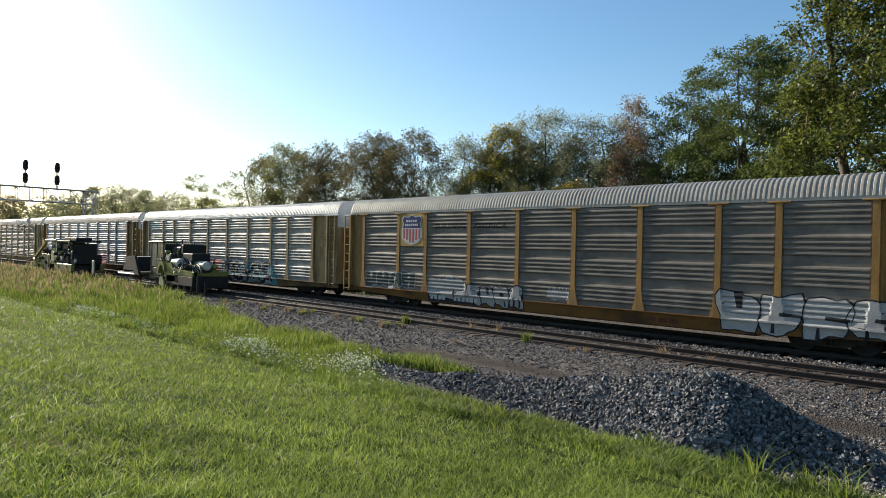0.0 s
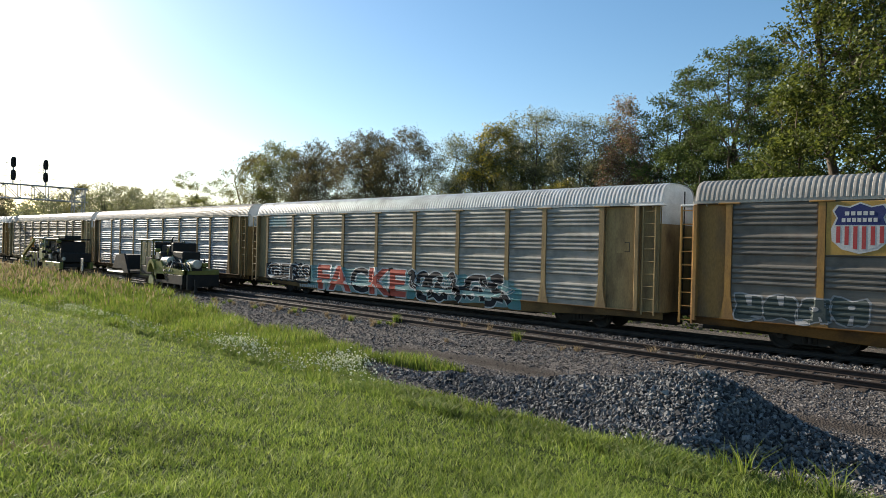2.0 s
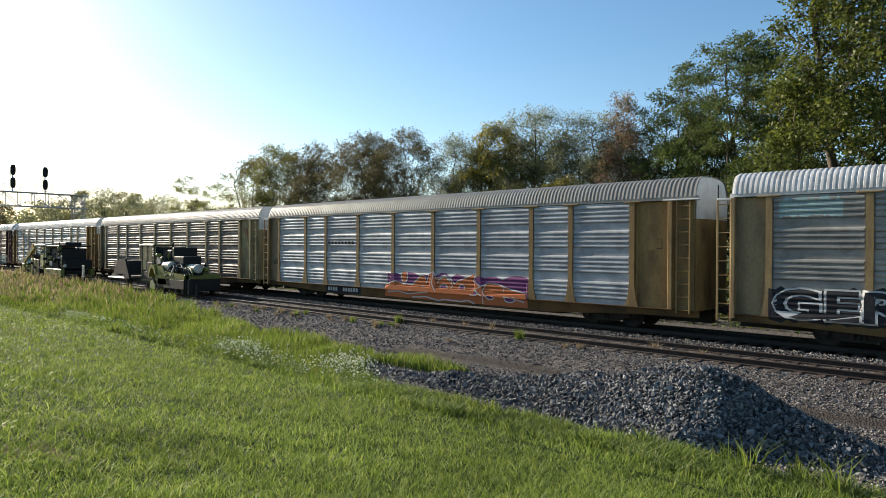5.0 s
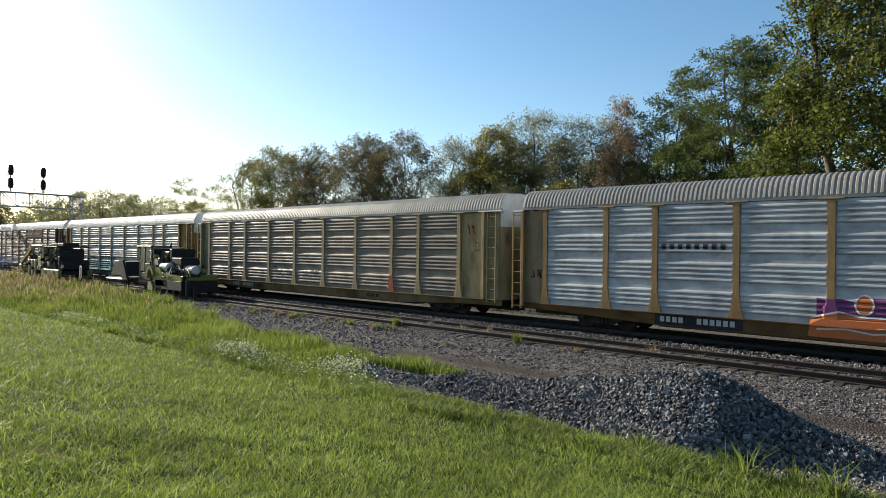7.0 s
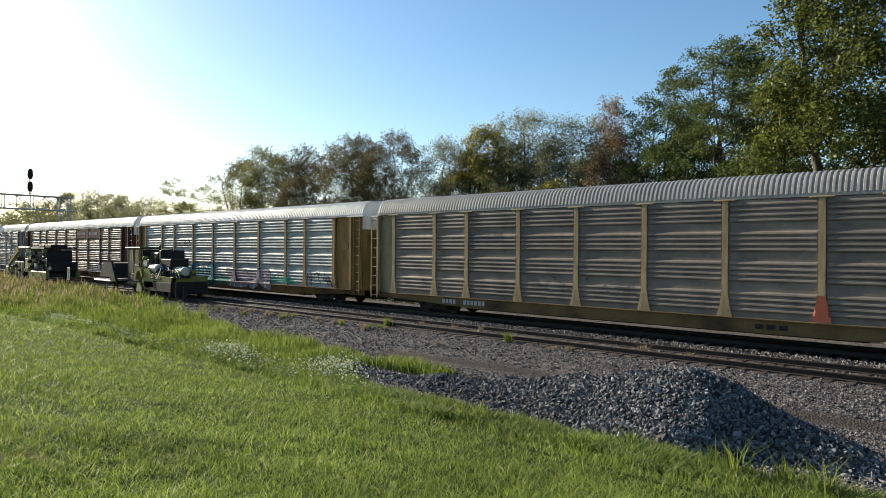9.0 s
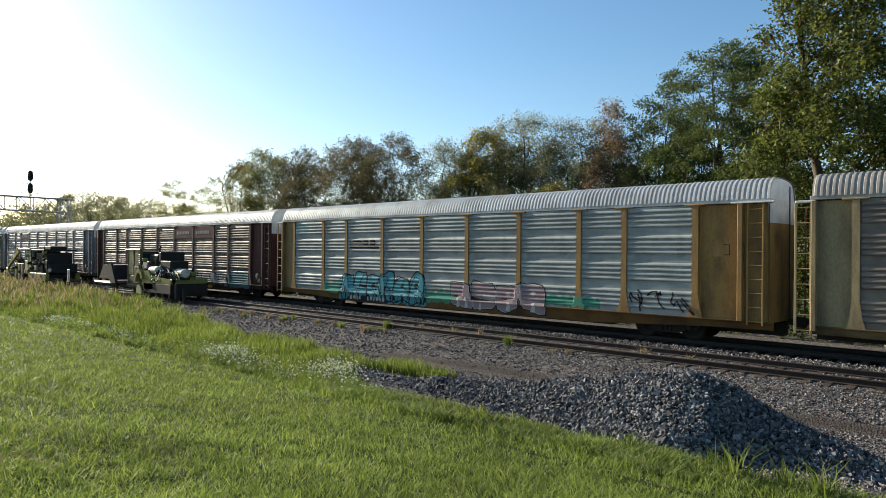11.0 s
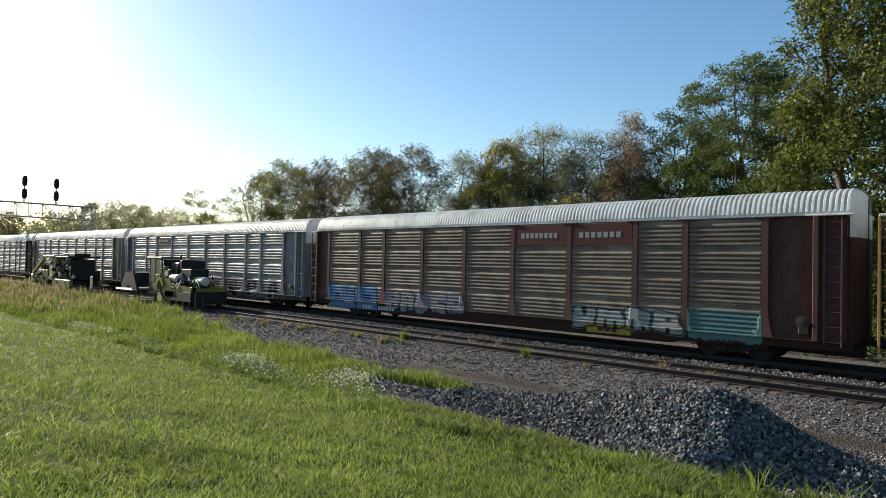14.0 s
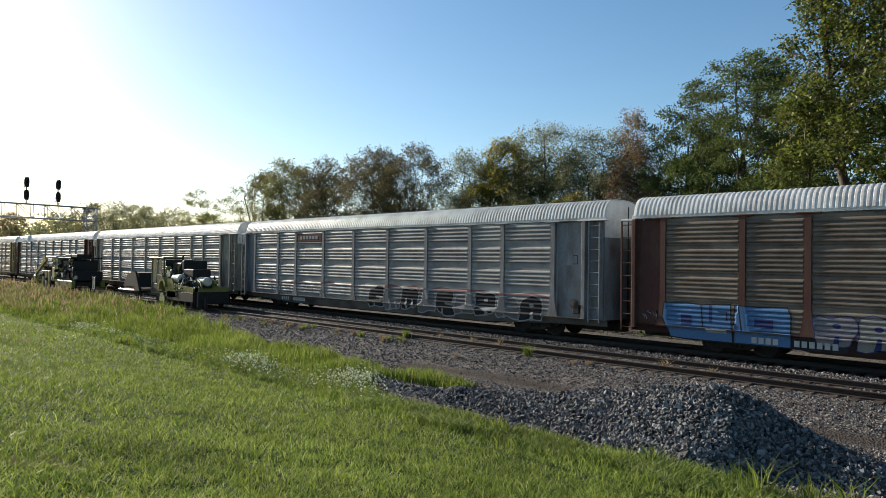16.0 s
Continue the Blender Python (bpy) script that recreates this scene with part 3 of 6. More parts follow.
# ---- stones ----
rs = np.random.RandomState(11)
PHI = (1 + 5 ** 0.5) / 2
ICO_V = np.array([(-1, PHI, 0), (1, PHI, 0), (-1, -PHI, 0), (1, -PHI, 0), (0, -1, PHI), (0, 1, PHI), (0, -1, -PHI), (0, 1, -PHI),
                  (PHI, 0, -1), (PHI, 0, 1), (-PHI, 0, -1), (-PHI, 0, 1)]) / 1.9
ICO_F = np.array([(0, 11, 5), (0, 5, 1), (0, 1, 7), (0, 7, 10), (0, 10, 11), (1, 5, 9), (5, 11, 4), (11, 10, 2), (10, 7, 6), (7, 1, 8),
                  (3, 9, 4), (3, 4, 2), (3, 2, 6), (3, 6, 8), (3, 8, 9), (4, 9, 5), (2, 4, 11), (6, 2, 10), (8, 6, 7), (9, 8, 1)])
OCT_V = np.array([(1, 0, 0), (-1, 0, 0), (0, 1, 0), (0, -1, 0), (0, 0, 1), (0, 0, -1)], float)
OCT_F = np.array([(0, 2, 4), (2, 1, 4), (1, 3, 4), (3, 0, 4), (2, 0, 5), (1, 2, 5), (3, 1, 5), (0, 3, 5)])


def turns(k):
    """k random rotation matrices."""
    q = rs.normal(size=(k, 4))
    q /= np.linalg.norm(q, axis=1)[:, None]
    w, x, y, z = q.T
    return np.array([[1 - 2 * (y * y + z * z), 2 * (x * y - z * w), 2 * (x * z + y * w)],
                     [2 * (x * y + z * w), 1 - 2 * (x * x + z * z), 2 * (y * z - x * w)],
                     [2 * (x * z - y * w), 2 * (y * z + x * w), 1 - 2 * (x * x + y * y)]]).transpose(2, 0, 1)


def stones(centres, sizes, base_v, base_f, name, material):
    k = len(centres)
    jit = base_v[None] * rs.uniform(0.6, 1.3, (k, len(base_v), 1)) * rs.uniform(0.4, 1.5, (k, 1, 3))
    v = np.einsum("kij,kvj->kvi", turns(k), jit) * sizes[:, None, None] + centres[:, None]
    f = base_f[None] + (np.arange(k) * len(base_v))[:, None, None]
    return cloud(name, v.reshape(-1, 3), f.reshape(-1, 3), material, 3)


pile_stone = island("crushed_stone", [(0.022, 0.022, 0.024), (0.058, 0.057, 0.059), (0.115, 0.114, 0.114), (0.24, 0.236, 0.232), (0.08, 0.079, 0.078)], 0.8, bumpy=0.004)
pile_single = plain("crushed_stone_single", (0.09, 0.09, 0.093), 0.8, wear=(0.1, 0.1, 0.1), amount=0.5, scale=9, jitter=0.4, relief=0.004)
ballast_stone = island("ballast_stone", [(0.025, 0.023, 0.022), (0.066, 0.060, 0.057), (0.125, 0.115, 0.109), (0.27, 0.25, 0.235), (0.085, 0.07, 0.06)], 0.85, bumpy=0.003)
# Core sheet under the loose stones, darker than most of them.
heap_core = plain("dark_heap_core", (0.03, 0.03, 0.031), 0.9, wear=(0.04, 0.04, 0.04), amount=0.6, scale=12, grain=60, relief=0.02)


def make_pile():
    pile = thing("gravel_pile", pose(0, 0, 0), "long heap of grey crushed stone at the lawn's edge", "gravel pile")
    nx, ny = 120, 44
    v = [(-14.6 + i * 0.14, 10.2 + j * 0.12, pile_z(-14.6 + i * 0.14, 10.2 + j * 0.12) - 0.05) for j in range(ny) for i in range(nx)]
    f = [(j * nx + i, j * nx + i + 1, (j + 1) * nx + i + 1, (j + 1) * nx + i) for j in range(ny - 1) for i in range(nx - 1)]
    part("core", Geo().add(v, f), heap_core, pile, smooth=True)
    pts = []
    while len(pts) < 36000:
        x, y = rs.uniform(-14.2, 0.8), rs.uniform(10.3, 14.6)
        z = pile_z(x, y)
        g = land(x, y)
        if z > g - 0.03:
            pts.append((x, y, z + rs.uniform(-0.03, 0.03)))
        elif z > g - 0.22 and rs.rand() < 0.10:
            pts.append((x, y, g + 0.01))
    pts = np.array(pts)
    sizes = rs.uniform(0.026, 0.054, len(pts)) * np.where(rs.rand(len(pts)) < 0.05, 1.35, 1.0)
    tagged(part("stone_mass", stones(pts, sizes, OCT_V, OCT_F, "stone_mass", pile_stone), None, pile), kind="stuff")
    shapes = []
    for s in range(10):
        vv = ICO_V * rs.uniform(0.72, 1.25, (12, 1)) * rs.uniform(0.65, 1.2, (1, 3))
        shapes.append(cloud("stone", vv, ICO_F, pile_single, 3))
    k = 0
    while k < 280:
        x, y = rs.uniform(-7.5, -3.0), rs.uniform(10.9, 12.8)
        z = pile_z(x, y)
        if z > land(x, y) + 0.03:
            s = rs.uniform(0.03, 0.046)
            m = pose(x, y, z + 0.03, rs.uniform(0, 360), rs.uniform(0, 360), rs.uniform(0, 360)) @ Matrix.Diagonal((s, s, s, 1))
            part("stone", shapes[k % 10], None, pile, at=m)
            k += 1


def make_ballast():
    pts = []
    while len(pts) < 44000:
        if rs.rand() < 0.72:
            x = 3 - 48 * rs.rand() ** 1.5
            y = rs.uniform(10.8, 18.7)
            if y < lerp_table(x, WEED_EDGE) + rs.uniform(-0.9, 0.5):
                continue
            if abs(y - 15.6) < 0.42 and x > -17 and rs.rand() < 0.9:
                continue
            s = 0.0
        elif rs.rand() < 0.8:
            x, y, s = 3 - 75 * rs.rand() ** 1.4, rs.uniform(21.15, 22.45), 0.05
        else:
            x, y, s = 3 - 60 * rs.rand() ** 1.4, rs.uniform(18.7, 21.2), 0.0
        pts.append((x, y, land(x, y) + 0.008 + s * rs.rand()))
    pts = np.array(pts)
    d = np.hypot(pts[:, 0], pts[:, 1])
    sizes = rs.uniform(0.018, 0.036, len(pts)) * (0.8 + d / 60)
    ob = new("ballast", stones(pts, sizes, OCT_V, OCT_F, "ballast", ballast_stone))
    tagged(ob, "loose grey crushed stone ballast along the tracks", "ballast", kind="stuff")


make_pile()
make_ballast()

# ---- grass and weeds ----
lawn_mat = island("lawn_blades", [(0.058, 0.094, 0.022), (0.10, 0.15, 0.032), (0.142, 0.192, 0.044), (0.19, 0.235, 0.06), (0.24, 0.28, 0.115)], 0.5, 0.38, spread=0.95, gloss=0.08)
weed_mat = island("tall_weeds", [(0.05, 0.075, 0.02), (0.075, 0.115, 0.024), (0.105, 0.15, 0.03), (0.14, 0.18, 0.04), (0.19, 0.185, 0.075)], 0.5, 0.42)
herb_mat = island("low_grey_herbs", [(0.075, 0.115, 0.03), (0.11, 0.155, 0.045), (0.15, 0.19, 0.065), (0.20, 0.215, 0.10)], 0.6, 0.35)
dry_mat = island("dry_seed_heads", [(0.17, 0.12, 0.09), (0.23, 0.175, 0.13), (0.30, 0.245, 0.185)], 0.8, 0.25)
aster_mat = island("small_white_flowers", [(0.45, 0.47, 0.36), (0.66, 0.66, 0.58), (0.78, 0.78, 0.72)], 0.7, 0.2)


def blades(pos, height, width, lean, mat, name):
    """Bent blades: two joined triangles each."""
    k = len(pos)
    a = rs.uniform(0, 2 * np.pi, k)
    side = np.stack([np.cos(a), np.sin(a), np.zeros(k)], 1) * (width / 2)[:, None]
    b = rs.uniform(0, 2 * np.pi, k)
    tip = np.stack([np.cos(b) * lean * height, np.sin(b) * lean * height, height * rs.uniform(0.8, 1.0, k)], 1)
    mid = tip * np.array([0.38, 0.38, 0.62])
    v = np.stack([pos - side, pos + side, pos + mid + side * 0.7, pos + mid - side * 0.7, pos + tip], 1)
    o = (np.arange(k) * 5)[:, None]
    f = np.concatenate([np.array([[0, 1, 2]]) + o, np.array([[0, 2, 3]]) + o, np.array([[3, 2, 4]]) + o])
    return cloud(name, v.reshape(-1, 3), f, mat, 3)


def field(k, r0, r1, power, keep):
    """Points spread over the ground, thicker near the viewpoint."""
    out = []
    while len(out) < k:
        m = 4000
        r = r0 * (r1 / r0) ** (rs.rand(m) ** power)
        a = rs.uniform(radians(3), radians(84), m)
        x, y = -r * np.sin(a), r * np.cos(a)
        for px, py in zip(x, y):
            if keep(px, py):
                out.append((px, py, land(px, py)))
    return np.array(out[:k])


DRY_SPOTS = [(-7.22, 2.06, 0.22, 0.05, 700), (-7.32, 1.75, 0.2, 0.05, 350), (-24.27, 5.88, 1.2, 0.12, 700)]


def make_lawn():
    pts = field(165000, 3.6, 60, 1.0, lambda x, y: 1.0 < y < 10.25 + 0.3 * noise.noise((x * 0.5, 0, 2)))
    d = np.linalg.norm(pts[:, :2], axis=1)
    patch = np.array([noise.noise((x * 0.35, y * 0.35, 9)) for x, y, _ in pts])
    tuft = np.array([noise.noise((x * 3.1, y * 3.1, 5)) for x, y, _ in pts])
    h = rs.gamma(5.0, 0.0115, len(pts)) * np.clip(1 + 0.35 * patch + 0.75 * tuft, 0.35, 2.2) * (1 + 0.012 * d)
    # thin turf over the rest of the slope
    more = np.stack([rs.uniform(-60, 14, 30000), rs.uniform(-7, 9.8, 30000), np.zeros(30000)], 1)
    more[:, 2] = [land(x, y) for x, y, _ in more]
    pts = np.concatenate([pts, more])
    d = np.minimum(np.linalg.norm(pts[:, :2], axis=1), 26)
    h = np.concatenate([h, rs.uniform(0.03, 0.06, 30000)])
    ob = new("lawn_grass", blades(pts, h, 0.0034 + 0.0009 * d, rs.uniform(0.3, 1.6, len(pts)), lawn_mat, "lawn_grass"))
    tagged(ob, "short mown green lawn grass on the slope", "grass", kind="stuff")
    # worn spots where the turf has dried out
    q = []
    for cx, cy, rx, ry, k in DRY_SPOTS:
        for _ in range(k):
            x, y = cx + rs.normal() * rx, cy + rs.normal() * ry
            q.append((x, y, land(x, y)))
    q = np.array(q)
    ob = new("dry_turf", blades(q, rs.uniform(0.02, 0.05, len(q)), np.full(len(q), 0.013), rs.uniform(0.5, 1.6, len(q)), dry_mat, "dry_turf"))
    tagged(ob, "small worn patches of dry turf in the lawn", "grass", kind="stuff")


def make_weeds():
    def inside(x, y):
        e = lerp_table(x, WEED_EDGE) + 0.5 * noise.noise((x * 0.6, y * 0.6, 1))
        behind = -15.2 < x < -12.2 and 13.2 < y < 14.2
        return behind or 9.85 + 0.25 * noise.noise((x * 0.4, 0, 6)) < y < e
    pts = field(64000, 10.2, 110, 0.8, inside)
    d = np.linalg.norm(pts[:, :2], axis=1)
    clump = np.array([noise.noise((x * 0.55, y * 0.8, 3)) for x, y, _ in pts])
    tall = np.interp(pts[:, 0], [-90, -45, -28, -16, -13, -9, 3], [0.85, 0.75, 0.62, 0.42, 0.34, 0.30, 0.24])
    tall = tall * np.interp(pts[:, 1], [9.8, 10.7, 12.5], [0.5, 0.85, 1.0])
    h = tall * rs.uniform(0.5, 1.15, len(pts)) * np.clip(0.95 + 0.8 * clump, 0.35, 1.6)
    ob = new("tall_grass", blades(pts, h, 0.007 + 0.0009 * d, rs.uniform(0.1, 0.55, len(pts)), weed_mat, "tall_grass"))
    tagged(ob, "uncut green and yellowing grass along the railway", "tall grass", kind="stuff")
    pick = (h > 0.42) & (rs.rand(len(pts)) < np.interp(pts[:, 0], [-75, -50, -38, -28], [0.5, 0.22, 0.05, 0.0]))
    q = pts[pick].copy()
    q[:, 2] += h[pick] * 0.72
    ob = new("seed_heads", blades(q, h[pick] * 0.42, 0.014 + 0.0011 * d[pick], rs.uniform(0.1, 0.5, len(q)), dry_mat, "seed_heads"))
    tagged(ob, "brown seed heads over the tall grass", "grass", kind="stuff")
    # low grey-green herbs between the lawn and the tall grass
    hp = field(17000, 10.3, 60, 0.85, lambda x, y: 9.62 + 0.25 * noise.noise((x * 0.7, 0, 4)) < y < 10.75 + 0.4 * noise.noise((x * 0.5, 0, 8)) and noise.noise((x * 0.9, y * 1.3, 12)) > -0.28)
    hd = np.linalg.norm(hp[:, :2], axis=1)
    lump = np.array([noise.noise((x * 0.9, y * 1.2, 5)) for x, y, _ in hp])
    ob = new("low_herbs", blades(hp, rs.uniform(0.08, 0.26, len(hp)) * np.clip(1 + 0.9 * lump, 0.4, 1.7), 0.016 + 0.0011 * hd, rs.uniform(0.4, 1.3, len(hp)), herb_mat, "low_herbs"))
    tagged(ob, "low grey-green herbs along the edge of the lawn", "weeds", kind="stuff")
    # little white flowers in drifts
    fl = []
    for i in range(26):
        cx = -35 + i * 0.92 + rs.uniform(-0.4, 0.4)
        cy, k = 10.2 + rs.uniform(-0.25, 0.45), rs.randint(20, 90)
        for _ in range(k):
            x, y = cx + rs.normal() * 0.35, cy + rs.normal() * 0.22
            fl.append((x, y, land(x, y) + rs.uniform(0.08, 0.42)))
    for cx, cy, k in ((-31.3, 10.0, 260), (-19.3, 10.8, 330), (-18.2, 10.6, 230), (-14.4, 11.6, 380), (-13.9, 10.9, 230)):
        for _ in range(k):
            x, y = cx + rs.normal() * 0.55, cy + rs.normal() * 0.4
            fl.append((x, y, land(x, y) + rs.uniform(0.1, 0.5)))
    fl = np.array(fl)
    ob = new("white_asters", stones(fl, rs.uniform(0.012, 0.030, len(fl)), OCT_V, OCT_F, "white_asters", aster_mat))
    tagged(ob, "drifts of small white wild asters in the grass", "flowers", kind="stuff")


def make_weed_plant(x, y, h, k, mat, label):
    """A lone plant in the stones."""
    pos = np.zeros((k, 3))
    pos[:, :2] = rs.normal(size=(k, 2)) * h * 0.13
    ob = new("weed", blades(pos, rs.uniform(0.5, 1.0, k) * h, np.full(k, 0.016 + h * 0.012), rs.uniform(0.1, 0.9, k), mat, "weed"))
    ob.matrix_basis = pose(x, y, land(x, y) - 0.02)
    tagged(ob, label, "weed", "weeds in the ballast")


def make_rough_grass():
    k = 13000
    q = np.stack([rs.uniform(-15, 3, k), 10.15 + rs.normal(size=k) * 0.36, np.zeros(k)], 1)
    q[:, 2] = [land(x, y) for x, y, _ in q]
    d = np.linalg.norm(q[:, :2], axis=1)
    lump = np.array([noise.noise((x * 1.1, y * 1.4, 8)) for x, y, _ in q])
    ob = new("rough_grass", blades(q, rs.uniform(0.10, 0.24, k) * np.clip(1 + 0.8 * lump, 0.4, 1.7), 0.006 + 0.0009 * d, rs.uniform(0.2, 0.9, k), lawn_mat, "rough_grass"))
    tagged(ob, "longer bright green grass along the foot of the stone heap", "grass", kind="stuff")


make_lawn()
make_weeds()
make_rough_grass()
GREEN_WEED, DRY_WEED = "green weed growing between the ballast stones", "dry straw tuft growing beside the rail"
for x, y, h, k, mat, lab in ((-13.85, 18.75, 0.55, 90, weed_mat, GREEN_WEED), (-20.4, 19.0, 0.5, 90, weed_mat, GREEN_WEED), (-17.4, 19.9, 0.35, 40, dry_mat, DRY_WEED),
                             (-19.4, 20.1, 0.32, 40, dry_mat, DRY_WEED), (-9.3, 19.9, 0.4, 40, dry_mat, DRY_WEED), (-7.7, 19.4, 0.42, 40, dry_mat, DRY_WEED),
                             (-11.2, 18.4, 0.3, 50, dry_mat, DRY_WEED), (-11.7, 18.3, 0.25, 40, dry_mat, DRY_WEED), (-16.3, 20.2, 0.4, 30, dry_mat, DRY_WEED), (-15.6, 17.0, 0.22, 50, dry_mat, DRY_WEED)):
    make_weed_plant(x, y, h, k, mat, lab)
for i in range(34):
    x = rs.uniform(-36, -19)
    make_weed_plant(x, rs.uniform(17.3, 18.4), rs.uniform(0.2, 0.4), 60, dry_mat if i % 3 else weed_mat, "yellowing grass tuft on the ballast shoulder")
# long grass blades before the heap
for x, y, h in ((-5.2, 10.55, 0.55), (-3.4, 10.4, 0.8), (-2.7, 10.5, 0.6), (-2.2, 10.3, 0.75), (-3.9, 10.7, 0.45), (-8.4, 10.4, 0.5), (-8.0, 10.2, 0.45), (-6.6, 10.4, 0.4)):
    make_weed_plant(x, y, h, 45, weed_mat, "clump of long grass at the foot of the stone heap")


# ---- trees ----
bark = plain("tree_bark", (0.10, 0.08, 0.06), 0.9, wear=(0.04, 0.03, 0.025), amount=0.6, scale=3, grain=18, stretch=(1, 1, 0.25), relief=0.02)
LEAF = {
    "maple": island("maple_leaves", [(0.034, 0.047, 0.013), (0.062, 0.080, 0.019), (0.088, 0.106, 0.026), (0.13, 0.142, 0.037)], 0.45, 0.34, spread=0.9),
    "locust": island("locust_leaves", [(0.048, 0.072, 0.026), (0.072, 0.10, 0.034), (0.11, 0.138, 0.045)], 0.55, 0.28, spread=0.9),
    "brown": island("bronze_leaves", [(0.058, 0.050, 0.032), (0.082, 0.069, 0.042), (0.11, 0.094, 0.055), (0.08, 0.08, 0.04)], 0.6, 0.36, spread=0.9),
    "amber": island("olive_amber_leaves", [(0.085, 0.078, 0.03), (0.12, 0.108, 0.038), (0.16, 0.14, 0.048)], 0.6, 0.38, spread=0.9),
    "olive": island("olive_leaves", [(0.08, 0.088, 0.031), (0.132, 0.138, 0.046), (0.195, 0.19, 0.066)], 0.42, 0.4, spread=0.9, gloss=0.35),
    "yellow": island("yellow_leaves", [(0.05, 0.062, 0.018), (0.10, 0.11, 0.028), (0.36, 0.28, 0.045), (0.14, 0.135, 0.034), (0.08, 0.092, 0.03)], 0.42, 0.42, spread=0.9, gloss=0.35),
    # Pale grey-green; on the distant trees it also stands in for haze.
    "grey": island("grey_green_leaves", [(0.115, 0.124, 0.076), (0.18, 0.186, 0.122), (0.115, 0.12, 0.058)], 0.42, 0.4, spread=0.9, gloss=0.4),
    "red": island("rusty_red_leaves", [(0.15, 0.078, 0.062), (0.22, 0.125, 0.10), (0.15, 0.125, 0.075), (0.115, 0.12, 0.06)], 0.45, 0.42, spread=0.9, gloss=0.3),
}


def crown_width(shape, u):
    """Half width of a crown, as a share of its widest, at the share u of its height."""
    if shape == "vase":
        return min(1.0, 0.4 + 0.85 * u) * (1 - 0.8 * max(0.0, (u - 0.62) / 0.38) ** 2)
    if shape == "spire":
        return (1.02 - u) ** 0.55 * min(1.0, 0.5 + 2.0 * u)
    return math.sin(math.pi * (0.16 + 0.76 * u)) ** 0.65


def tree_meshes(seed, height, spread, bare, kind, clumps, per, leaf, shape="round", stems=1, size=0.9, flat=0.6, ragged=0.3):
    """Stems, limbs that branch towards clumps of foliage, twigs, and a crown of small leaves on them."""
    st = np.random.RandomState(seed)
    # where the clumps of foliage hang
    spots, gap, tries = [], size * 0.75, 0
    while len(spots) < clumps:
        tries += 1
        if tries % 400 == 0:
            gap *= 0.9
        u = st.rand() ** 0.85
        az = st.uniform(0, 2 * np.pi)
        z = height * (bare + (0.985 - bare) * u)
        lump = 1 + ragged * 2.0 * noise.noise((1.4 * math.cos(az) + seed, 1.4 * math.sin(az), z * 0.3))
        r = spread * crown_width(shape, u) * lump * math.sqrt(st.uniform(0.08, 1.0))
        q = np.array((r * math.cos(az), r * math.sin(az), z - 0.3 * size))
        if not spots or np.min(np.sum((np.array(spots) - q) ** 2, 1)) > gap * gap:
            spots.append(q)
    spots = np.array(spots)
    # stems
    node, parent, chains = [], [], []
    for k in range(stems):
        p = np.array((st.uniform(-.3, .3) * (stems - 1), st.uniform(-.3, .3) * (stems - 1), 0.0))
        d = np.array((st.uniform(-1, 1), st.uniform(-1, 1), 0.0)) * 0.5 * spread / height + np.array((0, 0, 1.0)) if stems > 1 else np.array((st.uniform(-.06, .06), st.uniform(-.06, .06), 1.0))
        chain = []
        while p[2] < height * (0.8 - 0.06 * k):
            node.append(p.copy())
            parent.append(chain[-1] if chain else -1)
            chain.append(len(node) - 1)
            d[:2] += st.uniform(-.05, .05, 2)
            p = p + d / np.linalg.norm(d) * 0.6
        chains.append(chain)
    # each clump is reached by a branch from the nearest wood below it
    order = np.argsort(np.hypot(spots[:, 0], spots[:, 1]) + st.uniform(0, 0.6, len(spots)))
    tips = []
    for c in order:
        q = spots[c]
        a = np.array(node)
        hd = np.hypot(a[:, 0] - q[0], a[:, 1] - q[1])
        cost = np.sqrt(hd ** 2 + (a[:, 2] - q[2]) ** 2) + 1.2 * np.maximum(0, a[:, 2] - (q[2] - 0.45 * hd)) + 0.25 * (a[:, 2] < height * bare * 0.7) * height
        root = int(np.argmin(cost))
        length = np.linalg.norm(q - node[root])
        chain = [root]
        k = 2 if length < 1.2 else 3
        for i in range(1, k + 1):
            f = i / k
            w = node[root] * (1 - f) + q * f + np.array((0, 0, 0.10 * length * math.sin(math.pi * f))) + (st.normal(size=3) * 0.05 * length if i < k else 0)
            node.append(w)
            parent.append(chain[-1])
            chain.append(len(node) - 1)
        chains.append(chain)
        tips.append(chain[-1])
    weight = np.ones(len(node)) * 0.3
    weight[tips] += 1
    for k in range(len(node) - 1, -1, -1):
        if parent[k] >= 0:
            weight[parent[k]] += weight[k]
    thick = (0.006 + 0.0007 * height) * (weight / 1.3) ** 0.46 / stems ** 0.3
    g = Geo()
    for k, ch in enumerate(chains):
        rad = [min(thick[c], thick[ch[1]] * 1.1 if i == 0 and k >= stems and len(ch) > 1 else 9) for i, c in enumerate(ch)]
        g.tube([tuple(node[c]) for c in ch], rad, 7 if k < stems else (4 if rad[0] > 0.05 else 3), False)
    for c in range(len(spots)):
        for _ in range(3):
            e = spots[c] + st.normal(size=3) * np.array((size, size, size * flat)) * 0.62
            g.tube([tuple(spots[c]), tuple(e)], [0.014, 0.006], 3, False)
    wood = g.mesh("trunk", bark, True)
    # leaves: dense at the heart of a clump, thinning outwards; some clumps hardly carry any
    share = st.gamma(2.2, 1.0, len(spots))
    k = clumps * per
    pick = st.choice(len(spots), k, p=share / share.sum())
    out = st.normal(size=(k, 3))
    out /= np.linalg.norm(out, axis=1)[:, None]
    wide = size * (0.55 + 0.35 * np.sqrt(share / share.mean()))[pick]
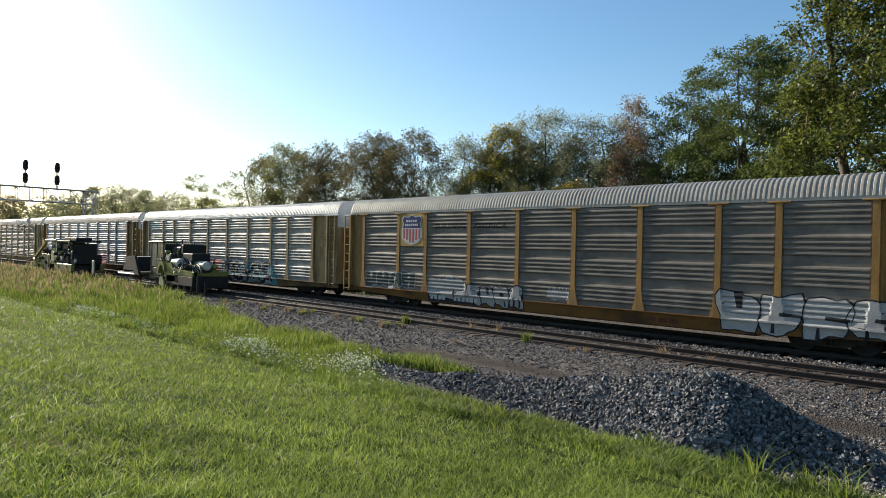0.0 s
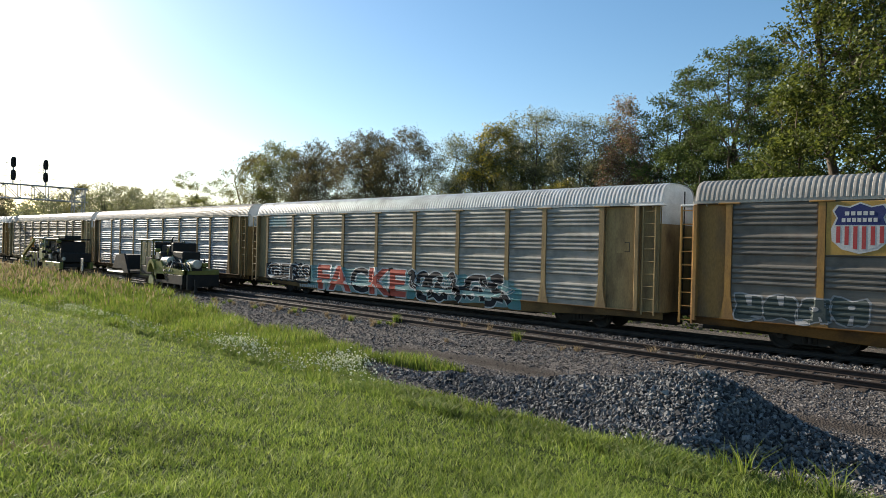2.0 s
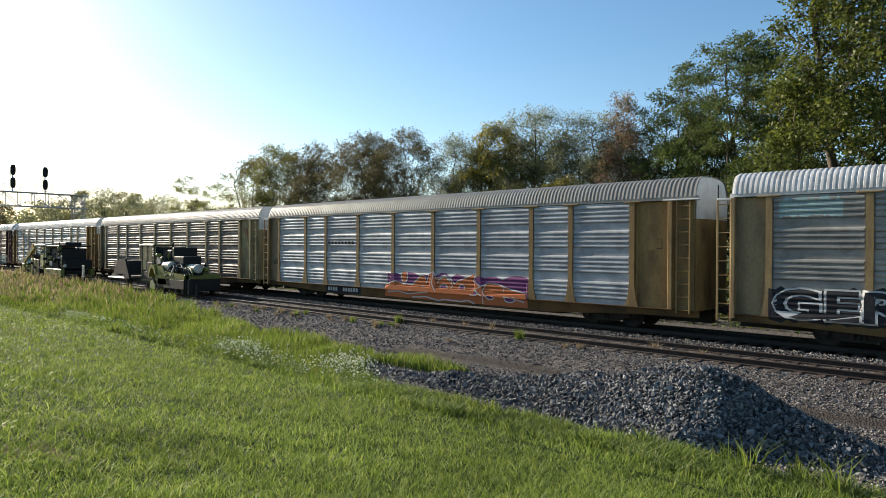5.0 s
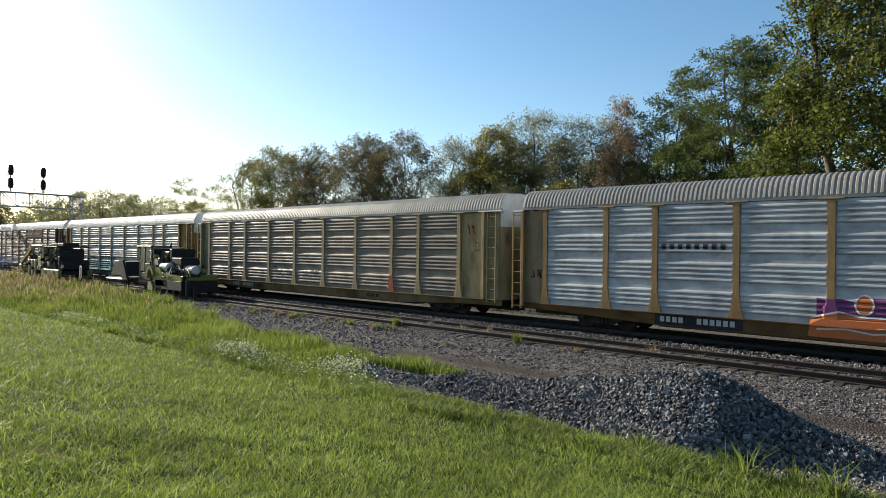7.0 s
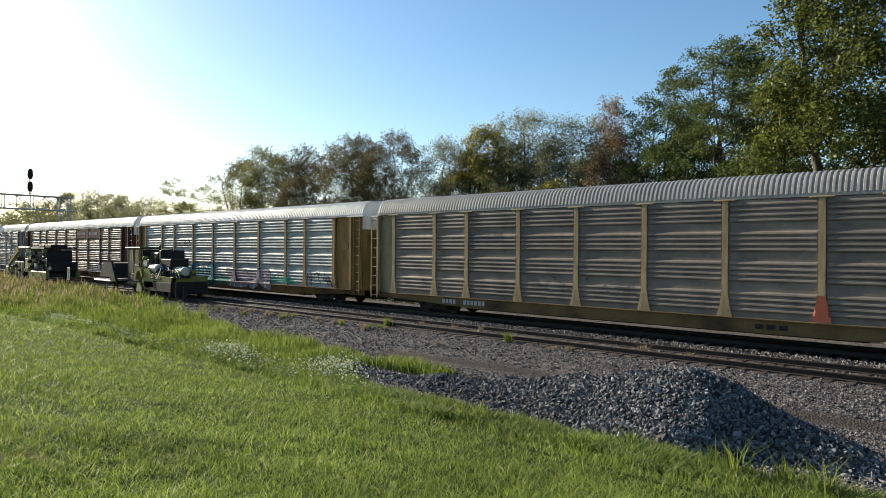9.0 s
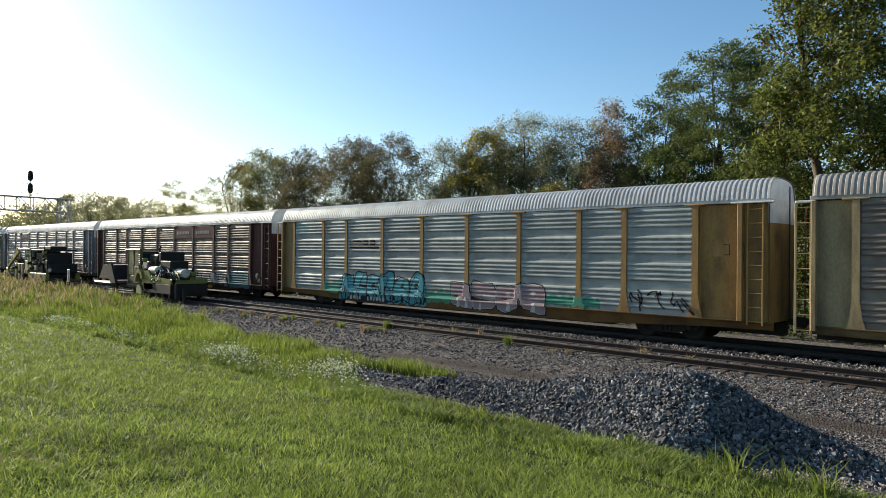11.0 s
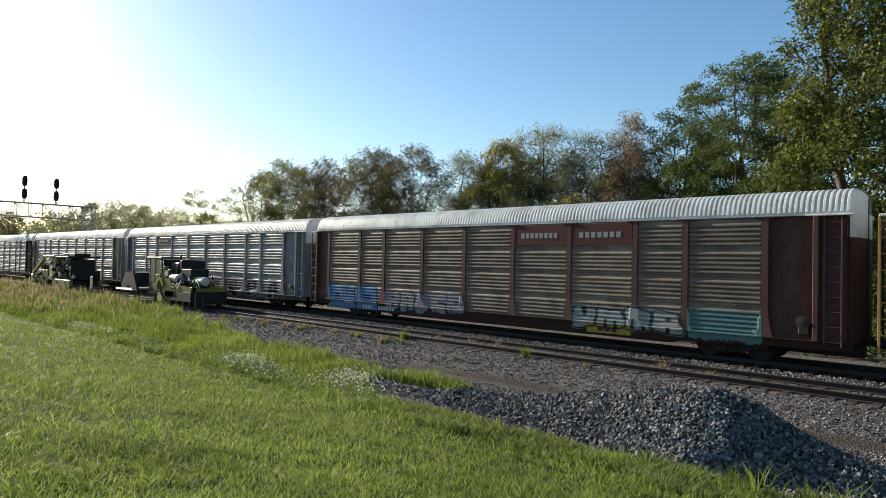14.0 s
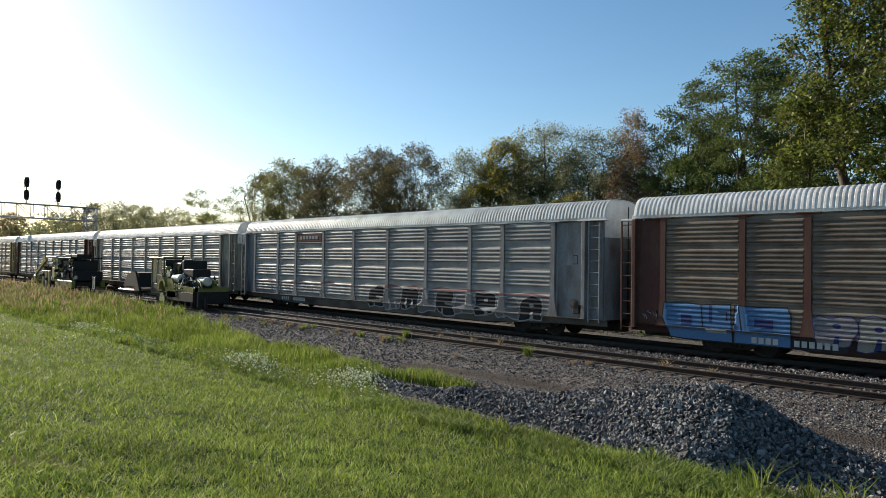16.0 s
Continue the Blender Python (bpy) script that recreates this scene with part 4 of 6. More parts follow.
    c = spots[pick] + out * (st.rand(k) ** 0.6 * wide)[:, None] * np.array((1, 1, flat))
    # small lobes inside a clump
    c += 0.16 * size * np.stack([np.sin(c[:, 1] * 5.1 + c[:, 2] * 3.3), np.sin(c[:, 2] * 5.7 + c[:, 0] * 2.9), np.sin(c[:, 0] * 4.7 + c[:, 1] * 3.7)], 1)
    a = st.normal(size=(k, 3)) * np.array((1, 1, 0.75))
    a /= np.linalg.norm(a, axis=1)[:, None]
    b = np.cross(a, st.normal(size=(k, 3)))
    b /= np.linalg.norm(b, axis=1)[:, None]
    s = leaf * st.uniform(0.65, 1.3, k)[:, None]
    v = np.stack([c + a * s, c - a * s * 0.6 + b * s * 0.62, c - a * s * 0.6 - b * s * 0.62], 1)
    return wood, cloud("crown", v.reshape(-1, 3), np.arange(3 * k).reshape(k, 3), LEAF[kind], 3)


def plant(m, meshes, label, scale=1.0, group="trees behind the railway"):
    tr = thing("tree", m @ Matrix.Diagonal((scale, scale, scale, 1)), label, "tree", group)
    part("trunk", meshes[0], None, tr)
    part("crown", meshes[1], None, tr)
    return tr


big_maple = tree_meshes(1, 19.6, 3.9, 0.12, "maple", 290, 230, 0.105, size=1.0, flat=0.85, ragged=0.22)
locust = tree_meshes(2, 16.6, 4.4, 0.22, "locust", 250, 310, 0.072, "vase", size=1.0, flat=0.45, ragged=0.4)
locust_b = tree_meshes(3, 14.4, 3.4, 0.14, "locust", 150, 280, 0.075, size=0.95, flat=0.5)
red = tree_meshes(4, 14.2, 2.5, 0.15, "red", 150, 210, 0.065, "spire", size=0.75, flat=1.1)
grey_a = tree_meshes(5, 13.8, 2.9, 0.15, "grey", 140, 175, 0.066, stems=2, size=0.95, flat=0.9)
yellow = tree_meshes(6, 13.4, 3.1, 0.12, "yellow", 150, 280, 0.075, stems=2, size=0.85, flat=0.75)
olive = tree_meshes(7, 13.0, 3.0, 0.15, "olive", 115, 200, 0.085, stems=2, size=0.95, flat=0.7)
brown = tree_meshes(8, 14.9, 4.0, 0.40, "brown", 160, 150, 0.08, "vase", stems=4, size=1.0, flat=0.7)
brown_b = tree_meshes(9, 14.7, 3.2, 0.38, "brown", 115, 150, 0.08, "vase", stems=3, size=0.95, flat=0.7)
amber = tree_meshes(12, 14.6, 3.6, 0.2, "amber", 130, 170, 0.088, stems=2, size=1.05, flat=0.7)
open_tree = tree_meshes(10, 13.4, 2.4, 0.25, "olive", 60, 190, 0.09, stems=2, size=0.95, flat=0.6, ragged=0.45)
# Distant tree: haze imitated by the pale grey-green leaves.
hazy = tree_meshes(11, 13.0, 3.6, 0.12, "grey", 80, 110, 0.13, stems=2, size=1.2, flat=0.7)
L_MAPLE, L_LOC = "tall dark green maple with dense broad leaves", "dark green locust tree with feathery open crown"
L_RED, L_GREY, L_YEL = "slender tree turning rusty red in autumn", "thin grey-green tree with sparse leaves", "tree with leaves turning yellow on top"
L_HAZY = "distant tree along the railway, haze put into its pale grey-green leaves"
L_OLIVE, L_BROWN, L_OPEN = "olive green tree with loose crown", "backlit bronze-brown tree with several stems", "small tree with thin open crown against the sky"
for x, y, me, lab, rz, sc in (
        (-7.0, 35.5, big_maple, L_MAPLE, 20, 1.0), (1.8, 37.0, big_maple, L_MAPLE, 150, 0.95), (-9.9, 39.5, locust_b, L_LOC, 80, 0.9),
        (-14.0, 40.5, locust, L_LOC, 0, 1.0), (-18.3, 42.0, locust_b, L_LOC, 200, 1.0), (-13.0, 46.0, locust_b, L_LOC, 310, 0.85),
        (-21.7, 41.0, red, L_RED, 40, 1.02), (-25.0, 41.5, grey_a, L_GREY, 120, 0.99), (-29.2, 41.5, grey_a, L_GREY, 10, 1.05),
        (-32.9, 41.0, yellow, L_YEL, 0, 1.02), (-35.9, 40.0, grey_a, L_GREY, 230, 0.94), (-27.4, 43.0, olive, L_OLIVE, 20, 0.97), (-23.6, 43.5, olive, L_OLIVE, 90, 0.95), (-31.6, 43.0, olive, L_OLIVE, 110, 0.99), (-35.3, 42.5, olive, L_OLIVE, 260, 0.93), (-25.5, 39.5, yellow, L_YEL, 75, 0.66), (-29.5, 39.5, olive, L_OLIVE, 150, 0.68), (-20.0, 45.0, locust_b, L_LOC, 20, 0.85), (-38.2, 41.5, grey_a, L_GREY, 60, 0.72),
        (-42.5, 40.5, brown_b, L_BROWN, 70, 1.0), (-48.6, 41.0, brown, L_BROWN, 10, 1.0), (-56.4, 41.0, brown_b, L_BROWN, 190, 1.01), (-52.5, 45.0, amber, L_OLIVE, 50, 0.95),
        (-60.5, 42.5, amber, L_OLIVE, 130, 0.95), (-64.9, 42.0, olive, L_OLIVE, 300, 1.18), (-69.2, 41.0, amber, L_OLIVE, 200, 0.99),
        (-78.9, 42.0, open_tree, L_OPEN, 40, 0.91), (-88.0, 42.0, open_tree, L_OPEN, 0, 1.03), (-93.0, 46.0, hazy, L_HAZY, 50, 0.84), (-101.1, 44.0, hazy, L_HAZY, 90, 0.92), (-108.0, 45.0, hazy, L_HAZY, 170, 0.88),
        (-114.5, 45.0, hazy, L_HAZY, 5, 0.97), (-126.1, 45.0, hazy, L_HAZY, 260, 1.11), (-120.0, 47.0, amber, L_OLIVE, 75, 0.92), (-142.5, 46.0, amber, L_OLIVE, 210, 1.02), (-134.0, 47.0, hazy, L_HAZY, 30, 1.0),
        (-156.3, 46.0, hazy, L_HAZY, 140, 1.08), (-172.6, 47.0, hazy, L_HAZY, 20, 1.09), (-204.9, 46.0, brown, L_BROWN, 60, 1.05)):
    plant(pose(x, y, land(x, y) - 0.1, 0, 0, rz), me, lab, sc)


def make_scrub(name, label, k, x0, x1, y0, y1, height, leaf, kind):
    """Undergrowth along the foot of the trees."""
    x = rs.uniform(x0, x1, k)
    y = rs.uniform(y0, y1, k)
    top = height + 0.6 * height * np.array([noise.noise((a * 0.25, b * 0.25, 4)) for a, b in zip(x, y)])
    c = np.stack([x, y, -0.6 + top * rs.rand(k) ** 0.7], 1)
    a = rs.normal(size=(k, 3))
    a /= np.linalg.norm(a, axis=1)[:, None]
    b = np.cross(a, rs.normal(size=(k, 3)))
    b /= np.linalg.norm(b, axis=1)[:, None]
    s = rs.uniform(0.5, 1.2, k)[:, None] * leaf
    v = np.stack([c - a * s, c - b * s * 0.6, c + a * s, c + b * s * 0.6], 1)
    ob = new(name, cloud(name, v.reshape(-1, 3), np.arange(4 * k).reshape(k, 4), LEAF[kind], 4))
    tagged(ob, label, "undergrowth", kind="stuff")


make_scrub("scrub", "green scrub along the foot of the trees", 26000, -130, 14, 34, 46, 2.8, 0.2, "olive")
make_scrub("brush", "low dark brush behind the main line", 22000, -150, 14, 29.8, 33.5, 1.1, 0.13, "locust")
# Haze over both far masses is put into their pale leaf colour.
make_scrub("far_trees", "distant trees where the railway meets the sky, haze put into their pale leaves", 22000, -480, -175, 50, 75, 12.5, 0.6, "grey")
make_scrub("far_woods", "distant woods beyond the railway, leaves paled to grey-green for haze", 34000, -460, -70, 55, 78, 8.6, 0.55, "grey")

# ---- signal bridge over the tracks ----
galv = plain("galvanised_lattice_steel", (0.30, 0.31, 0.32), 0.55, 0.5, wear=(0.16, 0.14, 0.12), amount=0.4, scale=2)
sig_black = plain("flat_black_signal_paint", (0.018, 0.018, 0.02), 0.6, wear=(0.05, 0.05, 0.05), amount=0.3)
lens_dark = plain("dark_signal_lens", (0.03, 0.02, 0.02), 0.15, amount=0.1)
BRIDGE_X = -107.0


def lattice(a, b, size_y, size_x, bays, tube=0.045):
    """A boxed lattice beam from a to b along one axis: four chords and zigzag bracing."""
    g = Geo()
    a, b = Vector(a), Vector(b)
    d = (b - a) / bays
    up = Vector((0, 0, 1)) if abs(d.z) < 0.1 else Vector((0, 1, 0))
    sx = Vector((1, 0, 0)) * size_x
    sy = up * size_y
    corner = [Vector(), sx, sx + sy, sy]
    for c in corner:
        g.tube([a + c, b + c], tube, 6)
    for i in range(bays):
        p, q = a + d * i, a + d * (i + 1)
        for c, e in ((0, 3), (1, 2), (0, 1), (3, 2)):
            c0, c1 = (corner[c], corner[e]) if i % 2 else (corner[e], corner[c])
            g.tube([p + c0, q + c1], tube * 0.7, 4, False)
            g.tube([p + corner[c], p + corner[e]], tube * 0.7, 4, False)
    return g


def make_bridge():
    br = thing("signal_bridge", pose(BRIDGE_X, 0, 0), "galvanised lattice signal bridge across the tracks", "signal bridge")
    part("span", lattice((0, 14.2, 8.4), (0, 35.2, 8.4), 1.95, 1.3, 12, 0.085), galv, br)
    for y in (33.4, 14.2):
        part("tower", lattice((0, y, -0.7), (0, y, 10.3), 1.4, 1.3, 9, 0.085), galv, br)
        part("footing", Geo().box(-0.3, 1.6, y - 0.3, y + 1.7, -0.9, -0.35, 0.04), plain("footing_concrete", (0.35, 0.34, 0.32), 0.9), br)
    part("walkway", Geo().box(0.1, 1.2, 14.4, 35.2, 10.36, 10.42), galv, br)
    rail = Geo()
    for z in (11.0, 11.5):
        rail.tube([(0.05, 14.4, z), (0.05, 35.0, z)], 0.03, 5)
    for i in range(11):
        y = 14.6 + i * 2.03
        rail.tube([(0.05, y, 10.36), (0.05, y, 11.5)], 0.028, 5)
    part("handrail", rail, galv, br)
    for y in (25.7, 29.7):
        sg = thing("railway_signal", pose(BRIDGE_X + 0.6, y, 10.42), "black two-headed signal standing on the bridge", "railway signal", "signals on the bridge")
        part("mast", Geo().tube([(0, 0, 0), (0, 0, 3.6)], 0.075, 8), galv, sg)
        for z in (1.2, 3.0):
            hd = new("signal_head")
            hd.parent = sg
            hd.matrix_basis = pose(0.2, 0, z)
            oval = [(0.33 * math.copysign(abs(math.cos(a)) ** 0.6, math.cos(a)), 0.74 * math.copysign(abs(math.sin(a)) ** 0.75, math.sin(a))) for a in (math.pi * 2 * i / 20 for i in range(20))]
            bk = Geo().slab([(x, zz) for x, zz in oval], -0.03, 0.03)
            bk.v = [(y_, x_, z_) for x_, y_, z_ in bk.v]
            part("back_plate", bk, sig_black, hd, "oval black back plate")
            part("lamp_box", Geo().box(-0.22, 0.0, -0.17, 0.17, -0.56, 0.56, 0.03), sig_black, hd)
            for k in (-0.36, 0.0, 0.36):
                part("hood", Geo().tube([(0.03, 0, k), (0.32, 0, k - 0.02)], 0.12, 12, False), sig_black, hd)
                part("lens", Geo().lathe((0.04, 0, k), (1, 0, 0), [(0, 0.13), (0.02, 0.11), (0.03, 0.02)], 12), lens_dark, hd)
        part("ladder", Geo().box(-0.42, -0.38, -0.2, -0.17, 0, 3.4).box(-0.42, -0.38, 0.17, 0.2, 0, 3.4).box(-0.42, -0.38, -0.2, 0.2, 1.0, 1.03).box(-0.42, -0.38, -0.2, 0.2, 1.6, 1.63).box(-0.42, -0.38, -0.2, 0.2, 2.2, 2.23).box(-0.42, -0.38, -0.2, 0.2, 2.8, 2.83), galv, sg)
        cage = Geo()
        for z in (1.9, 2.4, 2.9):
            cage.tube([(-0.1, 0.0, z), (-0.1, -0.75, z), (-0.9, -0.75, z), (-0.9, 0.0, z)], 0.022, 4)
        for x_, y_ in ((-0.1, -0.75), (-0.9, -0.75), (-0.9, 0.0)):
            cage.tube([(x_, y_, 1.9), (x_, y_, 2.9)], 0.022, 4)
        part("guard_rail", cage, galv, sg)


make_bridge()
# ---- track machines on the siding ----
olive_paint = plain("faded_olive_machine_paint", (0.115, 0.115, 0.045), 0.6, wear=(0.05, 0.045, 0.03), amount=0.6, scale=2.5)
# Pale base colour stands in for the reflection in the side glass.
reflection_pane = plain("cab_pane_painted_reflection", (0.19, 0.205, 0.155), 0.3, wear=(0.08, 0.085, 0.06), amount=0.6, scale=4)
lime = plain("faded_lime_machine_paint", (0.21, 0.205, 0.055), 0.5, wear=(0.10, 0.09, 0.05), amount=0.6, scale=2.5, jitter=0.06)
cream = plain("faded_cream_paint", (0.40, 0.37, 0.2), 0.55, wear=(0.2, 0.17, 0.1), amount=0.5, scale=2.5)
black_iron = plain("oily_black_iron", (0.014, 0.013, 0.012), 0.7, 0.3, wear=(0.06, 0.045, 0.03), amount=0.5, scale=4)
tank_white = plain("dusty_white_tank", (0.52, 0.50, 0.43), 0.55, wear=(0.22, 0.19, 0.14), amount=0.7, scale=3)
hose = plain("black_rubber_hose", (0.02, 0.02, 0.02), 0.7)
cab_glass = bpy.data.materials.new("tinted_cab_glass")
t, n, l, p = nodes_of(cab_glass)
p.inputs["Base Color"].default_value = (0.02, 0.025, 0.025, 1)
p.inputs["Roughness"].default_value = 0.06
steel_bright = plain("worn_bright_steel", (0.4, 0.39, 0.37), 0.35, 0.8, wear=(0.15, 0.1, 0.07), amount=0.4)
orange_mat = plain("faded_orange_paint", (0.42, 0.20, 0.05), 0.6, wear=(0.15, 0.09, 0.04), amount=0.5)


def rail_wheel(x, y, r, parent, mat):
    s = 1 if y > NEAR_C else -1
    return part("wheel", Geo().lathe((x, y - NEAR_C - s * 0.07, r), (0, s, 0), [(-0.03, r + 0.03), (0.0, r + 0.03), (0.01, r), (0.11, r - 0.01), (0.12, r * 0.75), (0.08, r * 0.6), (0.08, 0.12), (0.14, 0.1), (0.16, 0.05)], 20), mat, parent)


def make_regulator():
    """Low machine with cab behind and a broad working head with two tanks in front."""
    m = thing("tie_machine", pose(0, NEAR_C, 0), "lime green track maintenance machine with white tanks on the siding", "track machine")
    part("chassis", Geo().box(-46.6, -39.0, -0.95, 0.95, 0.45, 0.75, 0.03).box(-46.2, -39.0, -0.6, 0.6, 0.25, 0.5, 0.02), black_iron, m)
    for x in (-44.2, -39.6):
        for s in (-1, 1):
            rail_wheel(x, NEAR_C + s * GAUGE / 2, 0.36, m, steel_dark)
    # cab at the rear
    cab = new("cab")
    cab.parent = m
    cab.matrix_basis = pose(2.2, 0, 0)
    part("cab_frame", Geo().box(-48.3, -48.2, -1.1, -1.0, 0.7, 3.0, 0.02).box(-46.4, -46.3, -1.1, -1.0, 0.7, 3.0, 0.02).box(-48.3, -48.2, 1.0, 1.1, 0.7, 3.0, 0.02).box(-46.4, -46.3, 1.0, 1.1, 0.7, 3.0, 0.02)
         .box(-47.4, -47.3, -1.1, -1.02, 1.5, 3.0, 0.02).box(-48.3, -46.3, -1.1, 1.1, 0.62, 0.74, 0.02), olive_paint, cab)
    part("far_wall", Geo().box(-48.2, -46.4, 0.9, 0.98, 1.3, 2.97, 0.01), black_iron, cab)
    for y in (-1.04, 1.04):
        part("lower_panel", Geo().box(-48.2, -46.4, y - 0.04, y + 0.04, 0.74, 1.3, 0.02), black_iron, cab, "oily black lower panel")
    part("cab_roof", Geo().box(-48.5, -46.15, -1.22, 0.15, 2.98, 3.10, 0.05), olive_paint, cab)
    part("side_glass", Geo().box(-48.18, -47.55, -1.065, -1.045, 1.35, 2.92), reflection_pane, cab)
    part("side_glass", Geo().box(-47.26, -46.7, -1.065, -1.045, 1.35, 2.92), reflection_pane, cab)
    part("front_glass", Geo().box(-46.36, -46.33, -0.95, 0.95, 1.3, 2.92), cab_glass, cab)
    part("cab_door", Geo().box(-47.3, -46.45, -1.13, -1.09, 0.8, 1.9, 0.015), black_iron, cab)
    part("seat", Geo().box(-47.7, -47.2, -0.3, 0.3, 1.1, 1.25, 0.04).box(-47.75, -47.6, -0.3, 0.3, 1.25, 1.9, 0.04), black_iron, cab)
    part("engine", Geo().box(-43.90, -42.00, -0.9, 0.9, 0.75, 2.2, 0.06).box(-43.70, -42.40, -0.7, 0.7, 2.2, 2.75, 0.08).box(-43.40, -42.20, -0.95, -0.85, 1.0, 1.9, 0.03), black_iron, m, "black oily engine")
    part("exhaust", Geo().tube([(-42.80, -0.4, 2.6), (-42.80, -0.4, 3.15), (-42.65, -0.4, 3.25)], 0.06, 8), black_iron, m)
    part("radiator", Geo().box(-42.05, -41.75, -0.8, 0.8, 1.0, 2.9, 0.05), black_iron, m)
    part("hydraulic_box", Geo().box(-41.70, -41.00, -1.0, 0.2, 0.8, 1.7, 0.04), galv, m)
    # working head
    part("work_frame", Geo().slab([(-42.70, 0.55), (-43.00, 1.15), (-42.60, 1.7), (-42.00, 1.75), (-41.50, 1.2), (-41.30, 0.55)], -1.5, -1.38), lime, m)
    part("work_frame", Geo().slab([(-42.70, 0.55), (-43.00, 1.15), (-42.60, 1.7), (-42.00, 1.75), (-41.50, 1.2), (-41.30, 0.55)], 0.85, 0.95), lime, m)
    part("head_beam", Geo().box(-42.6, -38.9, -1.4, -1.15, 0.95, 1.25, 0.03).box(-42.6, -39.2, 0.75, 0.95, 0.95, 1.25, 0.03).box(-40.6, -40.3, -1.4, 0.9, 1.0, 1.3, 0.03).box(-39.2, -38.9, -1.4, 0.9, 0.95, 1.25, 0.03), lime, m)
    part("side_skirt", Geo().box(-42.6, -38.9, -1.5, -1.42, 0.34, 0.93, 0.02).box(-38.96, -38.88, -1.4, 0.9, 0.2, 0.93, 0.02), black_iron, m)
    part("nose_plate", Geo().slab([(-43.50, 0.25), (-43.40, 0.7), (-43.1, 0.82), (-42.75, 0.5), (-42.8, 0.2)], -1.62, -1.55), cream, m)
    bow = [(-43.2 + 0.6 * math.cos(a), 0.95 + 0.85 * math.sin(a)) for a in (math.pi * (0.12 + 0.85 * i / 10) for i in range(11))]
    bow += [(-43.2 + 0.42 * math.cos(a), 0.9 + 0.66 * math.sin(a)) for a in (math.pi * (0.97 - 0.85 * i / 10) for i in range(11))]
    part("wheel_guard", Geo().slab(bow, -1.62, -1.25), lime, m, "curved lime yellow guard")
    part("work_bed", Geo().slab([(-42.5, 0.95), (-42.4, 1.42), (-40.6, 1.34), (-38.9, 1.22), (-38.9, 0.95)], -1.49, -1.41), lime, m, "sloping lime work bed")
    lev = random.Random(8)
    for i in range(7):
        x = -42.2 + 3.0 * lev.random()
        part("lever", Geo().tube([(x, -1.5, 1.1), (x + lev.uniform(-0.4, 0.5), -1.35, lev.uniform(1.4, 1.8)), (x + lev.uniform(-0.3, 1.0), -1.0, lev.uniform(1.6, 2.1))], [0.045, 0.035, 0.025], 6), black_iron if i % 3 else galv, m)
    part("control_box", Geo().box(-41.6, -40.2, -0.9, 0.3, 1.75, 2.35, 0.05), black_iron, m)
    for i, (x, y, z) in enumerate(((-42.4, -1.1, 1.72), (-39.9, -0.6, 1.6))):
        part("tank", Geo().lathe((x, y, z), (1, 0, 0), [(0, 0.16), (0.05, 0.26), (0.12, 0.29), (1.05, 0.29), (1.14, 0.26), (1.2, 0.16)], 18), tank_white, m, "dusty white cylindrical tank", smooth=False)
        for bx in (0.3, 1.0):
            part("tank_bracket", Geo().box(x + bx, x + bx + 0.1, y - 0.3, y + 0.3, 1.2, z - 0.2, 0.01), black_iron, m)
    rng = random.Random(3)
    for i in range(7):
        x = -41.6 + i * 0.36
        part("ram", Geo().tube([(x, -0.9 + 0.2 * (i % 3), 2.1 - 0.07 * i), (x + 0.5, -1.0, 1.55), (x + 1.0, -1.15, 1.2)], [0.06, 0.06, 0.035], 8), steel_bright if i % 2 else lime, m)
        part("hydraulic_hose", Geo().tube([(x - 0.4, -1.1, 1.3), (x - 0.2, -1.25, 1.75 + rng.uniform(-.1, .2)), (x + 0.3, -1.2, 1.6), (x + 0.6, -1.05, 1.2)], 0.03, 6), hose, m)
    part("valve_block", Geo().box(-41.9, -41.2, -0.8, 0.4, 1.3, 1.95, 0.05).box(-40.8, -40.3, -0.6, 0.5, 1.3, 1.8, 0.05), galv, m)
    part("boom", Geo().box(-41.5, -38.6, -0.25, 0.0, 1.45, 1.7, 0.03), lime, m)
    for x in (-42.0, -41.1, -40.2, -39.3, -38.5):
        part("squeeze_tool", Geo().box(x - 0.12, x + 0.12, -1.4, -1.1, 0.05, 1.0, 0.03), black_iron, m)
    part("front_post", Geo().box(-38.0, -37.85, -1.2, -1.05, -0.1, 0.7, 0.02), black_iron, m)
    # towed buggy behind
    c = thing("tool_buggy", pose(0, NEAR_C, 0), "dark tool buggy coupled behind the track machine", "rail buggy")
    part("hopper", Geo().slab([(-51.10, 0.95), (-50.30, 1.95), (-48.40, 1.95), (-48.10, 0.95)], -1.1, 1.0), black_iron, c)
    part("panel", Geo().slab([(-48.40, 0.7), (-49.00, 2.0), (-48.30, 2.05), (-47.50, 0.7)], -1.35, -1.2), black_iron, c)
    part("tray", Geo().box(-51.50, -48.30, -1.3, 1.0, 0.66, 0.74, 0.015), steel_bright, c)
    part("frame", Geo().box(-51.10, -47.30, -0.6, 0.6, 0.45, 0.62, 0.02), black_iron, c)
    for s in (-1, 1):
        rail_wheel(-49.10, NEAR_C + s * GAUGE / 2, 0.42, c, steel_dark)
    part("drawbar", Geo().tube([(-47.40, 0, 0.5), (-44.60, 0, 0.55)], 0.05, 6), black_iron, c)


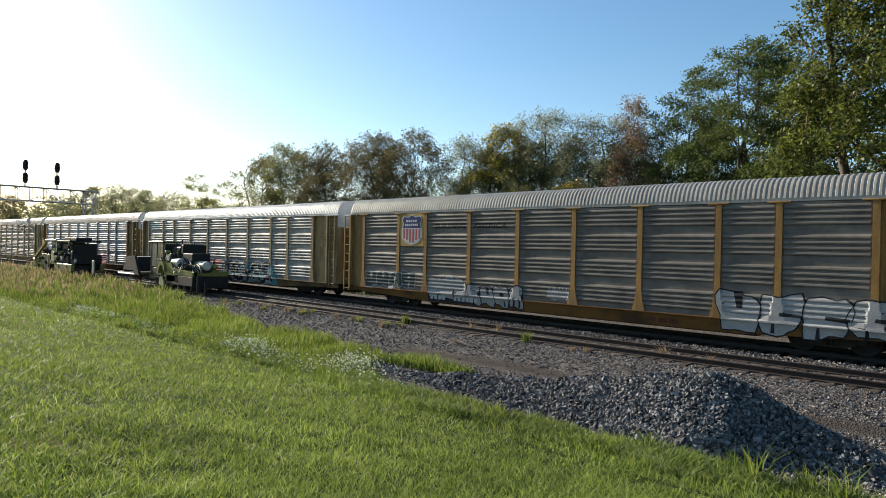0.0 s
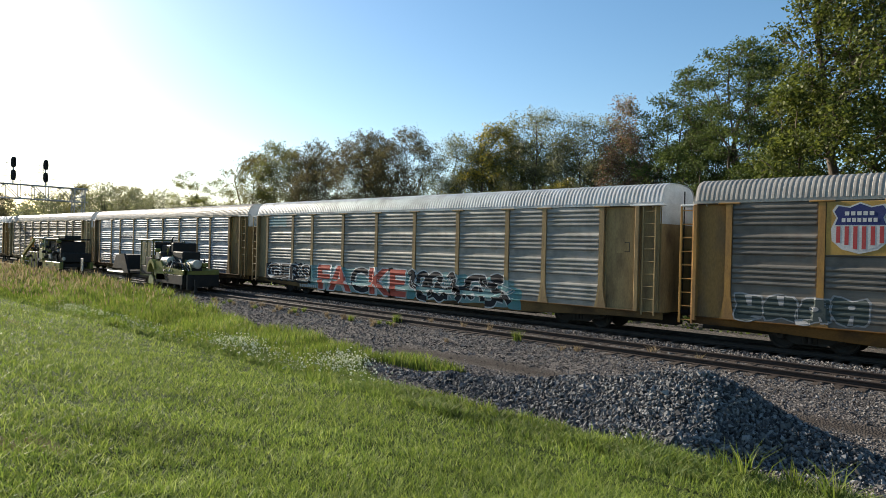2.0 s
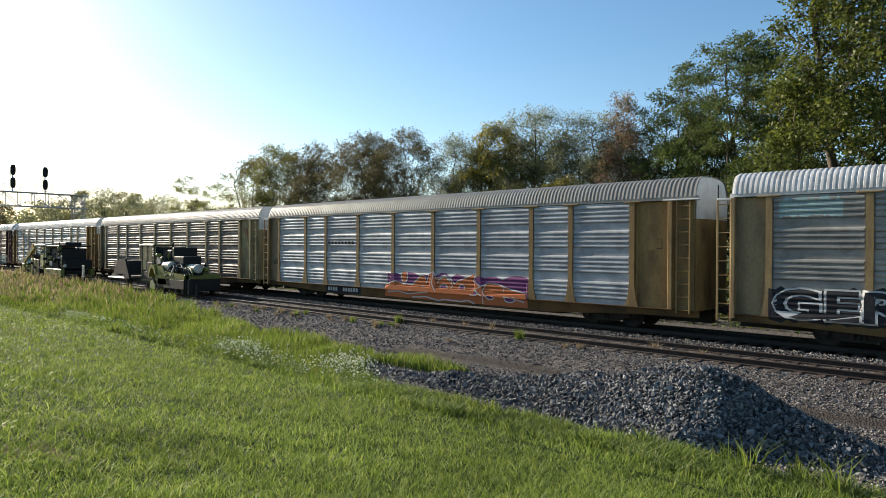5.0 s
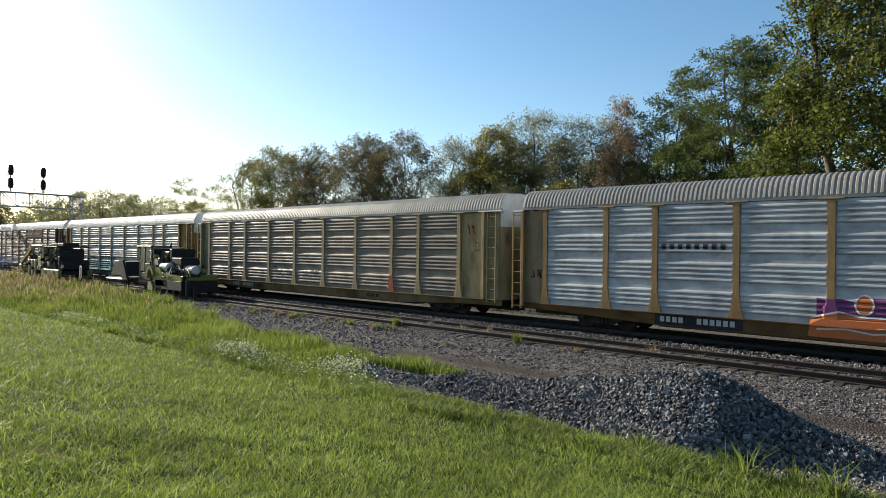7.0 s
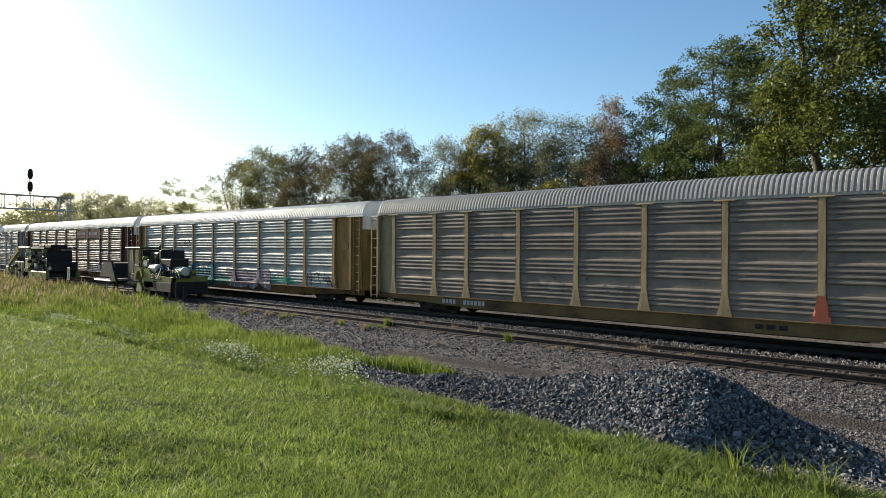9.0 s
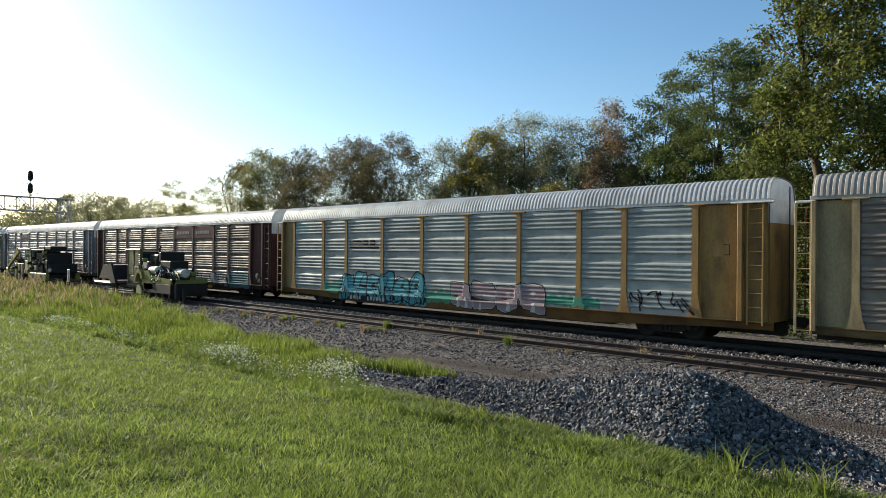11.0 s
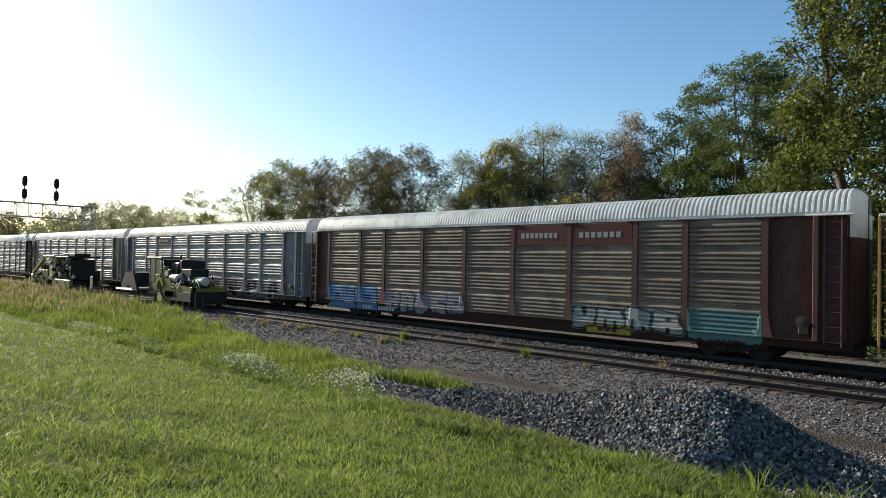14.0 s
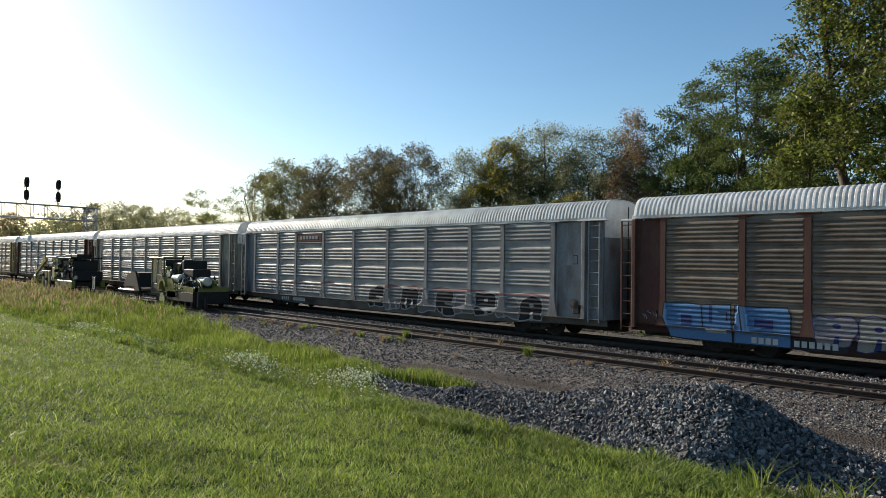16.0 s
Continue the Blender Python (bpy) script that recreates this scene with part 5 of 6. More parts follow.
def make_tamper():
    """Taller yellow-green machine with open work bay and boom at its far end."""
    m = thing("tamping_machine", pose(0, NEAR_C, 0), "cream and lime track tamper with black engine on the siding", "track machine")
    part("chassis", Geo().box(-71.28, -62.27, -0.9, 0.9, 0.5, 0.85, 0.03), black_iron, m)
    for x in (-70.19, -63.64):
        for s in (-1, 1):
            rail_wheel(x, NEAR_C + s * GAUGE / 2, 0.4, m, steel_dark)
    part("side_deck", Geo().box(-66.64, -62.00, -1.35, -1.05, 0.35, 0.95, 0.04), lime, m, "lime yellow side deck")
    part("side_deck", Geo().box(-66.64, -62.00, 1.05, 1.35, 0.35, 0.95, 0.04), lime, m)
    for x in (-65.38, -63.20):
        part("deck_cross", Geo().box(x - 0.3, x + 0.3, -1.37, -1.352, 0.62, 0.7).box(x - 0.05, x + 0.05, -1.37, -1.352, 0.48, 0.86), black_iron, m)
    cab = new("cab")
    cab.parent = m
    part("cab_wall", Geo().box(-68.22, -68.11, -1.2, 1.2, 0.8, 2.9, 0.03).box(-68.22, -67.40, -1.2, -1.1, 0.8, 2.0, 0.02).box(-66.97, -66.47, -1.2, -1.1, 0.8, 2.9, 0.02).box(-66.53, -66.47, -1.2, 1.2, 0.8, 2.9, 0.02).box(-68.22, -66.47, 1.1, 1.2, 0.8, 2.9, 0.02), cream, cab)
    part("cab_door", Geo().box(-67.40, -67.00, -1.22, -1.16, 0.85, 2.85, 0.02), lime, cab)
    part("cab_roof", Geo().box(-69.42, -66.31, -1.4, 1.4, 2.92, 3.06, 0.04), tank_white, cab, "pale dusty cab roof")
    part("side_glass", Geo().box(-68.17, -67.43, -1.17, -1.14, 2.05, 2.85), cab_glass, cab)
    part("headlight", Geo().lathe((-67.73, -1.25, 1.0), (0, -1, 0), [(0, 0.14), (0.08, 0.16), (0.1, 0.1)], 14), tank_white, cab)
    part("engine", Geo().box(-66.26, -62.87, -1.0, 1.0, 0.95, 2.75, 0.08).box(-65.93, -64.95, -1.12, -1.0, 1.3, 2.3, 0.04).box(-64.62, -63.64, -1.1, -1.0, 1.2, 2.5, 0.04), black_iron, m, "black engine and pumps")
    part("canopy", Geo().box(-66.31, -62.65, -1.3, 1.3, 2.86, 2.98, 0.03), black_iron, m)
    for x in (-65.71, -65.05, -64.07, -63.36):
        part("roof_box", Geo().box(x - 0.4, x + 0.4, -0.7, 0.6, 2.98, 3.25, 0.04), black_iron, m)
    part("front_frame", Geo().box(-62.76, -61.89, -1.1, 1.1, 0.95, 1.75, 0.06).box(-62.65, -62.22, -1.2, -1.0, 1.3, 2.1, 0.04), black_iron, m)
    part("front_light", Geo().lathe((-61.94, -1.0, 1.25), (0.5, -1, 0), [(0, 0.14), (0.08, 0.16), (0.1, 0.1)], 14), tank_white, m)
    for i in range(6):
        x = -70.95 + i * 0.45
        part("work_head", Geo().box(x - 0.18, x + 0.18, -1.2, -0.8, 0.1 + 0.1 * (i % 2), 1.7, 0.04), black_iron if i % 2 else lime, m)
        part("hydraulic_hose", Geo().tube([(x, -1.0, 1.6), (x + 0.2, -1.2, 2.1), (x + 0.7, -1.1, 1.9), (x + 0.8, -1.0, 1.4)], 0.04, 6), hose, m)
    part("boom", Geo().slab([(-73.74, 1.15), (-73.68, 1.45), (-70.51, 2.9), (-70.30, 2.65)], -1.15, -0.95), lime, m, "slanting lime boom")
    part("boom", Geo().slab([(-73.74, 1.15), (-73.68, 1.45), (-70.51, 2.9), (-70.30, 2.65)], 0.95, 1.15), lime, m)
    part("mast_plate", Geo().slab([(-72.04, 1.6), (-72.15, 3.0), (-71.61, 3.1), (-71.17, 1.9)], -0.9, -0.8), orange_mat, m)
    part("boom_foot", Geo().box(-74.01, -73.35, -1.2, 1.2, 0.55, 1.2, 0.05), lime, m)
    for s in (-1, 1):
        rail_wheel(-73.68, NEAR_C + s * GAUGE / 2, 0.3, m, steel_dark)
    part("tow_beam", Geo().box(-73.57, -71.06, -0.3, 0.3, 0.5, 0.75, 0.03), black_iron, m)


def clutter(owner, seed, k, x0, x1, y0, y1, z0, z1):
    """Pumps, valve boxes and pipes crowded about an engine."""
    rng = random.Random(seed)
    for i in range(k):
        x, y, z = rng.uniform(x0, x1), rng.uniform(y0, y1), rng.uniform(z0, z1)
        mat = rng.choice((black_iron, black_iron, black_iron, steel_dark, galv, lime))
        if i % 3 == 0:
            part("pump", Geo().lathe((x, y, z), (rng.choice((0, 1)), -1, 0), [(0, 0.07), (0.05, 0.13), (0.3, 0.13), (0.36, 0.06)], 10), mat, owner)
        elif i % 3 == 1:
            a = rng.uniform(0.1, 0.3)
            part("valve_box", Geo().box(x - a, x + a, y - 0.1, y + 0.1, z - a * 0.8, z + a * 0.8, 0.02), mat, owner)
        else:
            part("pipe", Geo().tube([(x, y, z), (x + rng.uniform(-.6, .6), y - 0.1, z + rng.uniform(-.3, .3)), (x + rng.uniform(-.9, .9), y, z + rng.uniform(-.6, .2))], 0.04, 6), mat, owner)


make_regulator()
make_tamper()
clutter(bpy.data.objects["tamping_machine"], 4, 34, -67.6, -62.6, -1.15, -0.95, 1.0, 2.9)
clutter(bpy.data.objects["tamping_machine"], 5, 18, -73.0, -69.6, -1.1, -0.7, 0.5, 2.2)
clutter(bpy.data.objects["tie_machine"], 6, 22, -43.8, -41.9, -1.0, -0.85, 0.8, 2.7)
clutter(bpy.data.objects["tie_machine"], 7, 20, -42.2, -39.0, -1.3, 0.4, 1.25, 1.7)


def make_milepost():
    mp = thing("milepost", pose(-52.6, 17.3, -0.3), "small white milepost sign on a dark post", "sign")
    part("post", Geo().box(-0.05, 0.05, -0.05, 0.05, -0.2, 1.6, 0.01), black_iron, mp)
    part("plate", Geo().box(-0.24, 0.24, -0.085, -0.06, 0.95, 1.85, 0.01), tank_white, mp)
    for z, ch in ((1.45, "5"), (1.03, "3")):
        cu = bpy.data.curves.new("numeral", "FONT")
        cu.body, cu.size, cu.align_x, cu.extrude = ch, 0.5, "CENTER", 0.003
        cu.materials.append(black_mark)
        ob = new("numeral", cu)
        ob.parent = mp
        ob.matrix_basis = pose(0, -0.09, z, 90, 0, 0)


make_milepost()

from mathutils.geometry import tessellate_polygon

# ---- lettering, emblems and graffiti on the cars ----
def outline_mesh(body, size, grow=0.0):
    """Flat letters of the built-in font, as triangles in (x, z)."""
    cu = bpy.data.curves.new("letters", "FONT")
    cu.body, cu.size, cu.offset, cu.resolution_u = body, size, grow, 3
    ob = bpy.data.objects.new("letters", cu)
    scene.collection.objects.link(ob)
    bpy.context.view_layer.update()
    me = bpy.data.meshes.new_from_object(ob.evaluated_get(bpy.context.evaluated_depsgraph_get()))
    bm = bmesh.new()
    bm.from_mesh(me)
    bpy.data.objects.remove(ob)
    bpy.data.curves.remove(cu)
    bpy.data.meshes.remove(me)
    return bm


def fit_box(bm, x0, x1, z0, z1, slant=0.0):
    """Moves a flat drawing into a box on the car's side."""
    xs, ys = [v.co.x for v in bm.verts], [v.co.y for v in bm.verts]
    ax, bx, ay, by = min(xs), max(xs), min(ys), max(ys)
    for v in bm.verts:
        u, w = (v.co.x - ax) / (bx - ax), (v.co.y - ay) / (by - ay)
        v.co = Vector((x0 + (x1 - x0) * u + slant * (w - 0.5), 0, z0 + (z1 - z0) * w))
    return bm


def ribbons(lines, width):
    """Flat brush strokes along polylines of (x, z)."""
    bm = bmesh.new()
    for ln in lines:
        prev = None
        for i, p in enumerate(ln):
            a, b = Vector(ln[max(i - 1, 0)]), Vector(ln[min(i + 1, len(ln) - 1)])
            d = (b - a).normalized() if (b - a).length > 1e-6 else Vector((1, 0))
            n_ = Vector((-d.y, d.x)) * width / 2
            q = [bm.verts.new((p[0] + n_.x, 0, p[1] + n_.y)), bm.verts.new((p[0] - n_.x, 0, p[1] - n_.y))]
            if prev:
                bm.faces.new((prev[0], prev[1], q[1], q[0]))
            prev = q
    return bm


def blob(outline):
    bm = bmesh.new()
    vs = [bm.verts.new((x, 0, z)) for x, z in outline]
    for tri in tessellate_polygon([[Vector((x, z, 0)) for x, z in outline]]):
        bm.faces.new([vs[i] for i in tri])
    return bm


def relief_of(style, x, z):
    """How far the car's side stands out at a spot."""
    if z < SILL - 0.02:
        return -0.018
    if z < SILL + 0.025:
        return 0.074
    if x < LINES[0] - 0.275 or x > LINES[-1] + 0.275:
        return -0.108
    half = 0.115 if z > 1.75 else 0.115 + 0.18 * (1.75 - z) / 0.9
    near = min(abs(x - q) for q in LINES)
    if near <= half:
        return 0.064
    if near < 0.16 or x < LINES[0] or x > LINES[-1]:
        return 0.012
    prof = PROFILES[style]
    return max(0.0, float(np.interp(z, [a for a, _ in prof], [b for _, b in prof])))


def spray(car, style, bm, material, layer, name="graffiti", label="", flat=None, kind=""):
    """Lays a flat drawing on the ribs, posts and sill of a car's near side."""
    zs = [v.co.z for v in bm.verts]
    xs = [v.co.x for v in bm.verts]
    z0, z1, x0, x1 = min(zs), max(zs), min(xs), max(xs)
    cuts = [] if flat else [("z", z) for z in sorted({round(q, 3) for q, _ in PROFILES[style]} | {SILL - 0.028, SILL - 0.015, SILL + 0.025}) if z0 < z < z1]
    for q in LINES if not flat else ():
        cuts += [("x", q + e) for e in (-0.25, -0.17, -0.12, -0.11, 0.11, 0.12, 0.17, 0.25) if x0 < q + e < x1]
    for q in () if flat else (LINES[0] - 0.29, LINES[0] - 0.27, LINES[-1] + 0.27, LINES[-1] + 0.29):
        cuts += [("x", q)] if x0 < q < x1 else []
    for axis, c in cuts:
        co, no = ((0, 0, c), (0, 0, 1)) if axis == "z" else ((c, 0, 0), (1, 0, 0))
        bmesh.ops.bisect_plane(bm, geom=bm.verts[:] + bm.edges[:] + bm.faces[:], plane_co=co, plane_no=no)
    for v in bm.verts:
        v.co.y = -HALF - (flat or relief_of(style, v.co.x, v.co.z)) - 0.004 - 0.003 * layer
    me = bpy.data.meshes.new(name)
    bm.to_mesh(me)
    bm.free()
    me.materials.append(material)
    return tagged(part(name, me, None, car, label), kind=kind)


def paint_of(name, c, amount=0.3):
    return plain(name, c, 0.8, wear=tuple(0.5 * v + 0.08 for v in c), amount=amount, scale=3.0, grain=25)


P_WHITE, P_BLACK, P_RED = paint_of("white_spray", (0.50, 0.50, 0.49)), paint_of("black_spray", (0.02, 0.02, 0.024)), paint_of("red_spray", (0.40, 0.085, 0.06))
P_TEAL, P_GREEN, P_BLUE = paint_of("teal_spray", (0.07, 0.29, 0.33)), paint_of("green_spray", (0.06, 0.25, 0.17)), paint_of("blue_spray", (0.07, 0.16, 0.31))
P_ORANGE, P_PURPLE, P_MAUVE = paint_of("orange_spray", (0.45, 0.13, 0.045)), paint_of("purple_spray", (0.16, 0.045, 0.14)), paint_of("mauve_spray", (0.30, 0.22, 0.23))
P_AQUA, P_GREY = paint_of("pale_aqua_spray", (0.24, 0.34, 0.34), 0.7), paint_of("pale_grey_spray", (0.30, 0.30, 0.305), 0.7)
P_FADE, P_YELLOW, P_NAVY = paint_of("faded_white_spray", (0.29, 0.292, 0.295), 0.8), paint_of("yellow_paint", (0.36, 0.23, 0.04)), paint_of("navy_paint", (0.03, 0.04, 0.13))
P_FTEAL = paint_of("faded_teal_spray", (0.085, 0.225, 0.235), 0.75)
P_STRIPE, P_MAROON = paint_of("emblem_red", (0.40, 0.06, 0.06)), paint_of("maroon_plate", (0.085, 0.032, 0.028))


def puffy(rng, x0, x1, z0, z1):
    """A lumpy outline, as of one fat spray-can letter."""
    n_ = 22
    out = []
    cx, cz = (x0 + x1) / 2, (z0 + z1) / 2
    ph = [rng.uniform(0, 6.28) for _ in range(3)]
    for i in range(n_):
        a = 2 * math.pi * i / n_
        sq = 1 / max(abs(math.cos(a)), abs(math.sin(a))) ** 0.86
        r = sq * (0.84 + 0.09 * math.sin(2 * a + ph[0]) + 0.07 * math.sin(3 * a + ph[1]) + 0.05 * math.sin(5 * a + ph[2]))
        out.append((cx + (x1 - x0) / 2 * r * math.cos(a), max(0.43, cz + (z1 - z0) / 2 * r * 1.17 * math.sin(a))))
    return out


def scaled(outline, dx, dz):
    cx, cz = sum(x for x, _ in outline) / len(outline), sum(z for _, z in outline) / len(outline)
    w, h = max(x for x, _ in outline) - min(x for x, _ in outline), max(z for _, z in outline) - min(z for _, z in outline)
    return [(cx + (x - cx) * (1 + 2 * dx / w), cz + (z - cz) * (1 + 2 * dz / h)) for x, z in outline]


def join(parts):
    out = bmesh.new()
    for b in parts:
        me = bpy.data.meshes.new("tmp")
        b.to_mesh(me)
        b.free()
        out.from_mesh(me)
        bpy.data.meshes.remove(me)
    return out


def squiggle(rng, x0, x1, z0, z1):
    """One hooked stroke inside a box."""
    k = rng.randint(3, 5)
    pts = [(rng.uniform(x0, x1), rng.uniform(z0, z1)) for _ in range(k)]
    out = []
    for i in range(k - 1):
        a, b = Vector(pts[i]), Vector(pts[i + 1])
        bend = Vector((-(b - a).y, (b - a).x)) * rng.uniform(-0.45, 0.45)
        for j in range(7):
            u = j / 6
            q = a.lerp(b, u) + bend * 4 * u * (1 - u) * 0.5
            out.append((min(x1, max(x0, q.x)), min(z1, max(z0, q.y))))
    return out


def oval_of(cx, cz, rx, rz, k=12):
    return [(cx + rx * math.cos(2 * math.pi * i / k), cz + rz * math.sin(2 * math.pi * i / k)) for i in range(k)]


def counters(form, a, b, lo, hi):
    """The openings inside one fat letter: slots between its legs, bowls and notches."""
    w, h, c = b - a, hi - lo, (a + b) / 2

    def slot(x, half, z0, z1, lean=0.0):
        return [(x - half * 1.5, z0), (x + half * 1.5, z0), (x + half + lean, z1), (x - half * 0.6 + lean, z1)]

    if form == "legs":
        return [slot(c, 0.05 * w, lo - 0.02 * h, lo + 0.38 * h, 0.05 * w), oval_of(c + 0.04 * w, lo + 0.66 * h, 0.09 * w, 0.08 * h)]
    if form == "bowl":
        return [oval_of(c, lo + 0.6 * h, 0.13 * w, 0.1 * h), slot(c + 0.22 * w, 0.03 * w, lo + 0.02 * h, lo + 0.3 * h, -0.08 * w)]
    if form == "notch":
        z = lo + 0.5 * h
        return [[(c - 0.02 * w, z - 0.04 * h), (b - 0.08 * w, z - 0.09 * h), (b - 0.06 * w, z + 0.02 * h), (c, z + 0.05 * h)], slot(c - 0.15 * w, 0.03 * w, lo, lo + 0.26 * h)]
    if form == "cup":
        return [slot(c, 0.07 * w, hi + 0.0 * h, hi - 0.42 * h, 0.02 * w)[::-1]]
    return [slot(c - 0.16 * w, 0.04 * w, lo, lo + 0.5 * h, 0.03 * w), slot(c + 0.18 * w, 0.04 * w, lo, lo + 0.45 * h, -0.02 * w)]


def throw_up(car, style, seed, x0, x1, z0, z1, letters, fill, edge, inner, label, edge_w=0.06, stroke=0.055, layer=0):
    """A piece of illegible bubble lettering: edge, fill, inner strokes."""
    rng = random.Random(seed)
    w = (x1 - x0) / letters
    shapes, lines, holes = [], [], []
    for i in range(letters):
        a = x0 + i * w - 0.08 * w
        b = x0 + (i + 1) * w + 0.08 * w
        lo, hi = z0 + rng.uniform(0, 0.12) * (z1 - z0), z1 - rng.uniform(0, 0.16) * (z1 - z0)
        shapes.append(puffy(rng, a, b, lo, hi))
        if fill:
            holes += counters(rng.choice(("legs", "bowl", "notch", "cup", "twin")), a, b, max(lo, 0.44), hi)
        else:
            for _ in range(rng.randint(2, 3)):
                lines.append(squiggle(rng, a + 0.2 * w, b - 0.2 * w, lo + 0.15 * (hi - lo), hi - 0.15 * (hi - lo)))
    if edge:
        spray(car, style, join([blob(scaled(s, edge_w, edge_w)) for s in shapes]), edge, layer, label=label, kind="stuff")
    if fill:
        for i, s in enumerate(shapes):
            spray(car, style, blob(s), fill[i % len(fill)] if isinstance(fill, list) else fill, layer + 1 + (i % 2) * 0.5, label=label)
    if inner and lines:
        spray(car, style, ribbons(lines, stroke), inner, layer + 3, label=label, kind="stuff")
    if inner and holes:
        spray(car, style, join([blob(h) for h in holes] + [ribbons([s + s[:1] for s in shapes], stroke * 0.6)]), inner, layer + 3, label=label, kind="stuff")


def tag(car, style, seed, x0, x1, z0, z1, count, paint, width, label, layer=4):
    """Thin scrawled strokes."""
    rng = random.Random(seed)
    w = (x1 - x0) / count
    spray(car, style, ribbons([squiggle(rng, x0 + i * w - 0.2 * w, x0 + (i + 1.2) * w, z0, z1) for i in range(count)], width), paint, layer, label=label, kind="stuff")


def word(car, style, text, x0, x1, z0, z1, fill, edge, label, grow=0.05, layer=1, slant=0.0, halo=None):
    """Legible letters with an outline."""
    size = z1 - z0
    if halo:
        spray(car, style, fit_box(outline_mesh(text, 1.0, grow * 2.2), x0 - 0.13, x1 + 0.13, z0 - 0.13, z1 + 0.13, slant), halo, layer - 0.5, label=label)
    if edge:
        spray(car, style, fit_box(outline_mesh(text, 1.0, grow * 1.4), x0 - 0.06, x1 + 0.06, z0 - 0.06, z1 + 0.06, slant), edge, layer, label=label)
    spray(car, style, fit_box(outline_mesh(text, 1.0, grow * 0.5), x0, x1, z0, z1, slant), fill, layer + 1, label=label)


def rect(x0, x1, z0, z1):
    return blob([(x0, z0), (x1, z0), (x1, z1), (x0, z1)])


def bars(car, style, x0, x1, z0, z1, count, paint, name="lettering", label="", fill=0.72, layer=2, flat=None):
    """Writing that cannot be read, or must not be: a row of plain bars."""
    w = (x1 - x0) / count
    spray(car, style, join([rect(x0 + i * w, x0 + (i + fill) * w, z0, z1) for i in range(count)]), paint, layer, name, label, flat, "stuff")


def wash(car, style, seed, x0, x1, z0, z1, paint, label, layer=-1):
    """A sprayed background with a ragged edge."""
    rng = random.Random(seed)
    n_ = 26
    top = [(x0 + (x1 - x0) * i / n_, z1 + rng.uniform(-0.14, 0.1)) for i in range(n_ + 1)]
    bot = [(x1 - (x1 - x0) * i / n_, z0 + rng.uniform(-0.05, 0.08)) for i in range(n_ + 1)]
    spray(car, style, blob(top + bot), paint, layer, label=label)


def reporting_marks(car, style, x0, x1, z=0.56, dark=True):
    if dark:
        spray(car, style, rect(x0 - 0.2, x1 + 0.2, 0.44, 0.83), P_BLACK, 0.5, "stencil_patch")
    w = x1 - x0
    bars(car, style, x0, x0 + w * 0.34, z, z + 0.2, 4, white_mark, "lettering", layer=4)
    bars(car, style, x0 + w * 0.5, x1, z, z + 0.2, 6, white_mark, "lettering", layer=4)


G = "grouped"
c0, c1, c2, c3, c4, c5, c6, c7, c8, c9, c10 = cars
# first car: emblem plate, slogan, white pieces
part("emblem_plate", Geo().box(4.22, 5.98, -HALF - 0.052, -HALF, 3.12, 4.76, 0.01), plain("plate_yellow", (0.40, 0.25, 0.07), 0.6, wear=(0.2, 0.13, 0.06), amount=0.5), c0, "yellow plate behind the emblem")
shield = [(4.55, 4.62), (4.85, 4.56), (5.12, 4.68), (5.39, 4.56), (5.69, 4.62), (5.80, 4.45), (5.70, 4.25), (5.82, 3.95), (5.80, 3.60), (5.55, 3.36), (5.12, 3.24), (4.69, 3.36), (4.44, 3.60), (4.42, 3.95), (4.54, 4.25), (4.44, 4.45)]
spray(c0, G, blob(scaled(shield, 0.06, 0.06)), P_WHITE, 2, "emblem_edge", flat=0.052)
spray(c0, G, blob(scaled(shield, -0.01, -0.01)), P_WHITE, 3, "emblem", flat=0.052)
spray(c0, G, blob([(4.55, 4.62), (4.85, 4.56), (5.12, 4.68), (5.39, 4.56), (5.69, 4.62), (5.80, 4.45), (5.70, 4.25), (5.78, 4.04), (4.46, 4.04), (4.54, 4.25), (4.44, 4.45)]), P_NAVY, 4, "emblem_top", "navy blue top of the emblem", flat=0.052)
bars(c0, G, 4.72, 5.52, 4.33, 4.45, 5, P_WHITE, "emblem_lettering", layer=6, flat=0.052)
bars(c0, G, 4.64, 5.60, 4.13, 4.25, 7, P_WHITE, "emblem_lettering", layer=6, flat=0.052)
for i in range(6):
    x = 4.50 + i * 0.225
    lo = 3.34 + 0.16 * abs(i - 2.5) / 2.5 - (0.06 if 1 < i < 4 else 0)
    spray(c0, G, rect(x, x + 0.11, lo, 4.0), P_STRIPE, 4, "emblem_stripe", "red stripe of the emblem", flat=0.052)
spray(c0, G, fit_box(outline_mesh("BUILDING", 1.0, 0.02), 6.75, 8.72, 4.0, 4.24), black_mark, 1, "slogan")
spray(c0, G, fit_box(outline_mesh("AMERICA", 1.0, 0.02), 9.22, 11.2, 4.0, 4.24), black_mark, 1, "slogan")
throw_up(c0, G, 1, 1.5, 5.4, 0.9, 1.85, 4, paint_of("dark_dull_spray", (0.06, 0.075, 0.07)), P_FADE, P_FADE, "dark dull graffiti with pale outline", 0.04)
throw_up(c0, G, 2, 6.35, 8.9, 0.6, 1.75, 3, P_FADE, None, P_GREY, "faded white graffiti")
throw_up(c0, G, 3, 8.9, 12.2, 0.42, 1.5, 4, P_FADE, P_BLACK, P_BLACK, "white and black graffiti", 0.04)
wash(c0, G, 31, 13.4, 14.5, 1.0, 1.5, P_GREY, "buffed patch of grey paint")
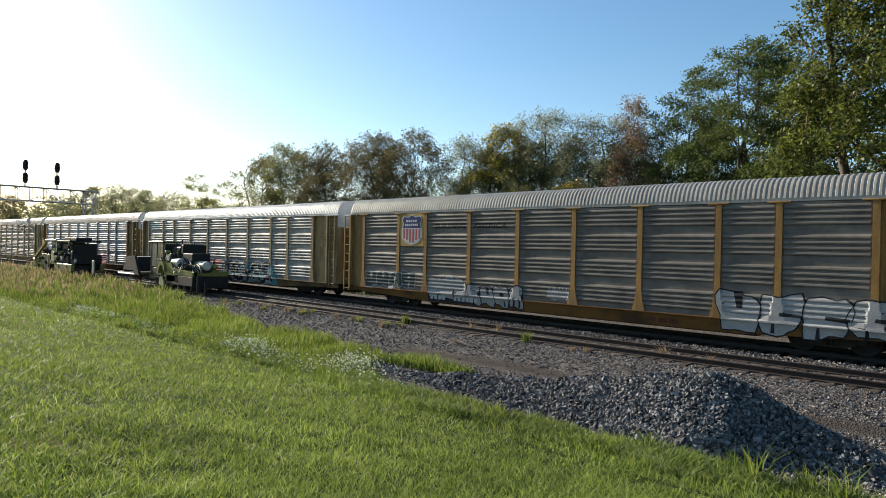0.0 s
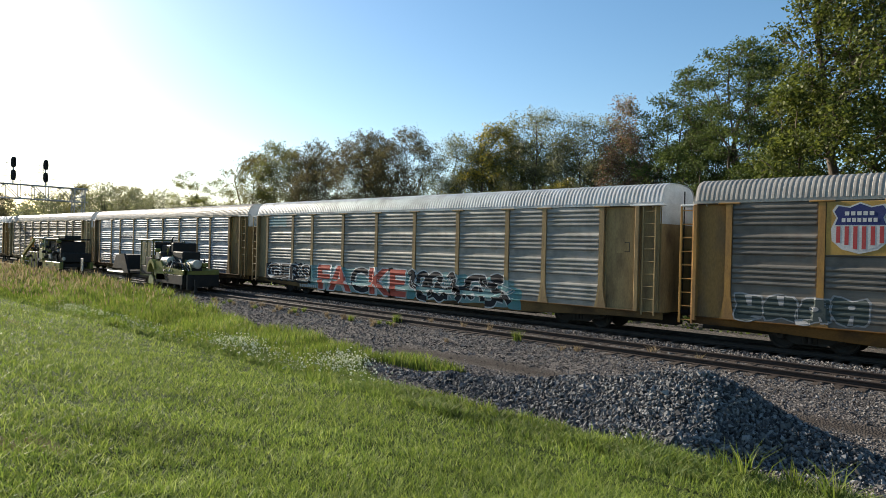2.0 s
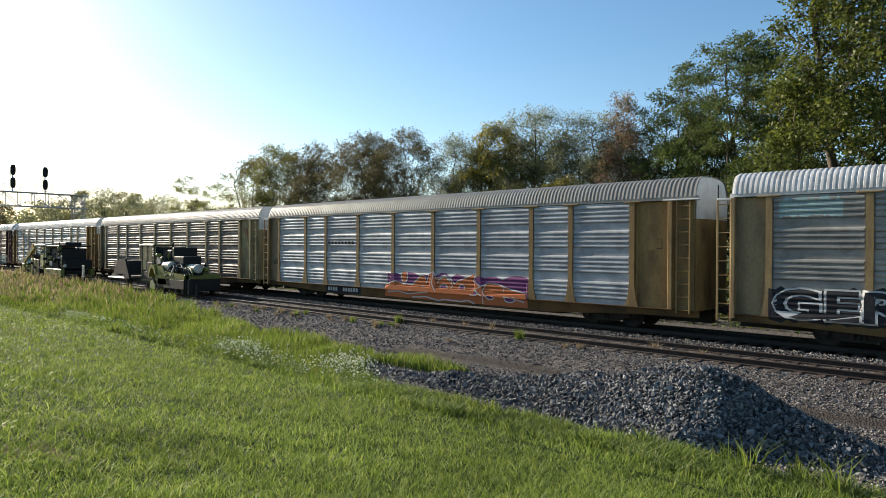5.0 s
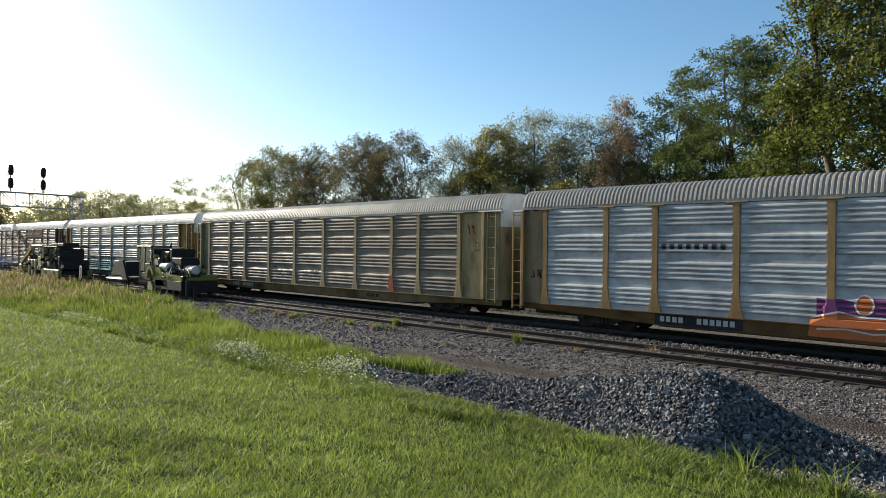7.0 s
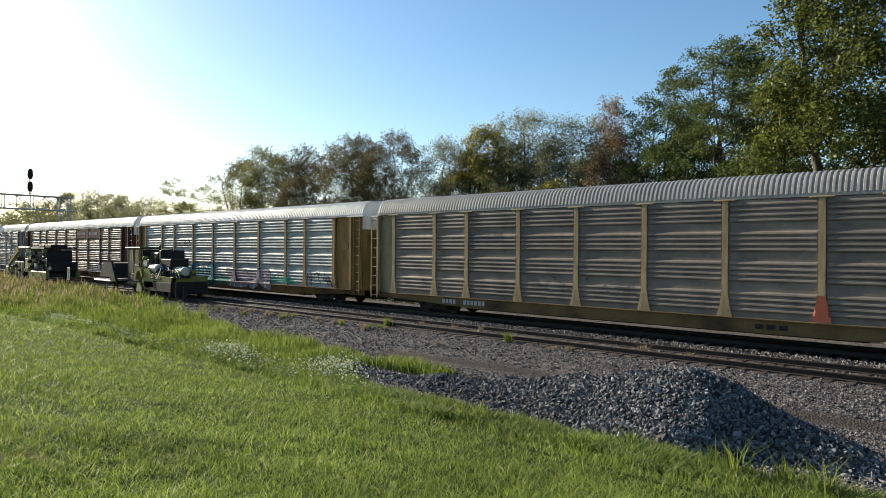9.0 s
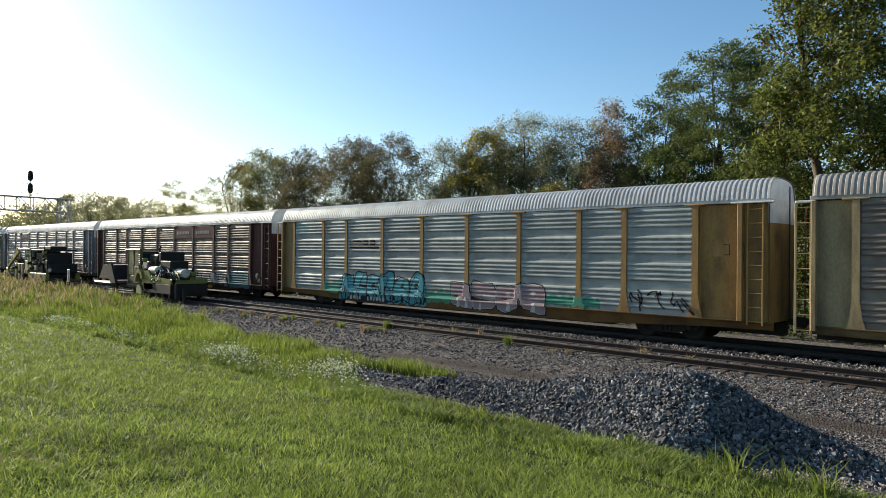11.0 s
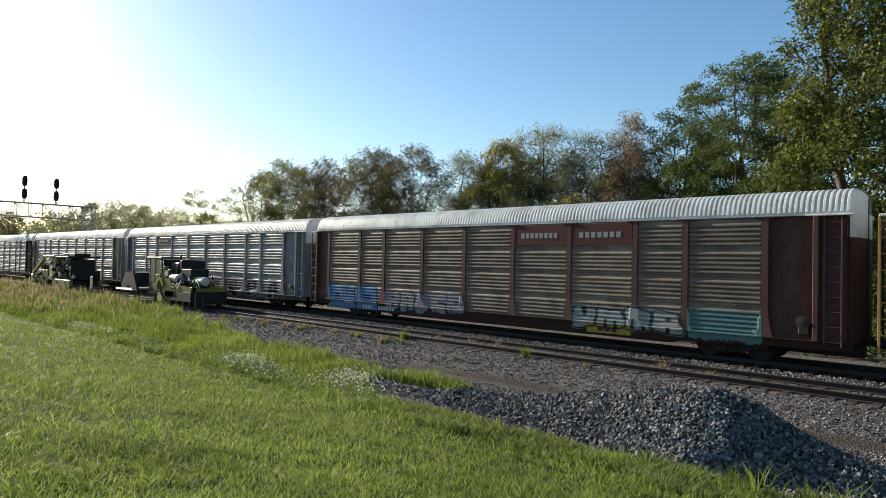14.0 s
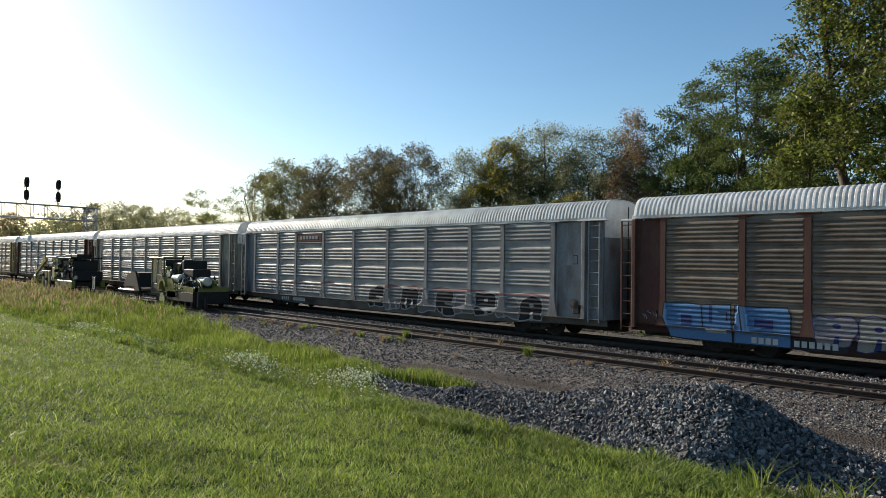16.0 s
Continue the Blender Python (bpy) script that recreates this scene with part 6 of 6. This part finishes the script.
throw_up(c0, G, 4, 20.5, 27.1, 0.42, 1.85, 5, paint_of("dusty_white_spray", (0.34, 0.34, 0.335), 0.7), P_BLACK, P_BLACK, "large white graffiti with black outline", 0.035, 0.05)
bars(c0, G, 17.9, 19.2, 0.52, 0.68, 3, paint_of("dark_red_mark", (0.10, 0.03, 0.02)), layer=1)
reporting_marks(c0, G, 6.5, 9.6)
# second car: mural
wash(c1, G, 5, 5.7, 20.9, 0.5, 1.8, paint_of("dusty_aqua_spray", (0.165, 0.285, 0.285), 0.75), "pale aqua spray background")
wash(c1, G, 7, 1.3, 6.1, 0.72, 1.86, P_BLACK, "black spray behind letters", 0)
word(c1, G, "GERS", 1.45, 5.95, 0.85, 1.8, P_BLACK, P_WHITE, "black graffiti letters with white outline", 0.045, 2)
word(c1, G, "FA", 6.75, 9.75, 0.48, 1.88, P_RED, P_WHITE, "tall red graffiti letters", 0.07, 2)
word(c1, G, "C", 9.75, 11.2, 0.5, 1.85, P_BLACK, P_WHITE, "black graffiti letter with white outline", 0.06, 2)
word(c1, G, "KE", 11.3, 14.1, 0.48, 1.86, P_RED, P_WHITE, "tall red graffiti letters", 0.07, 2)
for x, w, z0, z1 in ((5.9, 0.5, 0.6, 1.6), (9.0, 0.4, 1.2, 1.8), (14.1, 0.8, 0.45, 1.5), (16.0, 0.9, 0.5, 1.3), (17.6, 0.7, 1.0, 1.8), (19.4, 0.8, 1.1, 1.75), (20.4, 1.0, 0.45, 1.35)):
    spray(c1, G, blob(puffy(random.Random(x), x, x + w, z0, z1)), P_FTEAL, 0, label="teal cloud of spray behind letters")
SWIRLS = (((.01, .86), (.05, .97), (.065, .8), (.04, .55), (.09, .42), (.13, .3), (.11, .1), (.19, .03)),
          ((.11, .58), (.12, .85), (.17, .93), (.2, .75), (.17, .5), (.22, .4), (.26, .28)),
          ((.24, .5), (.23, .8), (.28, .94), (.33, .8), (.29, .5), (.34, .42), (.38, .34)),
          ((.405, .8), (.43, .96), (.455, .8), (.45, .55), (.51, .46), (.57, .55), (.57, .85)),
          ((.37, .06), (.38, .35), (.44, .44), (.5, .3), (.47, .06)),
          ((.56, .42), (.6, .86), (.71, .9), (.7, .74), (.79, .66), (.81, .5)),
          ((.53, .2), (.57, .48), (.6, .24), (.64, .5), (.69, .42), (.7, .12)),
          ((.77, .9), (.82, .98), (.86, .9), (.81, .78), (.8, .52), (.88, .38), (.92, .14)),
          ((.72, .06), (.78, .08), (.81, .28), (.87, .24)), ((.2, .12), (.26, .2), (.31, .06), (.35, .18)))


def curve_through(pts, x0, x1, z0, z1):
    """A smooth line through points given within a box."""
    q = [pts[0]] + list(pts) + [pts[-1]]
    out = []
    for i in range(1, len(q) - 2):
        for j in range(6):
            u = j / 6
            w = (-0.5 * u + u * u - 0.5 * u ** 3, 1 - 2.5 * u * u + 1.5 * u ** 3, 0.5 * u + 2 * u * u - 1.5 * u ** 3, 0.5 * u ** 3 - 0.5 * u * u)
            out.append(tuple(sum(w[k] * q[i - 1 + k][a] for k in range(4)) for a in (0, 1)))
    out.append(pts[-1])
    return [(x0 + (x1 - x0) * u, z0 + (z1 - z0) * v) for u, v in out]


swirls = [curve_through(s, 14.25, 21.2, 0.5, 1.82) for s in SWIRLS]
spray(c1, G, ribbons(swirls, 0.40), P_WHITE, 1.5, label="white outline of swirling graffiti", kind="stuff")
spray(c1, G, ribbons(swirls, 0.27), P_BLACK, 3, label="thick black swirls of the graffiti", kind="stuff")
tag(c1, G, 9, 14.5, 20.8, 0.6, 1.75, 8, P_WHITE, 0.03, "white highlights of the graffiti", 5)
wash(c1, G, 32, 1.6, 3.4, 4.1, 4.7, P_AQUA, "pale aqua patch")
bars(c1, G, 4.9, 6.6, 0.5, 0.66, 9, white_mark)
# third car: pale panels, orange piece
bars(c2, G, 6.35, 8.75, 3.19, 3.38, 8, black_mark, "company_lettering", fill=0.55)
wash(c2, G, 10, 11.4, 20.3, 0.9, 1.72, P_PURPLE, "purple spray behind the graffiti")
FLAME = [(11.15, 0.5), (11.25, 1.1), (12.0, 1.32), (12.6, 1.2), (13.3, 1.2), (13.85, 1.66), (14.15, 1.62), (14.25, 1.3), (14.42, 1.75), (14.75, 1.87),
         (14.85, 1.55), (15.2, 1.62), (15.45, 1.72), (15.9, 1.52), (16.1, 1.33), (16.25, 1.45), (17.0, 1.72), (17.38, 1.88), (17.28, 1.5), (17.7, 1.28),
         (18.1, 1.45), (18.7, 1.42), (19.4, 1.22), (20.2, 1.1), (20.3, 0.46)]
spray(c2, G, blob(FLAME), P_ORANGE, 1, label="flaming orange graffiti")
spray(c2, G, blob(oval_of(12.68, 1.56, 0.22, 0.28)), P_ORANGE, 1, label="flaming orange graffiti")
EYES = [(15.4, 1.13, 0.24, 0.14), (17.25, 0.98, 0.27, 0.13), (16.55, 1.12, 0.17, 0.2), (14.0, 1.02, 0.14, 0.12), (18.2, 0.82, 0.22, 0.1), (19.3, 0.8, 0.3, 0.15), (13.1, 0.98, 0.2, 0.08)]
spray(c2, G, join([blob(oval_of(*e)) for e in EYES]), P_PURPLE, 2, label="purple openings in the orange graffiti", kind="stuff")
spray(c2, G, ribbons([FLAME[1:24]] + [oval_of(*e) + oval_of(*e)[:1] for e in EYES + [(12.68, 1.56, 0.24, 0.3)]] + [
    [(13.2, 0.55), (14.2, 0.62), (14.6, 0.55), (15.0, 0.48), (15.4, 0.56), (16.4, 0.52), (16.9, 0.6), (17.3, 0.47)],
    [(14.75, 1.85), (14.6, 1.3), (14.85, 0.9)], [(15.0, 1.3), (15.1, 1.5), (15.45, 1.65), (15.85, 1.45), (15.95, 1.2), (15.7, 0.95)],
    [(17.7, 1.28), (17.3, 1.1), (17.75, 0.85), (17.8, 0.5)], [(18.05, 1.45), (17.8, 1.1), (18.0, 0.75)], [(19.0, 1.35), (19.05, 0.9), (20.1, 0.7)],
    [(11.4, 0.75), (12.2, 0.8), (12.9, 0.7), (14.3, 0.85)]], 0.055), P_WHITE, 4, label="white outline of the orange graffiti", kind="stuff")
reporting_marks(c2, G, 6.3, 9.0)
tag(c2, G, 12, 0.5, 1.1, 1.7, 2.3, 4, P_BLACK, 0.03, "small black tag")
# fourth car: almost plain
reporting_marks(c3, G, 4.6, 7.2, dark=False)
spray(c3, G, blob([(20.36, 1.72), (20.56, 1.72), (20.68, 1.25), (20.74, 0.9), (20.18, 0.9), (20.24, 1.25)]), paint_of("rust_red_patch", (0.30, 0.085, 0.05)), 1, "paint_patch", "orange red patch on a post foot")
tag(c3, G, 41, 25.45, 25.95, 3.65, 4.3, 3, P_RED, 0.05, "faded red tag on the end bay")
wash(c3, G, 13, 6.3, 8.2, 3.4, 3.75, paint_of("dark_overpaint", (0.11, 0.10, 0.10)), "dark overpainted patch")
tag(c3, G, 14, 9.2, 11.5, 1.5, 2.1, 5, paint_of("dim_spray", (0.14, 0.13, 0.13)), 0.06, "faint dark tag")
tag(c3, G, 15, 12.3, 14.4, 1.3, 2.0, 4, paint_of("dim_spray", (0.14, 0.13, 0.13)), 0.05, "faint dark tag")
bars(c3, G, 18.5, 19.6, 0.54, 0.7, 3, black_mark)
# fifth car: turquoise and mauve pieces
spray(c4, G, blob([(6.35, 3.22), (8.7, 3.22), (8.8, 3.34), (6.5, 3.34)]), black_mark, 1, "company_emblem")
spray(c4, G, blob([(6.35, 3.42), (6.7, 3.66), (7.3, 3.66), (7.6, 3.45), (7.0, 3.5)]), black_mark, 1, "company_emblem")
bars(c4, G, 7.5, 8.6, 3.4, 3.66, 2, black_mark, "company_lettering")
wash(c4, G, 16, 4.2, 6.0, 0.75, 1.35, P_GREEN, "green spray background")
wash(c4, G, 36, 11.8, 14.2, 0.66, 1.3, P_GREEN, "green spray background")
wash(c4, G, 37, 5.5, 12.1, 0.45, 1.62, P_TEAL, "turquoise spray background")
throw_up(c4, G, 17, 5.7, 12.0, 0.45, 2.0, 6, P_TEAL, P_BLACK, P_BLACK, "turquoise graffiti with dark outline", 0.05, 0.07, 0)
for i, (a, b) in enumerate(((5.8, 7.2), (7.1, 8.5), (8.4, 9.8), (9.7, 11.0), (10.9, 12.0))):
    jag = [(a, 0.5), (a + 0.15, 1.3), (a + 0.45, 1.85), (b - 0.35, 1.75), (b - 0.5, 1.3), (b - 0.1, 1.1), (b - 0.25, 0.5), (b - 0.55, 0.55), (b - 0.6, 0.95), (a + 0.5, 0.95), (a + 0.4, 0.5)]
    spray(c4, G, ribbons([jag + jag[:1]], 0.05), P_BLACK, 5, label="dark outline of a turquoise letter", kind="stuff")
throw_up(c4, G, 18, 12.0, 13.7, 1.1, 1.5, 3, None, None, P_FADE, "small white tag", stroke=0.06)
throw_up(c4, G, 19, 13.7, 18.9, 0.45, 1.8, 4, P_MAUVE, P_BLACK, P_WHITE, "mauve graffiti with black outline", 0.06, 0.03)
wash(c4, G, 20, 18.6, 21.4, 0.95, 1.35, P_GREEN, "green spray patch")
tag(c4, G, 21, 22.6, 25.0, 0.95, 1.75, 6, P_BLACK, 0.06, "black tags")
reporting_marks(c4, G, 6.4, 9.2, 0.5)
wash(c4, G, 33, 1.5, 2.7, 4.1, 4.6, P_AQUA, "pale aqua patch")
# sixth car: maroon plates, blue pieces
B = "banded"
for a, b, k in ((14.78, 17.44, 8), (17.67, 20.34, 7)):
    part("name_plate", Geo().box(a, b, -HALF - 0.052, -HALF, 3.92, 4.76, 0.01), P_MAROON, c5, "maroon name plate")
    bars(c5, B, a + 0.35, b - 0.4, 4.2, 4.42, k, P_FADE, "company_lettering", layer=1, flat=0.052)
BLOCKS = [[(1.3, 1.2), (1.38, 1.72), (2.1, 1.76), (2.7, 1.7), (3.72, 1.76), (3.78, 0.46), (2.2, 0.46), (1.6, 0.5)],
          [(3.82, 0.46), (3.86, 1.74), (4.6, 1.72), (5.5, 1.76), (5.62, 1.5), (5.6, 0.46)]]
for outline in BLOCKS:
    spray(c5, B, blob(outline), P_BLUE, 1, label="blue block graffiti")
spray(c5, B, join([rect(2.0, 2.38, 0.96, 1.32), rect(4.5, 5.08, 1.0, 1.34), rect(3.0, 3.1, 1.1, 1.7)]), P_NAVY, 3, label="navy openings in the blue letters", kind="stuff")
spray(c5, B, ribbons([o + o[:1] for o in BLOCKS] + [[(2.72, 1.7), (2.78, 0.9)], [(1.4, 0.88), (5.6, 0.88)], [(4.0, 1.7), (4.1, 0.9)], [(3.3, 1.5), (3.6, 1.5), (3.6, 1.2)]], 0.045), P_BLACK, 4, label="black outline of the blue letters", kind="stuff")
tag(c5, B, 23, 0.45, 1.1, 1.0, 1.5, 4, P_FADE, 0.035, "small white tag")
throw_up(c5, B, 24, 6.3, 11.8, 0.5, 1.78, 5, [paint_of("dim_lilac_spray", (0.19, 0.18, 0.2), 0.8), paint_of("dim_pale_spray", (0.22, 0.215, 0.2), 0.8)], None, P_NAVY, "faded white and lilac graffiti", 0.05, 0.05)
throw_up(c5, B, 25, 17.7, 22.3, 0.62, 1.6, 4, paint_of("dim_white_spray", (0.26, 0.27, 0.27), 0.8), P_FTEAL, P_BLACK, "white and teal graffiti", 0.05, 0.09)
wash(c5, B, 26, 22.5, 25.0, 0.6, 1.62, paint_of("dim_teal_spray", (0.065, 0.15, 0.155), 0.9), "turquoise sprayed patch")
spray(c5, B, rect(18.4, 20.3, 0.47, 0.80), P_YELLOW, 3, "stencil_patch", "yellow patch on the sill")
bars(c5, B, 18.9, 19.8, 0.55, 0.72, 3, black_mark, layer=5)
reporting_marks(c5, B, 4.4, 7.0, 0.52)
spray(c5, B, rect(2.9, 3.6, 0.75, 0.9), P_FADE, 6, "stencil_patch")
# seventh car: black and white tags
part("name_plate", Geo().box(6.3, 8.8, -HALF - 0.052, -HALF, 4.16, 4.66, 0.01), P_MAROON, c6, "small maroon plate")
bars(c6, G, 6.6, 8.5, 4.3, 4.5, 6, P_FADE, "company_lettering", layer=1, flat=0.052)
wash(c6, G, 28, 1.4, 24.9, 1.62, 1.78, paint_of("faded_maroon", (0.20, 0.10, 0.10), 0.8), "faded maroon stripe", -1)
throw_up(c6, G, 29, 1.5, 12.6, 0.75, 1.6, 10, None, None, P_FADE, "thin pale graffiti tags", stroke=0.045)
throw_up(c6, G, 30, 13.2, 24.6, 0.55, 1.75, 9, [P_BLACK, paint_of("dim_grey_spray", (0.13, 0.13, 0.135), 0.6)], P_FADE, P_FADE, "bold black graffiti with white outline", 0.05, 0.05)
reporting_marks(c6, G, 4.6, 7.2, dark=False)
# cars behind
throw_up(c7, G, 34, 12.0, 17.5, 0.6, 1.5, 5, P_GREY, P_BLACK, P_BLACK, "grey and black graffiti", 0.04, 0.06)
tag(c8, G, 35, 4, 9, 0.8, 1.7, 6, P_BLACK, 0.06, "black tags")
throw_up(c9, G, 36, 8, 14, 0.6, 1.6, 5, P_TEAL, P_BLACK, P_BLACK, "teal graffiti")


def motions():
    """The train rolls past to the right and gains a little speed."""
    for k, car in enumerate(cars):
        walk(car, [(float(s), pose(-START - k * PITCH + SPEED * s + GAIN * s * s, MAIN_C, 0)) for s in range(17)])
    # wheels turn with the distance run
    rows = []
    for i in range(241):
        s = i / 15
        rows.append((s, math.degrees((SPEED * s + GAIN * s * s) / WHEEL_R)))
    for w in wheelsets:
        x = w.location.x
        walk(w, [(s, pose(x, 0, WHEEL_R, 0, a, 0)) for s, a in rows])


motions()
